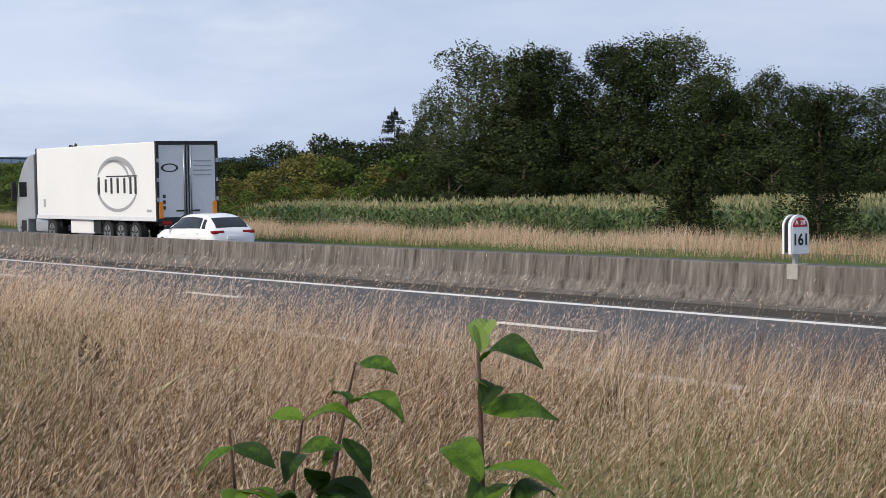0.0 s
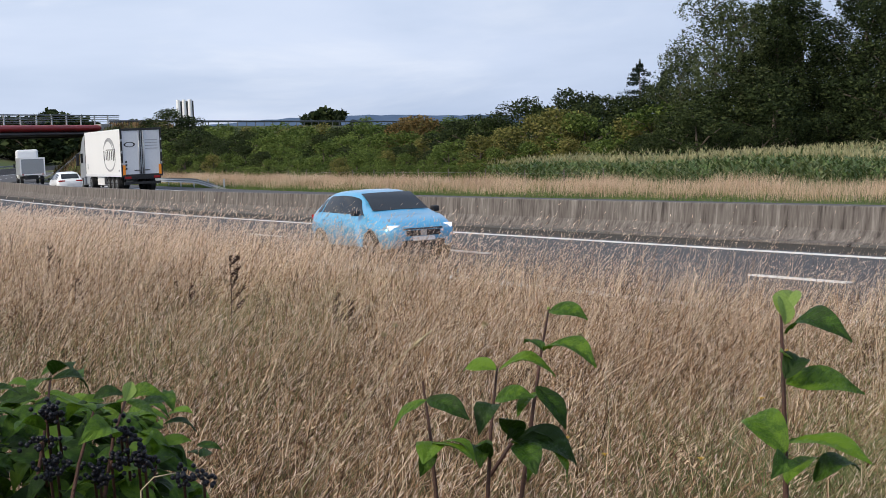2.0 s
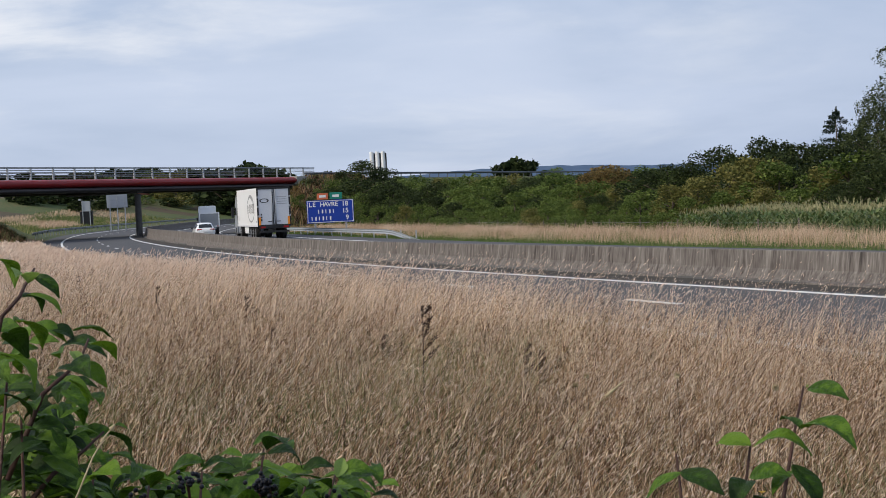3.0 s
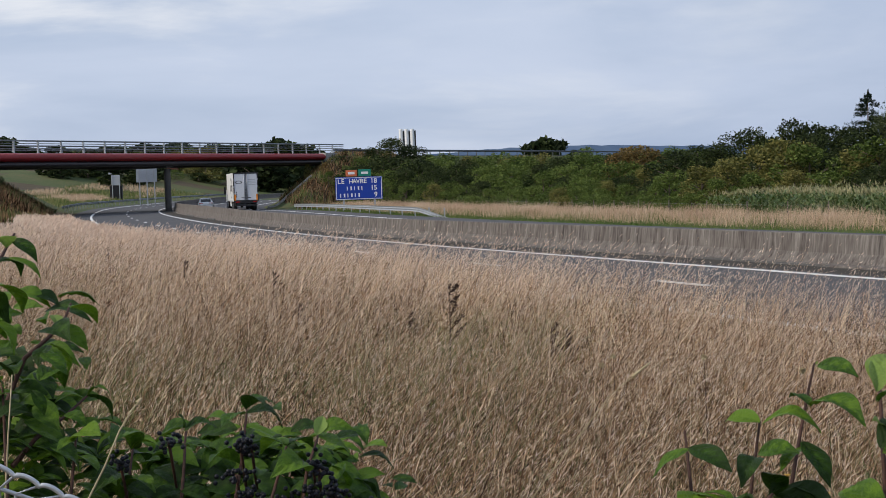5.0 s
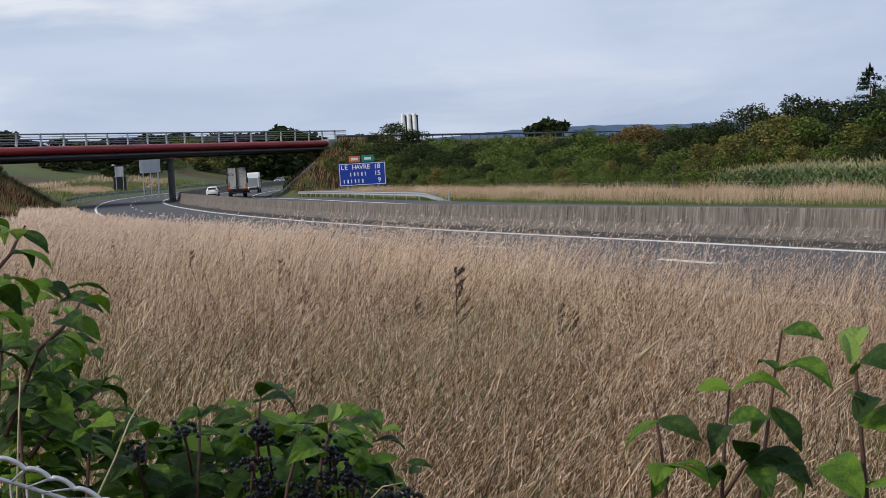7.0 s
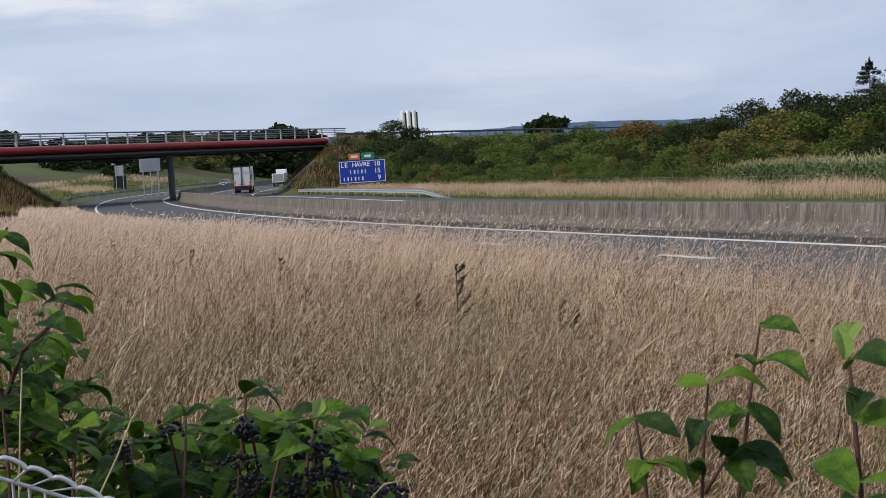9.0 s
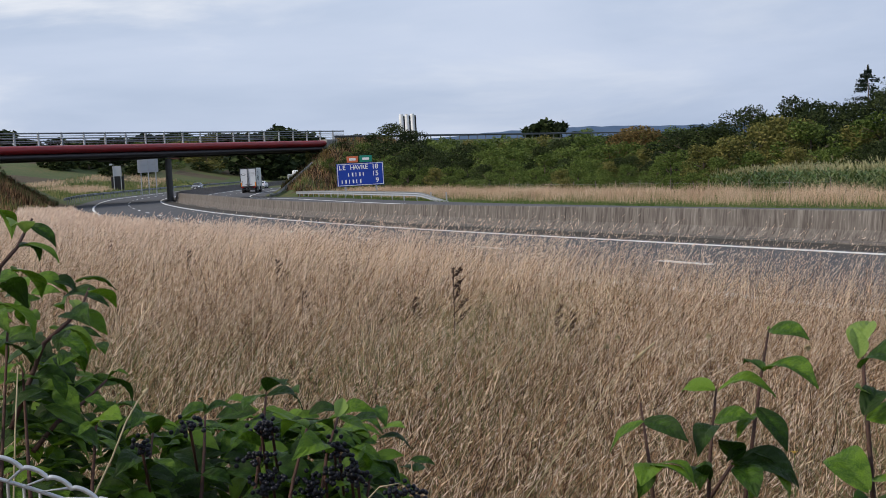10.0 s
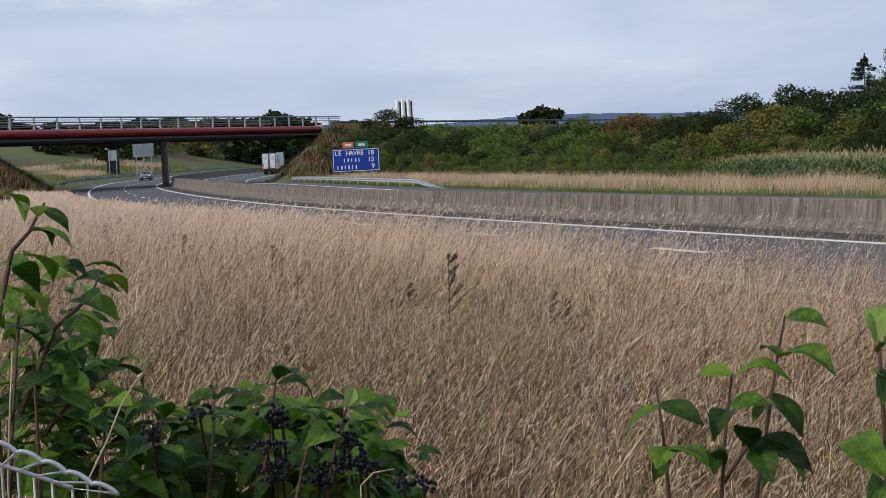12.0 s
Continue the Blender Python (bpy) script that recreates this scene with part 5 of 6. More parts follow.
def hatchback(name, label, paint, lamps_on=False):
    """A five-door hatchback 4.1 m long; x forward, y left. Its skin is swept through cross-sections."""
    root = thing(name, label, "car")
    # x, sill z, belt z, roof z, half widths at sill, waist, belt, roof
    sec = [(-2.04, 0.42, 0.74, 0.80, 0.62, 0.66, 0.62, 0.52), (-1.98, 0.30, 0.86, 0.93, 0.74, 0.80, 0.74, 0.62), (-1.80, 0.24, 0.92, 1.10, 0.80, 0.86, 0.80, 0.60),
           (-1.50, 0.22, 0.95, 1.30, 0.83, 0.89, 0.83, 0.57), (-1.05, 0.20, 0.95, 1.41, 0.84, 0.895, 0.84, 0.60), (-0.50, 0.20, 0.94, 1.445, 0.84, 0.895, 0.84, 0.61),
           (0.0, 0.20, 0.93, 1.43, 0.84, 0.895, 0.84, 0.60), (0.35, 0.20, 0.93, 1.37, 0.84, 0.895, 0.84, 0.58), (0.70, 0.20, 0.93, 1.20, 0.84, 0.895, 0.84, 0.60),
           (1.05, 0.20, 0.93, 1.00, 0.84, 0.89, 0.83, 0.66), (1.20, 0.20, 0.91, 0.945, 0.84, 0.89, 0.82, 0.68), (1.55, 0.22, 0.84, 0.885, 0.82, 0.87, 0.78, 0.62),
           (1.85, 0.25, 0.76, 0.80, 0.76, 0.81, 0.70, 0.54), (1.99, 0.30, 0.66, 0.70, 0.66, 0.70, 0.60, 0.44), (2.04, 0.40, 0.58, 0.61, 0.54, 0.58, 0.50, 0.36)]
    arr = np.array(sec)

    def at(x):
        return [float(np.interp(x, arr[:, 0], arr[:, k])) for k in range(1, 8)]

    def ring(x):
        zs, zb, zr, ws, ww, wb, wr = at(x)
        zw = zs + (zb - zs) * 0.55
        half = [(ws * 0.9, zs), (ws, zs + 0.05), (ww, zw), (ww * 0.995, zw + 0.1), (wb, zb), (wb + (wr - wb) * 0.5, zb + (zr - zb) * 0.55), (wr, zr - (zr - zb) * 0.08), (wr * 0.75, zr), (0, zr + 0.012)]
        return [(x, y, z) for y, z in half] + [(x, -y, z) for y, z in half[-2::-1]]

    xs = sorted(set(list(arr[:, 0]) + list(np.linspace(-1.9, 1.9, 20))))
    verts, faces = [], []
    for x in xs:
        verts += ring(x)
    n = len(ring(0))
    for i in range(len(xs) - 1):
        for k in range(n - 1):
            faces.append((i * n + k, i * n + k + 1, (i + 1) * n + k + 1, (i + 1) * n + k))
        faces.append((i * n + n - 1, i * n, (i + 1) * n, (i + 1) * n + n - 1))
    faces += [tuple(range(n)), tuple(range(len(xs) * n - 1, (len(xs) - 1) * n - 1, -1))]
    bm = bmesh.new()
    bm.from_mesh(as_mesh("body", verts, faces))
    bmesh.ops.recalc_face_normals(bm, faces=bm.faces[:])
    for f in bm.faces:
        f.smooth = True
    part("body", bm, paint, root)

    def flank(x, v, side, out=0.006):
        """A place on the window band: v 0 at the belt, 1 at the roof rail."""
        zs, zb, zr, ws, ww, wb, wr = at(x)
        pts = [(wb, zb), (wb + (wr - wb) * 0.5, zb + (zr - zb) * 0.55), (wr, zr - (zr - zb) * 0.08)]
        if v < 0.55:
            f = v / 0.55
            y, z = pts[0][0] + (pts[1][0] - pts[0][0]) * f, pts[0][1] + (pts[1][1] - pts[0][1]) * f
        else:
            f = (v - 0.55) / 0.45
            y, z = pts[1][0] + (pts[2][0] - pts[1][0]) * f, pts[1][1] + (pts[2][1] - pts[1][1]) * f
        return (x, side * (y + out), z + out * 0.5)

    def pane(nm, outline, side, steps=6):
        """outline: (x0 low, x1 low, x0 high, x1 high)."""
        a, b, c, d = outline
        vs, fs = [], []
        for j in range(4):
            v = 0.05 + 0.80 * j / 3
            for i in range(steps + 1):
                lo, hi = a + (c - a) * j / 3, b + (d - b) * j / 3
                vs.append(flank(lo + (hi - lo) * i / steps, v, side))
        w = steps + 1
        fs = [(j * w + i, j * w + i + 1, (j + 1) * w + i + 1, (j + 1) * w + i) for j in range(3) for i in range(steps)]
        part(nm, as_mesh(nm, vs, fs, M["glass"], True), None, root)

    for side in (1, -1):
        pane("side_window", (-0.32, 0.92, -0.30, 0.42), side)
        pane("side_window", (-1.28, -0.40, -1.18, -0.37), side)
        pane("door_pillar", (-0.397, -0.323, -0.367, -0.303), side, 2)
        pane("quarter_window", (-1.58, -1.36, -1.42, -1.26), side, 3)

    def screen(nm, x0, x1, inset):
        vs, fs = [], []
        for j in range(7):
            x = x0 + (x1 - x0) * j / 6
            zs, zb, zr, ws, ww, wb, wr = at(x)
            for i in range(9):
                y = (wr * inset) * (i / 4 - 1)
                vs.append((x, y, zr + 0.014 + 0.006 - 0.010 * abs(i / 4 - 1) ** 2))
        fs = [(j * 9 + i, j * 9 + i + 1, (j + 1) * 9 + i + 1, (j + 1) * 9 + i) for j in range(6) for i in range(8)]
        part(nm, as_mesh(nm, vs, fs, M["glass"], True), None, root)

    screen("windscreen", 1.02, 0.30, 1.02)
    screen("rear_window", -1.92, -1.50, 0.95)
    part("grille", box(1.96, 2.055, -0.40, 0.40, 0.50, 0.62, 0.015), M["trim"], root, "dark grille with a plain badge")
    part("grille_bar", box(1.93, 2.045, -0.46, 0.46, 0.635, 0.665, 0.008), M["trim"], root)
    part("badge", box(2.05, 2.066, -0.07, 0.07, 0.50, 0.63, 0.02), M["alloy"], root)
    part("front_bumper", box(1.90, 2.05, -0.50, 0.50, 0.24, 0.42, 0.03), M["trim"], root)
    part("rear_bumper", box(-2.06, -1.96, -0.62, 0.62, 0.26, 0.44, 0.03), M["trim"], root)
    part("number_plate", box(-2.075, -2.05, -0.26, 0.26, 0.62, 0.73, 0.004), M["sign_white"], root)
    part("number_plate", box(2.055, 2.07, -0.26, 0.26, 0.40, 0.49, 0.004), M["sign_white"], root)
    for s in (1, -1):
        part("headlight", box(1.66, 1.945, s * 0.40, s * 0.745, 0.635, 0.735, 0.03), M["lamp_white"] if lamps_on else M["lamp_clear"], root, "headlight")
        part("tail_light", box(-2.03, -1.86, s * 0.34, s * 0.78, 0.80, 0.91, 0.03), M["lamp_red"], root, "red tail light")
        part("door_mirror", box(0.68, 0.84, s * 0.88, s * 1.04, 0.93, 1.06, 0.035), M["trim"], root)
        part("door_handle", box(-0.30, -0.12, s * 0.875, s * 0.905, 0.78, 0.81, 0.008), paint, root)
        part("door_handle", box(-1.22, -1.04, s * 0.875, s * 0.905, 0.80, 0.83, 0.008), paint, root)
        part("sill_trim", box(-0.92, 0.92, s * 0.82, s * 0.868, 0.19, 0.27, 0.01), M["trim"], root)
        for x in (1.27, -1.30):
            part("wheel_arch", disc_cyl(0.345, s * 0.62, s * 0.888, 24, x, 0.32), M["trim"], root, "dark wheel arch")
            wheel(root, x, s * 0.80, 0.32, 0.21)
    return root


def lorry_cab(root, x0, paint, high=3.75):
    """A tractor cab whose back stands at x0; the nose points along x."""
    prof = [(0.0, 0.95), (0.0, high), (0.30, high - 0.02), (0.72, high - 0.14), (1.12, high - 0.40), (1.50, high - 0.78), (1.80, 2.70), (2.02, 2.05), (2.12, 1.45), (2.12, 0.45), (1.90, 0.35), (0.9, 0.35), (0.85, 0.95)]
    bm = bmesh.new()
    lf = [bm.verts.new((x0 + x, 1.22, z)) for x, z in prof]
    rt = [bm.verts.new((x0 + x, -1.22, z)) for x, z in prof]
    bm.faces.new(lf)
    bm.faces.new(rt[::-1])
    for k in range(len(prof)):
        bm.faces.new((lf[k], rt[k], rt[(k + 1) % len(prof)], lf[(k + 1) % len(prof)]))
    bmesh.ops.recalc_face_normals(bm, faces=bm.faces[:])
    bmesh.ops.bevel(bm, geom=bm.edges[:], offset=0.06, segments=2, profile=0.6, affect="EDGES")
    cab = part("cab", bm, paint, root, "driver's cab with a roof deflector")
    for s in (1, -1):
        part("side_window", box(x0 + 0.85, x0 + 1.72, s * 1.215, s * 1.235, 1.95, 2.62, 0.01), M["glass"], cab)
        part("mirror", box(x0 + 1.86, x0 + 2.02, s * 1.30, s * 1.52, 1.75, 2.62, 0.04), M["trim"], cab)
        part("step_panel", box(x0 + 0.95, x0 + 1.5, s * 1.20, s * 1.235, 0.42, 0.9, 0.02), M["trim"], cab)
        part("headlight", box(x0 + 2.06, x0 + 2.16, s * 0.75, s * 1.15, 0.62, 0.85, 0.03), M["lamp_clear"], cab)
    bm = bmesh.new()
    vs = [bm.verts.new(v) for v in ((x0 + 2.05, -1.05, 2.03), (x0 + 2.05, 1.05, 2.03), (x0 + 1.83, 0.98, 2.68), (x0 + 1.83, -0.98, 2.68))]
    bm.faces.new(vs)
    bmesh.ops.solidify(bm, geom=bm.faces[:], thickness=0.03)
    part("windscreen", bm, M["glass"], cab)
    part("grille", box(x0 + 2.09, x0 + 2.15, -0.7, 0.7, 0.9, 1.5, 0.02), M["trim"], cab)


def swoosh(r0, r1, a0, a1, x, z, y0, y1, taper=True, wide=1.0):
    """A flat crescent on the trailer's side."""
    bm = bmesh.new()
    n = 26
    rows = []
    for k in range(n + 1):
        f = k / n
        a = radians(a0 + (a1 - a0) * f)
        m = (r0 + r1) / 2
        hw = (r1 - r0) / 2 * (math.sin(math.pi * f) ** 0.6 if taper else 1) + 0.004
        rows.append([bm.verts.new((x + wide * (m + e * hw) * math.cos(a), y, z + (m + e * hw) * math.sin(a))) for y in (y0, y1) for e in (-1, 1)])
    for p, q in zip(rows, rows[1:]):
        for i, j in ((0, 1), (1, 3), (3, 2), (2, 0)):
            bm.faces.new((p[i], p[j], q[j], q[i]))
    bm.faces.new((rows[0][0], rows[0][1], rows[0][3], rows[0][2]))
    bm.faces.new((rows[-1][0], rows[-1][1], rows[-1][3], rows[-1][2]))
    bmesh.ops.recalc_face_normals(bm, faces=bm.faces[:])
    return bm


def articulated_lorry():
    """Rear doors at x = 0, nose at about x = 16; left side at +y."""
    root = thing("articulated_lorry", "silver tractor pulling a white box semi-trailer with a grey emblem", "lorry")
    L, W, z0, z1 = 12.0, 1.32, 1.06, 4.06
    body = part("trailer_body", box(0.10, L, -W, W, z0, z1, 0.03), M["trailer_white"], root, "white box body of the trailer")
    part("bottom_rail", box(0.1, L, -W - 0.012, W + 0.012, z0 - 0.06, z0 + 0.10, 0.01), M["trailer_door"], body)
    part("front_corner", box(L - 0.12, L + 0.03, -W - 0.01, W + 0.01, z0, z1 + 0.01, 0.02), M["trim"], body)
    # emblem on both sides: crescents and plain upright bars
    for s in (1, -1):
        y0, y1 = s * (W + 0.004), s * (W + 0.012)
        cx, cz = 3.6, 2.48
        e = part("emblem", swoosh(0.86, 1.08, 20, 178, cx + 0.1, cz, y0, y1, wide=1.9), M["logo_grey"], body, "grey round emblem with plain dark bars")
        part("crescent", swoosh(0.92, 1.04, 185, 372, cx, cz - 0.1, y0, y1, wide=1.9), M["logo_grey"], e)
        part("crescent", swoosh(0.75, 0.86, 60, 175, cx + 0.4, cz + 0.1, y0, y1, wide=1.9), M["logo_grey"], e)
        for k, (dx, hh) in enumerate(((1.02, 0.36), (0.62, 0.26), (0.30, 0.32), (-0.05, 0.30), (-0.42, 0.30), (-0.75, 0.34), (-1.02, 0.34))):
            part("bar", box(cx + dx * 1.7 * s - 0.09, cx + dx * 1.7 * s + 0.09, y0, s * (W + 0.016), cz - 0.12 - hh * 0.9, cz - 0.06 + hh * 0.9), M["logo_dark"], e)
        part("bar", box(cx - 1.9, cx + 1.0, y0, s * (W + 0.016), cz + 0.26, cz + 0.31), M["logo_dark"], e)
        part("writing", box(11.0, 11.2, y0, y1, 1.5, 1.85), M["logo_grey"], body)
        part("writing", box(0.5, 0.9, y0, y1, 1.35, 1.45), M["logo_grey"], body)
    # rear frame and doors
    part("rear_frame", join(box(0, 0.12, -W - 0.01, -W + 0.11, z0 - 0.08, z1 + 0.02, 0.012), box(0, 0.12, W - 0.11, W + 0.01, z0 - 0.08, z1 + 0.02, 0.012),
                            box(0, 0.12, -W + 0.112, W - 0.112, z1 - 0.12, z1 + 0.02, 0.012), box(0, 0.12, -W + 0.112, W - 0.112, z0 - 0.10, z0 + 0.08, 0.012)), M["trim"], root, "dark rear door frame")
    for s in (1, -1):
        door = part("rear_door", box(0.03, 0.095, s * 0.03, s * (W - 0.115), z0 + 0.085, z1 - 0.125, 0.012), M["trailer_door"], root, "light grey rear door")
        part("seam", box(0.012, 0.028, s * 0.031, s * 0.085, z0 + 0.1, z1 - 0.14), M["trim"], door, "dark rubber door seal")
        part("lock_bar", tube([(0.0, s * 0.15, z0 + 0.1), (0.0, s * 0.15, z1 - 0.15)], 0.028, 6), M["alloy"], door)
        part("lock_handle", box(0.0, 0.025, s * 0.1, s * 0.5, z0 + 0.30, z0 + 0.36), M["trim"], door)
        part("marker_board", box(-0.02, 0.0, s * (W - 0.25), s * (W - 0.08), z0 + 0.05, z0 + 0.68, 0.006), M["marker_orange"], root, "orange reflective marker board")
        for k in range(3):
            part("hinge", box(-0.012, 0.0, s * (W - 0.10), s * (W - 0.0), z0 + 0.7 + k * 0.75, z0 + 0.85 + k * 0.75), M["alloy"], door)
    part("plate_emblem", swoosh(0.25, 0.33, 0, 359, 0, 0, 0, 0.01, False), M["logo_dark"], root, at=Matrix.Translation((0.022, 0.75, 3.05)) @ Matrix.Rotation(-math.pi / 2, 4, "Z") @ Matrix.Diagonal((1.1, 1, 0.5, 1)))
    for k in range(4):
        part("writing", box(0.018, 0.028, -1.05, -0.25, 2.75 + 0.18 * k, 2.79 + 0.18 * k), M["logo_grey"], root)
    for k in range(3):
        part("writing", box(0.018, 0.028, 0.95, 1.06, 1.45 + 0.22 * k, 1.58 + 0.22 * k), M["logo_dark"], root)
    # running gear
    part("chassis", join(box(0.2, L - 0.5, -0.62, -0.42, 0.80, z0 - 0.062, 0.01), box(0.2, L - 0.5, 0.42, 0.62, 0.80, z0 - 0.062, 0.01)), M["trim"], root)
    part("rear_bumper", box(0.05, 0.20, -1.18, 1.18, 0.50, 0.66, 0.015), M["trim"], root, "dark under-run bar")
    part("lamp_bar", box(0.02, 0.14, -1.2, 1.2, 0.82, 1.06, 0.015), M["trim"], root)
    for s in (1, -1):
        part("tail_light", box(-0.01, 0.018, s * 0.72, s * 1.12, 0.87, 1.01, 0.008), M["lamp_red"], root)
        for x in (2.2, 3.5, 4.8):
            wheel(root, x, s * 1.05, 0.50, 0.36)
            part("mudguard", tube([(x + 0.60 * math.cos(a), s * 1.05, 0.5 + 0.60 * math.sin(a)) for a in np.linspace(0.3, 2.85, 8)], 0.03, 4), M["trim"], root)
        part("side_locker", box(6.2, 8.6, s * 0.75, s * 1.20, 0.42, 1.08, 0.03), M["trailer_white"], root, "white side locker under the trailer")
        part("side_guard", box(5.5, 6.3, s * 1.15, s * 1.2, 0.5, 1.0, 0.01), M["trim"], root)
        part("landing_leg", box(9.0, 9.15, s * 0.7, s * 0.85, 0.25, 1.1), M["trim"], root)
        wheel(root, 10.4, s * 1.02, 0.50, 0.55)
        part("mudguard", tube([(10.4 + 0.60 * math.cos(a), s * 1.05, 0.5 + 0.60 * math.sin(a)) for a in np.linspace(0.2, 2.95, 8)], 0.05, 4), M["trim"], root)
        wheel(root, 13.95, s * 1.05, 0.50, 0.32)
        part("fuel_tank", box(11.2, 12.6, s * 0.75, s * 1.18, 0.40, 0.98, 0.12), M["cab_silver"], root)
    part("tractor_frame", box(9.6, 12.9, -0.5, 0.5, 0.7, 1.0, 0.02), M["trim"], root)
    lorry_cab(root, 12.55, M["cab_silver"], 3.85)
    return root


def box_van():
    """A smaller lorry: white cab and a grey-doored box."""
    root = thing("box_lorry", "white lorry cab carrying a low grey box body", "lorry")
    b = part("box_body", box(0.05, 4.6, -1.15, 1.15, 0.95, 2.55, 0.04), M["box_grey"], root)
    part("rear_frame", join(box(0, 0.06, -1.16, -1.04, 0.9, 2.56), box(0, 0.06, 1.04, 1.16, 0.9, 2.56), box(0, 0.06, -1.038, 1.038, 2.42, 2.56), box(0, 0.06, -1.038, 1.038, 0.9, 1.02)), M["white_paint"], root)
    door = part("roller_door", box(0.02, 0.048, -1.03, 1.03, 1.03, 2.41), M["box_grey"], root, "grey roller door")
    for k in range(5):
        part("slat", box(0.008, 0.019, -1.0, 1.0, 1.08 + k * 0.24, 1.28 + k * 0.24), M["box_grey"], door)
    part("cab", join(box(4.66, 6.3, -1.0, 1.0, 0.5, 2.45, 0.14), box(4.66, 5.7, -1.05, 1.05, 2.3, 3.35, 0.2)), M["white_paint"], root, "white cab with a roof deflector")
    part("windscreen", box(6.22, 6.32, -0.85, 0.85, 1.5, 2.25, 0.03), M["glass"], root)
    part("under_run_bar", box(0.05, 0.15, -1.05, 1.05, 0.5, 0.62), M["trim"], root)
    part("chassis", box(0.1, 6.0, -0.5, 0.5, 0.55, 0.9), M["trim"], root)
    for s in (1, -1):
        part("side_window", box(5.4, 6.05, s * 0.985, s * 1.01, 1.55, 2.2, 0.01), M["glass"], root)
        part("mirror", box(6.0, 6.1, s * 1.1, s * 1.25, 1.6, 2.0, 0.02), M["trim"], root)
        part("tail_light", box(-0.012, 0.0, s * 0.85, s * 1.03, 0.92, 1.01), M["lamp_red"], root)
        wheel(root, 1.3, s * 0.95, 0.40, 0.30)
        wheel(root, 5.5, s * 0.95, 0.40, 0.26)
    return root


LORRY = articulated_lorry()
WHITE_CAR = hatchback("white_hatchback", "white five-door hatchback driving beside the lorry", M["car_white"])
BLUE_CAR = hatchback("blue_hatchback", "light blue hatchback with headlights lit, driving on the motorway", M["car_blue"], True)
BOX_LORRY = box_van()
DARK_CAR = hatchback("grey_hatchback", "dark grey oncoming car with headlights lit", M["car_dark"], True)
# ---------------------------------------------------------------- plants and fence by the camera
M["dogwood_leaf"] = material("dogwood_leaf", (0.020, 0.050, 0.005), 0.42, var=[(0.050, 0.118, 0.008), (0.135, 0.245, 0.018)], scale=5, grain=60, bump=0.35, per_object=0.8, spec=0.3, translucent=0.30)
M["dogwood_young"] = material("dogwood_young", (0.20, 0.31, 0.05), 0.45, var=[(0.30, 0.42, 0.10)], scale=18, grain=160, bump=0.2, per_object=0.4, translucent=0.35)
M["dogwood_stem"] = material("dogwood_stem", (0.035, 0.016, 0.011), 0.7, var=[(0.085, 0.036, 0.024)], scale=30, grain=200, bump=0.3)
M["berry"] = material("berry", (0.004, 0.004, 0.008), 0.4, var=[(0.010, 0.011, 0.018)], scale=60, grain=300, per_object=0.6, spec=0.3)
M["flower_petal"] = material("flower_petal", (0.75, 0.50, 0.02), 0.6, var=[(0.85, 0.62, 0.05)], scale=40, grain=300, translucent=0.3)
M["flower_disc"] = material("flower_disc", (0.45, 0.25, 0.02), 0.8, var=[(0.55, 0.32, 0.04)], scale=200, grain=900, bump=0.4)
M["straw_stalk"] = material("straw_stalk", (0.34, 0.27, 0.15), 0.7, var=[(0.50, 0.42, 0.26)], scale=20, grain=120)
M["fence_wire"] = material("fence_wire", (0.45, 0.46, 0.47), 0.45, 0.5, var=[(0.62, 0.63, 0.64)], scale=30, grain=200)
RIGHT_STEMS = [[(-7.8, -13.35), (-8.07, -10.33), (-8.37, -8.2)], [(-8.92, -13.37), (-9.58, -9.62), (-9.92, -7.72), (-10.25, -6.2)], [(-6.12, -13.3), (-5.97, -10.65), (-5.76, -8.57)], [(-7.99, -11.85), (-8.86, -10.64), (-9.45, -10.37)]]
RIGHT_LEAVES = [[(-8.33, -8.24), (-7.06, -8.23)], [(-8.44, -8.25), (-10.63, -8.58)], [(-10.25, -6.3), (-11.74, -6.67)], [(-10.18, -6.24), (-10.26, -6.13)], [(-10.0, -7.63), (-12.04, -8.35)], [(-9.96, -7.63), (-9.25, -7.32)], [(-8.28, -9.29), (-9.79, -9.24)], [(-9.71, -8.86), (-10.81, -10.55)], [(-8.27, -9.48), (-7.56, -10.6)], [(-9.8, -9.05), (-8.89, -9.98)], [(-8.86, -10.64), (-11.28, -11.69)], [(-8.76, -10.73), (-9.36, -12.25)], [(-8.02, -11.28), (-7.21, -10.97)], [(-5.85, -9.21), (-4.46, -10.3)], [(-5.89, -9.15), (-7.51, -10.03)], [(-5.96, -10.68), (-5.47, -11.96)], [(-6.0, -10.69), (-7.67, -11.46)], [(-8.86, -10.64), (-8.61, -9.87)], [(-9.54, -10.37), (-10.47, -10.96)], [(-9.09, -10.75), (-9.65, -12.01)], [(-10.13, -11.0), (-10.71, -12.13)], [(-7.94, -10.64), (-7.6, -11.71)], [(-6.19, -10.69), (-5.57, -11.47)], [(-6.39, -10.64), (-7.61, -11.6)], [(-9.3, -10.19), (-8.51, -10.74)]]
TALL_STEM = [[(-16.66, -12.86), (-16.69, -10.19), (-16.65, -7.3), (-16.62, -5.55)]]
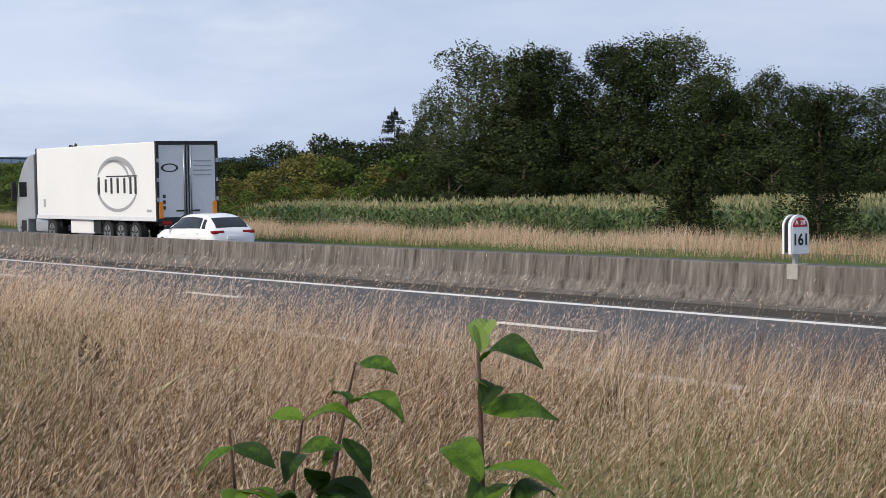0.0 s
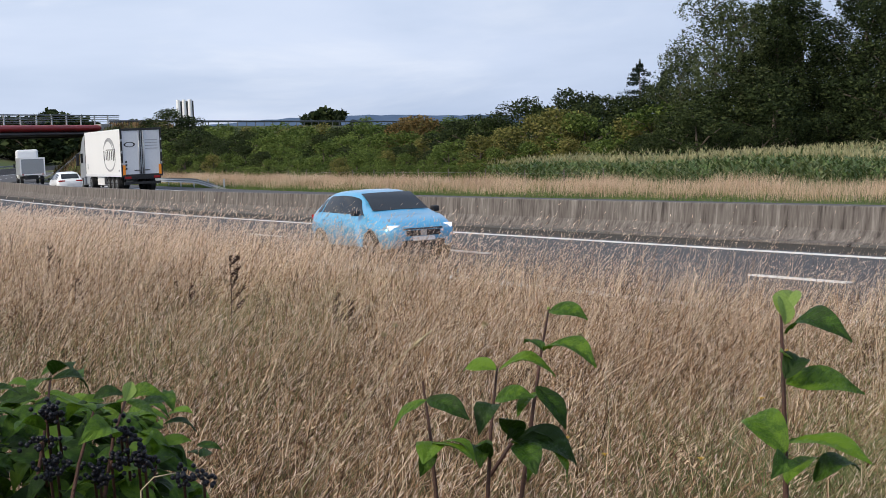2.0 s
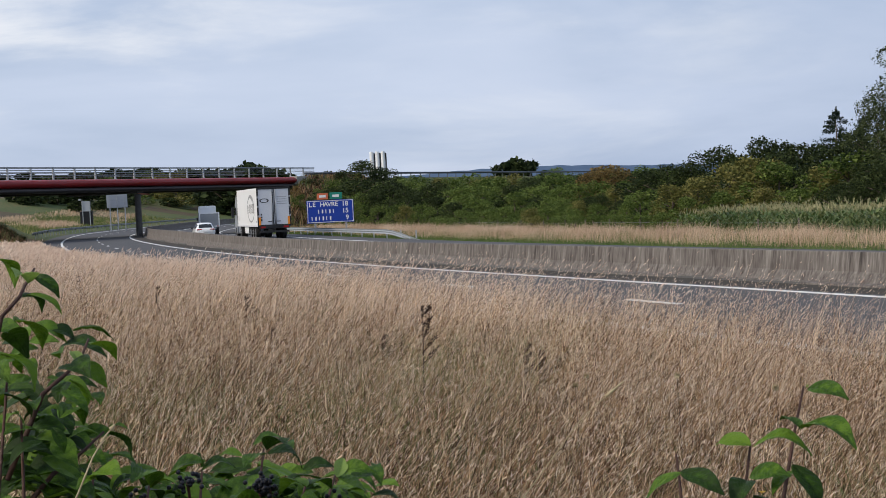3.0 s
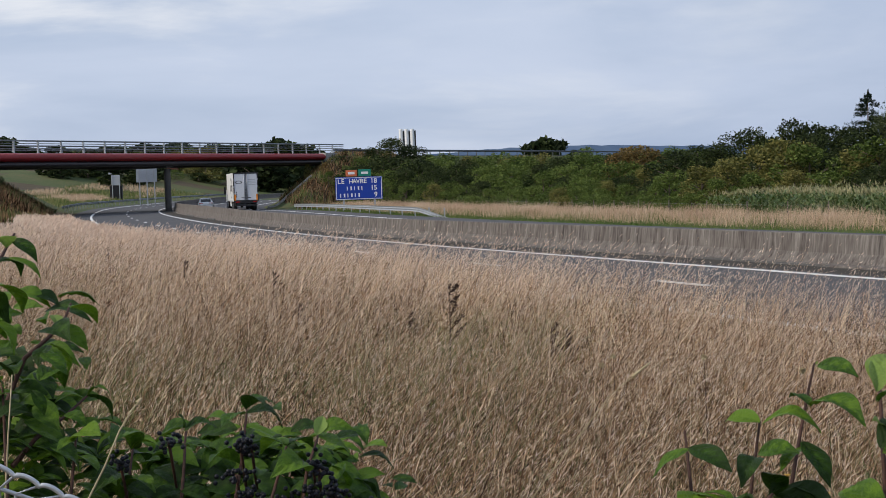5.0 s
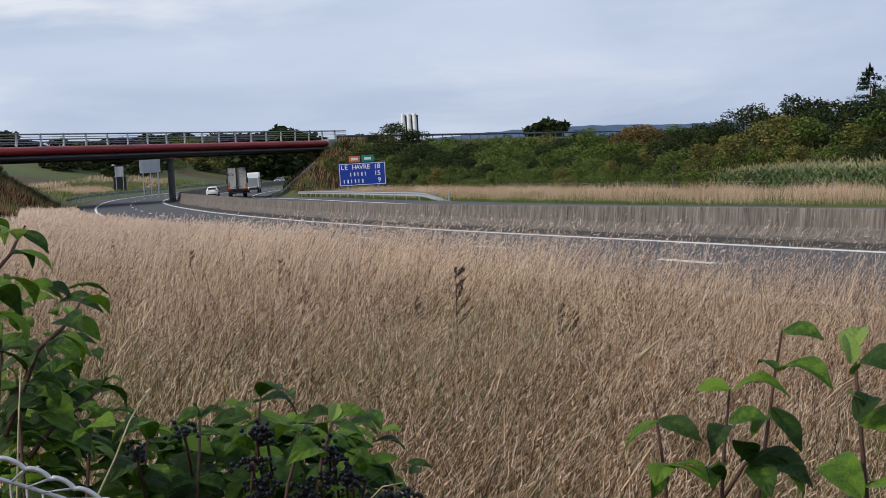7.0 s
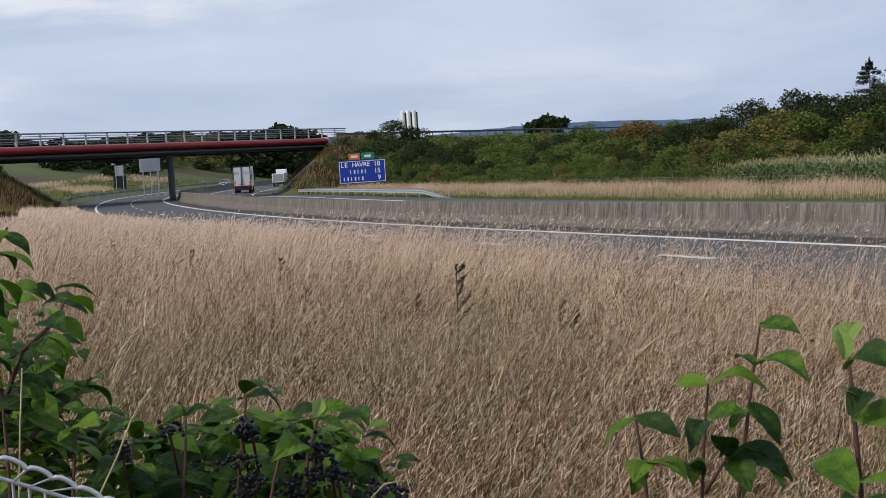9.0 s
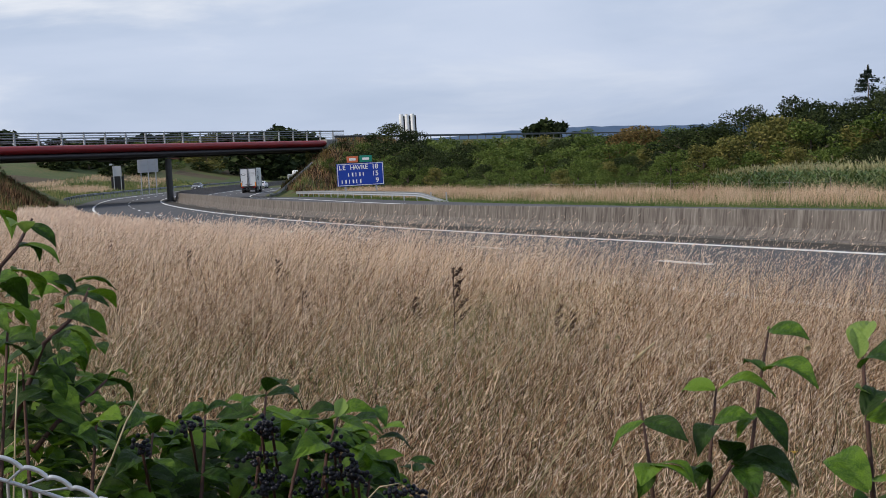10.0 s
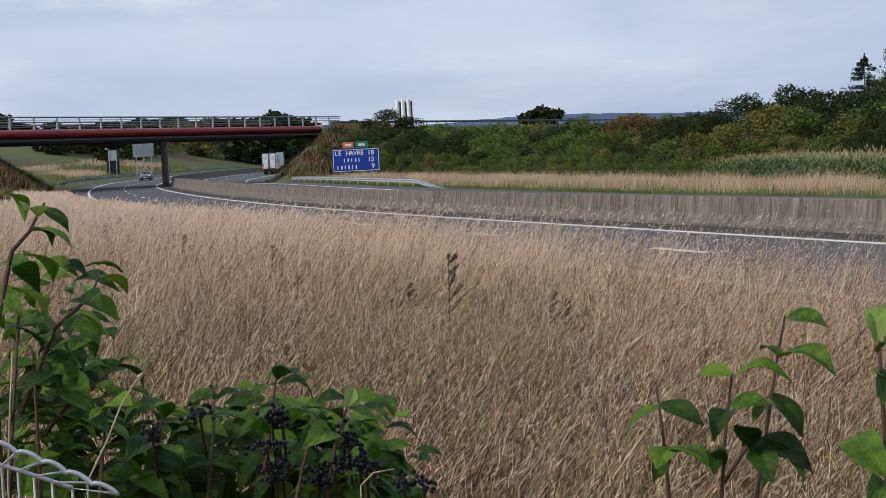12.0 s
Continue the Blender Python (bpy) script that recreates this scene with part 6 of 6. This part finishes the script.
TALL_LEAVES = [[(-16.63, -5.78), (-17.04, -4.89)], [(-16.67, -6.04), (-16.49, -5.0)], [(-16.7, -6.33), (-18.97, -6.64)], [(-16.69, -7.3), (-16.46, -6.95)], [(-16.72, -8.04), (-19.52, -8.38)], [(-16.68, -7.88), (-17.28, -7.31)], [(-16.71, -10.04), (-19.69, -10.74)], [(-16.65, -10.39), (-15.29, -9.37)], [(-16.69, -10.77), (-16.05, -11.33)], [(-17.62, -11.35), (-19.29, -10.93)], [(-16.7, -11.44), (-17.93, -10.55)]]
LEFT_STEMS = [[(16.53, -5.71), (15.77, -2.64), (15.15, -2.0), (14.88, -1.52), (14.61, -1.1)], [(15.77, -8.04), (14.51, -5.29), (13.71, -4.67), (13.18, -4.16), (12.9, -3.55)], [(15.09, -8.85), (14.27, -7.97), (13.37, -7.39), (12.51, -6.68)], [(9.83, -12.36), (9.56, -10.62), (9.4, -9.36), (9.28, -8.12)], [(8.09, -12.32), (7.47, -9.51), (7.15, -7.51)], [(5.75, -12.5), (5.18, -9.68), (4.71, -8.46)], [(11.74, -12.18), (11.38, -10.14), (11.08, -8.55)], [(13.44, -12.01), (13.19, -9.79), (12.94, -8.01)], [(15.3, -11.82), (15.28, -8.83), (15.26, -6.01)], [(16.4, -11.69), (16.1, -8.75), (15.6, -4.28)], [(4.19, -12.8), (3.97, -11.68), (3.77, -10.73)], [(6.93, -12.6), (6.41, -10.55), (5.81, -8.77)]]
LEFT_LEAVES_A = [[(14.72, -1.29), (13.92, -2.06)], [(15.0, -1.95), (13.85, -2.6)], [(15.1, -2.0), (14.47, -2.52)], [(15.39, -2.78), (14.5, -3.72)], [(15.78, -0.71), (15.33, -1.68)], [(15.62, -3.14), (14.96, -4.06)], [(15.85, -3.88), (14.83, -5.12)], [(15.87, -4.11), (15.59, -4.85)], [(14.88, -1.52), (15.31, -1.31)], [(12.91, -3.68), (12.06, -4.24)], [(13.28, -4.25), (12.42, -5.13)], [(13.63, -4.43), (12.98, -4.79)], [(13.63, -4.87), (13.11, -5.85)], [(13.72, -4.92), (14.05, -5.58)], [(13.33, -4.3), (13.49, -3.93)], [(12.51, -6.68), (11.71, -7.51)], [(12.47, -6.66), (11.78, -6.6)], [(13.28, -7.28), (12.54, -7.76)], [(13.94, -5.17), (13.12, -5.92)], [(14.04, -6.05), (13.26, -6.37)], [(14.31, -6.37), (13.94, -7.22)], [(15.5, -5.74), (15.2, -6.41)]]
LEFT_LEAVES_B = [[(9.32, -8.1), (8.2, -8.09)], [(9.35, -8.0), (9.5, -7.55)], [(9.35, -8.54), (10.36, -8.73)], [(9.31, -8.54), (8.4, -8.83)], [(7.15, -7.47), (6.54, -7.34)], [(7.12, -7.61), (5.97, -8.18)], [(7.24, -7.64), (7.96, -8.01)], [(4.71, -8.46), (3.45, -8.44)], [(4.77, -8.51), (4.52, -7.91)], [(4.7, -8.57), (3.66, -9.24)], [(5.18, -9.68), (6.37, -9.88)], [(5.81, -8.81), (6.7, -9.03)], [(5.81, -8.81), (4.94, -8.92)], [(7.46, -9.32), (8.47, -9.24)], [(11.08, -8.55), (11.77, -8.34)], [(11.08, -8.57), (10.19, -8.53)], [(11.35, -9.77), (10.41, -10.08)], [(11.35, -9.77), (12.45, -9.95)], [(9.53, -10.11), (10.57, -10.44)], [(9.53, -10.15), (8.52, -10.58)], [(12.94, -8.05), (12.13, -8.03)], [(12.94, -8.07), (13.57, -8.43)]]
LEFT_LEAVES = LEFT_LEAVES_A + LEFT_LEAVES_B
BERRIES = [(7.05, -8.7), (7.41, -8.81), (7.6, -9.7), (7.15, -10.31), (7.37, -10.73), (4.95, -9.43), (4.77, -9.71), (4.41, -10.31), (4.19, -10.63), (5.73, -11.05), (2.89, -11.14), (2.21, -11.32), (5.31, -10.5), (9.84, -8.49), (11.51, -9.06), (5.91, -10.75)]
STALKS = [[(-1.6, -11.71), (-3.28, -9.68), (-4.96, -7.63), (-6.37, -6.53)], [(13.23, -10.57), (12.5, -9.28), (11.96, -8.13), (11.5, -7.43), (11.15, -7.07)], [(15.84, -10.31), (15.63, -8.05), (15.41, -6.03)], [(3.91, -11.4), (3.45, -10.99), (2.7, -10.9)]]
WIRE_TOP = [(17.28, -8.63), (16.21, -9.04), (15.14, -9.56), (14.24, -10.02), (13.26, -10.57), (12.24, -11.1)]
WIRE_LOW = [(17.32, -9.22), (16.26, -9.65), (15.48, -9.97), (14.71, -10.3), (13.73, -10.73)]
WEED = [(0.59, -7.35), (0.44, -5.31), (0.22, -3.6)]


def polar(az, el, d):
    a, e = radians(az), radians(el)
    return Vector((-math.sin(a) * math.cos(e) * d, math.cos(a) * math.cos(e) * d, EYE_Z + math.sin(e) * d))


def leaf_mesh(name, mat, droop, fold, seed, nx=26, ny=10):
    """An ovate leaf one unit long with a sunken midrib and pleats along its curved veins."""
    rng = random.Random(seed)
    verts, faces = [], []
    for i in range(nx + 1):
        u = i / nx
        half = 0.265 * math.sin(math.pi * (0.02 + 0.96 * u ** 0.85)) ** 0.85 * (1.08 - 0.16 * u) * (1 - 0.35 * max(0, u - 0.75) / 0.25) + 0.003
        for j in range(ny + 1):
            v = j / ny * 2 - 1
            vein = 0.024 * math.sin((u * 1.1 - abs(v) * 0.30) * 34) * min(1, 2.5 * (1 - abs(v))) * (0.3 if u > 0.88 else 1) - 0.020 * max(0, 1 - abs(v) * 4)
            wave = 0.018 * math.sin(u * 9 + seed) * v * v
            verts.append((u, v * half, droop * 1.5 * u * (1 - u) + fold * abs(v) * half * 0.8 + vein + wave - 0.05 * half * v * v))
    w = ny + 1
    faces = [(i * w + j, i * w + j + 1, (i + 1) * w + j + 1, (i + 1) * w + j) for i in range(nx) for j in range(ny)]
    return as_mesh(name, verts, faces, mat, True)


LEAVES = [leaf_mesh("leaf", M["dogwood_leaf"], d, f, s) for d, f, s in ((0.45, 0.30, 1), (0.60, 0.42, 2), (0.32, 0.22, 3), (0.75, 0.35, 4))]
FILL = [leaf_mesh("leaf", M["dogwood_leaf"], d, f, s, 10, 6) for d, f, s in ((0.30, 0.30, 1), (0.45, 0.42, 2), (0.60, 0.35, 4))]
YOUNG = [leaf_mesh("leaf", M["dogwood_young"], d, f, s) for d, f, s in ((0.15, 0.7, 5), (0.30, 0.55, 6))]


def leaf_at(base, tip, rng, parent, meshes, origin):
    """Hangs one leaf between two places."""
    base, tip = base - origin, tip - origin
    x = tip - base
    size = x.length
    x.normalize()
    up = Vector((rng.uniform(-0.4, 0.4), -0.30 + rng.uniform(-0.4, 0.4), 0.85))
    z = (up - x * up.dot(x)).normalized()
    y = z.cross(x)
    k = rng.choice(meshes)
    m = Matrix.Translation(base) @ Matrix((x, y, z)).transposed().to_4x4() @ Matrix.Diagonal((size * 1.03, size * 0.95, size * 0.95, 1))
    part("leaf", k, None, parent, at=m)


def dogwood(name, label, stems, leaves, dist, seed, young=(), berries=(), fill=0, shrink=1.0):
    rng = random.Random(seed)
    foot = polar(stems[0][0][0], -20, dist)
    foot.z = lift(foot.x, foot.y)
    root = thing(name, label, "shrub", Matrix.Translation(foot))
    made = []
    for k, st in enumerate(stems):
        d0 = dist + rng.uniform(-0.05, 0.10)
        pts = [polar(a, e, d0 + 0.02 * i) for i, (a, e) in enumerate(st)]
        low = Vector((foot.x + (pts[0].x - foot.x) * 0.5, foot.y + (pts[0].y - foot.y) * 0.5, foot.z - 0.05)) if k < 1 or st[0][1] < -12 else None
        line = ([low] if low else []) + pts
        ob = part("stem", tube([p - foot for p in line], 0.0030 if len(line) > 3 else 0.0025, 7, 0.0012), M["dogwood_stem"], root, "reddish brown woody stem")
        made.append((ob, pts, d0))

    def nearest(p):
        return min(made, key=lambda mm: min((q - p).length for q in mm[1]))

    for i, (b, t) in enumerate(leaves):
        guess = polar(b[0], b[1], dist)
        ob, pts, d0 = nearest(guess)
        base = polar(b[0], b[1], d0 + rng.uniform(-0.015, 0.015))
        tip = base.lerp(polar(t[0], t[1], d0 + rng.uniform(-0.06, 0.045)), shrink)
        leaf_at(base, tip, rng, ob, YOUNG if i in young else LEAVES, foot)
    # the crowded leaves lower down, in pairs round each stem
    for k in range(fill):
        ob, pts, d0 = rng.choices(made, [0.35 if mm[1][0].z > EYE_Z - 0.32 else 1.0 for mm in made])[0]
        tall = pts[0].z > EYE_Z - 0.32
        i = 0 if tall else rng.randrange(len(pts) - 1)
        p = pts[i].lerp(pts[i + 1], rng.uniform(0.0, 1.0 if tall else 0.85))
        side = 0.028 if tall else 0.045
        p = p + Vector((rng.uniform(-side, side), rng.uniform(0.0, 0.24), rng.uniform(-0.05, 0.0)))
        a = rng.uniform(0, 6.28)
        size = rng.uniform(0.03, 0.052)
        leaf_at(p, p + Vector((math.cos(a) * size, math.sin(a) * size * 0.7, rng.uniform(-0.75, 0.1) * size)), rng, ob, FILL, foot)
    bm = bmesh.new()
    bmesh.ops.create_icosphere(bm, subdivisions=2, radius=0.0025)
    for f in bm.faces:
        f.smooth = True
    ball = bpy.data.meshes.new("berry")
    bm.to_mesh(ball)
    bm.free()
    ball.materials.append(M["berry"])
    for az, el in berries:
        c = polar(az, el, dist - 0.015) - foot
        stalk = part("berry_truss", tube([c + Vector((0, 0.03, -0.05)), c + Vector((0, 0.01, -0.015)), c], 0.0016, 5), M["dogwood_stem"], root, "cluster of blue-black dogwood berries")
        for k in range(24):
            q = c + Vector((rng.gauss(0, 0.0078), rng.gauss(0, 0.007), rng.gauss(0, 0.0048)))
            part("berry", ball, None, stalk, at=Matrix.Translation(q))
    return root, foot


RIGHT_SHRUB, RIGHT_FOOT = dogwood("dogwood_shrub", "green dogwood shoots with drooping veined leaves", RIGHT_STEMS, RIGHT_LEAVES, 1.75, 71, young=(3,), shrink=0.86)
TALL_SHOOT, TALL_FOOT = dogwood("dogwood_shoot", "tall single dogwood shoot with a pale young tip", TALL_STEM, TALL_LEAVES, 1.35, 72, young=(0, 1, 3), shrink=0.92)
LEFT_SHRUB, LEFT_FOOT = dogwood("dogwood_shrub", "dense dogwood bush with clusters of dark berries", LEFT_STEMS, LEFT_LEAVES, 1.70, 73, young=(8, 14, 30), berries=BERRIES, fill=880, shrink=1.0)


def build_stalks():
    for k, st in enumerate(STALKS):
        d = (2.3, 1.52, 1.5, 1.6)[k]
        pts = [polar(a, e, d) for a, e in st]
        foot = Vector((pts[0].x, pts[0].y, lift(pts[0].x, pts[0].y)))
        root = thing("grass_stalk", "long pale dry grass stalk leaning over the bushes", "grass", Matrix.Translation(foot), group="single dry stalks")
        part("culm", tube([Vector((0, 0, -0.05))] + [p - foot for p in pts], 0.0011, 6, 0.0006), M["straw_stalk"], root)
        if k < 2:
            a, b = pts[-2] - foot, pts[-1] - foot
            part("seed_head", tube([a.lerp(b, f) for f in (0.55, 0.7, 0.85, 1.0)], 0.0028, 6, 0.001), M["straw_stalk"], root)


def build_wire_fence():
    foot = polar(WIRE_TOP[0][0], -20, 1.4)
    foot.z = lift(foot.x, foot.y)
    root = thing("wire_fence", "low fence of twisted galvanised wire under the bush", "fence", Matrix.Translation(foot))
    top = [polar(a, e, 1.4) - foot for a, e in WIRE_TOP]
    low = [polar(a, e, 1.42) - foot for a, e in WIRE_LOW]

    def along(line, f):
        i = min(int(f * (len(line) - 1)), len(line) - 2)
        return line[i].lerp(line[i + 1], f * (len(line) - 1) - i)

    n = 60
    wavy = [along(top, k / n) + Vector((0, 0, 0.0035 * abs(math.sin(k * math.pi / 10)) ** 0.6)) for k in range(n + 1)]
    part("top_wire", tube(wavy, 0.0021, 8), M["fence_wire"], root, "pale scalloped top wire")
    part("line_wire", tube([along(low, k / 20) for k in range(21)], 0.0018, 8), M["fence_wire"], root)
    for k in range(0, 7):
        a, b = along(top, k / 6), along(low, k / 6)
        d = (b - a)
        part("stay_wire", tube([a + Vector((0, 0.004, 0)), b, b + Vector((0.0, 0.0, -0.9))], 0.0015, 6), M["fence_wire"], root)


def build_weeds():
    """Dark dock stalks and small yellow flowers standing in the meadow."""
    rng = random.Random(81)
    for az, d, h in ((WEED[0][0], 12.0, 0.95), (-2.9, 14.0, 0.85), (-3.4, 14.2, 0.8), (5.8, 17.0, 0.8), (9.6, 24.0, 1.0), (-21.0, 13.0, 0.7), (12.2, 30.0, 1.0), (6.6, 21.0, 1.0), (2.0, 16.0, 0.8)):
        p = bearing(az, d)
        top_z = EYE_Z + d * math.tan(radians(WEED[2][1])) if d == 12.0 else p.z + h
        hh = top_z - p.z
        root = thing("dock_weed", "dark brown dried dock stalk with seed clusters", "weed", Matrix.Translation(p), group="dried dock stalks")
        stem = part("stem", tube([(0, 0, -0.05), (0.01, 0, hh * 0.5), (0.03, 0, hh)], 0.006, 6, 0.003), M["weed_brown"], root)
        r = np.random.default_rng(int(d * 10))
        for k in range(5):
            f = 0.66 + 0.07 * k
            reach = rng.uniform(0.07, 0.13) * (1.15 - f) * 2.3
            a = Vector((0.03 * f, 0, hh * f))
            b = a + Vector((reach * (1 if k != 2 else 0.5), rng.uniform(-0.04, 0.04), reach * 1.1))
            part("branch", tube([a, a.lerp(b, 0.55) + Vector((0.012, 0, -0.008)), b], 0.003, 5, 0.0015), M["weed_brown"], stem)
            g = r.uniform(0.3, 1.0, (46, 1))
            c = np.array(a) * (1 - g) + np.array(b) * g + r.normal(0, 0.006, (46, 3))
            tagged(part("seed_cluster", quads_mesh("seed_cluster", leaf_cards(r, c, 0.012), 4, M["weed_brown"]), None, stem), kind="stuff")
        g = r.uniform(0.72, 1.0, (70, 1))
        c = np.array([0.03, 0, hh]) * g + r.normal(0, 0.008, (70, 3))
        tagged(part("seed_cluster", quads_mesh("seed_cluster", leaf_cards(r, c, 0.013), 4, M["weed_brown"]), None, stem), kind="stuff")


def build_meadow_flowers():
    """Small yellow flowers and pale dried heads on thin stems in the near meadow."""
    rng = random.Random(91)
    for az, el, d in ((-17.6, -9.2, 5.0), (-18.5, -7.6, 5.4), (-17.7, -9.9, 4.9), (-15.5, -11.2, 4.7), (-12.2, -11.0, 4.8), (-10.9, -10.4, 5.1)):
        tip = polar(az, el, d)
        foot = Vector((tip.x - 0.03, tip.y + 0.02, lift(tip.x, tip.y)))
        root = thing("yellow_flower", "small yellow daisy-like flower on a thin green stem", "flower", Matrix.Translation(foot), group="yellow meadow flowers")
        top = tip - foot
        part("stem", tube([(0, 0, -0.03), top * 0.55 + Vector((0.01, 0, 0)), top], 0.0016, 5, 0.001), M["green_blade"], root)
        bm = bmesh.new()
        bmesh.ops.create_uvsphere(bm, u_segments=8, v_segments=5, radius=1, matrix=Matrix.Translation(top) @ Matrix.Diagonal((0.004, 0.004, 0.003, 1)))
        part("disc", bm, M["flower_disc"], root)
        for k in range(9):
            a = 2 * math.pi * k / 9 + rng.uniform(-0.1, 0.1)
            out, side = Vector((math.cos(a), math.sin(a), 0.25)), Vector((-math.sin(a), math.cos(a), 0))
            bm = bmesh.new()
            bm.faces.new([bm.verts.new(top + v) for v in (out * 0.003, out * 0.008 + side * 0.0022, out * 0.0125, out * 0.008 - side * 0.0022)])
            bmesh.ops.solidify(bm, geom=bm.faces[:], thickness=0.0004)
            part("petal", bm, M["flower_petal"], root)
    r = np.random.default_rng(92)
    for az, el, d in ((-4.7, -6.6, 8.6), (-5.1, -6.3, 8.8), (-1.7, -6.4, 9.0), (1.5, -7.9, 8.0), (3.4, -6.9, 8.4), (-8.2, -6.4, 8.2), (-11.5, -6.9, 7.8)):
        tip = polar(az, el, d)
        foot = Vector((tip.x, tip.y + 0.03, lift(tip.x, tip.y)))
        root = thing("dried_seed_head", "pale fluffy dried flower head on a brown stem", "weed", Matrix.Translation(foot), group="pale dried heads")
        top = tip - foot
        part("stem", tube([(0, 0, -0.03), top * 0.5 + Vector((0.012, 0, 0)), top], 0.002, 5, 0.0012), M["weed_brown"], root)
        v = unit(r.normal(size=(60, 3)))
        w = unit(np.cross(v, r.normal(size=(60, 3)))) * 0.003
        c = np.array(top)
        tagged(part("fluff", quads_mesh("fluff", np.stack([c + v * 0.002 - w, c + v * 0.002 + w, c + v * 0.016 + w, c + v * 0.016 - w], 1), 4, M["straw_stalk"]), None, root), kind="stuff")


build_stalks()
build_wire_fence()
build_weeds()
build_meadow_flowers()
# ---------------------------------------------------------------- what moves
def drive(ob, speed_rows, off, back=False, z=0.0, steer=((0, 0.0), (12, 0.0))):
    """Keys a vehicle along its lane: rows of seconds and metres along the barrier, and of seconds and degrees of steering."""
    ts = np.arange(0, 12.01, 0.5)
    ss = np.interp(ts, [r[0] for r in speed_rows], [r[1] for r in speed_rows])
    turn = np.interp(ts, [r[0] for r in steer], [r[1] for r in steer])
    walk(ob, [(float(t), road_pose(float(s), off, back, z) @ Matrix.Rotation(radians(float(a)), 4, "Z")) for t, s, a in zip(ts, ss, turn)])


def flying_insect():
    """A small dark winged insect, nose along x."""
    root = thing("flying_insect", "small dark brown insect with clear wings in flight", "insect")
    bm = bmesh.new()
    bmesh.ops.create_uvsphere(bm, u_segments=12, v_segments=8, radius=1, matrix=Matrix.Diagonal((0.0062, 0.0019, 0.0019, 1)))
    part("abdomen", bm, M["weed_brown"], root)
    bm = bmesh.new()
    bmesh.ops.create_uvsphere(bm, u_segments=10, v_segments=8, radius=1, matrix=Matrix.Translation((0.006, 0, 0.0004)) @ Matrix.Diagonal((0.0028, 0.0022, 0.0022, 1)))
    part("thorax", bm, M["black"], root, "black head and thorax")
    for side in (1, -1):
        bm = bmesh.new()
        vs = [bm.verts.new((0.004 + 0.0035 * math.cos(a) - 0.002 * math.sin(a), side * (0.001 + 0.0055 * (1 - math.cos(a))), 0.002 + 0.0004 * math.sin(a))) for a in np.linspace(0, 2 * math.pi, 12, endpoint=False)]
        bm.faces.new(vs)
        bmesh.ops.solidify(bm, geom=bm.faces[:], thickness=0.0002)
        part("wing", bm, M["straw_stalk"], root, "pale membranous wing")
    return root


INSECT = flying_insect()
RIGHT_SWAY = [(0, 0.053, 0.002), (0.5, 0.032, 0.007), (1, 0.077, 0.003), (1.5, 0.039, 0.003), (2, 0.005, 0.008), (2.5, 0.055, -0.017), (5.5, 0.031, -0.007), (6.5, -0.004, 0.004), (7, 0.009, -0.002), (9, -0.01, -0.001), (9.5, 0.006, -0.002), (10, -0.0, 0.0), (11, 0.011, 0.004), (12, 0.018, 0.002)]
LEFT_SWAY = [(1, 0.024, 0.009), (1.5, 0.008, 0.004), (2, 0.011, 0.008), (2.5, 0.026, -0.017), (5.5, -0.019, -0.004), (6.5, -0.026, 0.0), (7, -0.007, -0.006), (9, -0.02, -0.007), (9.5, -0.015, 0.001), (10, -0.0, 0.0), (11, 0.004, 0.002), (12, 0.012, -0.001)]
TALL_SWAY = [(0, -0.0, 0.0), (0.5, 0.084, -0.006), (1, 0.065, 0.002), (1.5, 0.052, -0.005), (2, 0.037, -0.016), (5.5, -0.066, -0.033), (6.5, -0.078, -0.03), (7, -0.077, -0.03), (9, -0.082, -0.03), (10, -0.07, -0.025), (12, -0.055, -0.023)]


def sway(ob, foot, rows, arm):
    """Keys a shrub that the wind leans about its foot: rows of seconds, sideways and upward shift of its crown."""
    poses = [(t, Matrix.Translation(foot + Vector((0, 0, dz))) @ Matrix.Rotation(math.asin(max(-0.3, min(0.3, dx / arm))), 4, "Y")) for t, dx, dz in rows]
    if rows[0][0] > 0:
        poses.insert(0, (0.0, poses[0][1]))
    walk(ob, poses)


def motions():
    drive(LORRY, [(0, 37.1), (1, 59.9), (2, 83.0), (3.5, 119.7), (5.5, 167.0), (6.5, 189.0), (7, 199.0), (8, 213.0), (9, 228.0), (10, 250.0), (11, 270.5), (12, 292.0)], 7.2, steer=((0, 0.0), (12, 0.0)))
    drive(WHITE_CAR, [(0, 28.6), (1, 58.9), (2, 89.5), (3, 125.4), (3.5, 143.8), (5.5, 180.0), (7, 216.0), (9, 272.0), (10.5, 319.0), (12, 358.0)], 3.4)
    drive(BLUE_CAR, [(0, 69.0), (1.5, 27.0), (2.0, 12.4), (2.5, -3.0), (4.0, -46.0), (4.5, -60.0), (12, -75.0)], -7.1, True)
    drive(BOX_LORRY, [(0, 80.0), (2, 138.4), (3, 170.6), (3.5, 184.0), (5, 211.0), (7, 252.0), (9, 295.8), (12, 362.0)], 7.2)
    drive(DARK_CAR, [(0, 530.0), (7, 364.6), (9, 317.0), (10, 291.8), (11, 265.5), (12, 238.5)], -7.2, True)
    # the insect crosses the sky once, in a straight line
    way = Vector((-0.250, -0.020, -0.102))
    turn = way.to_track_quat("X", "Z").to_matrix().to_4x4()
    walk(INSECT, [(t, Matrix.Translation(Vector((-0.330, 2.972, 2.707)) + way * (10 * (t - 3.5))) @ turn) for t in (0.0, 3.2, 3.3, 3.4, 3.5, 3.6, 3.7, 3.8, 12.0)])
    sway(RIGHT_SHRUB, RIGHT_FOOT, RIGHT_SWAY, 1.15)
    sway(LEFT_SHRUB, LEFT_FOOT, LEFT_SWAY, 1.10)
    sway(TALL_SHOOT, TALL_FOOT, TALL_SWAY, 1.35)


motions()
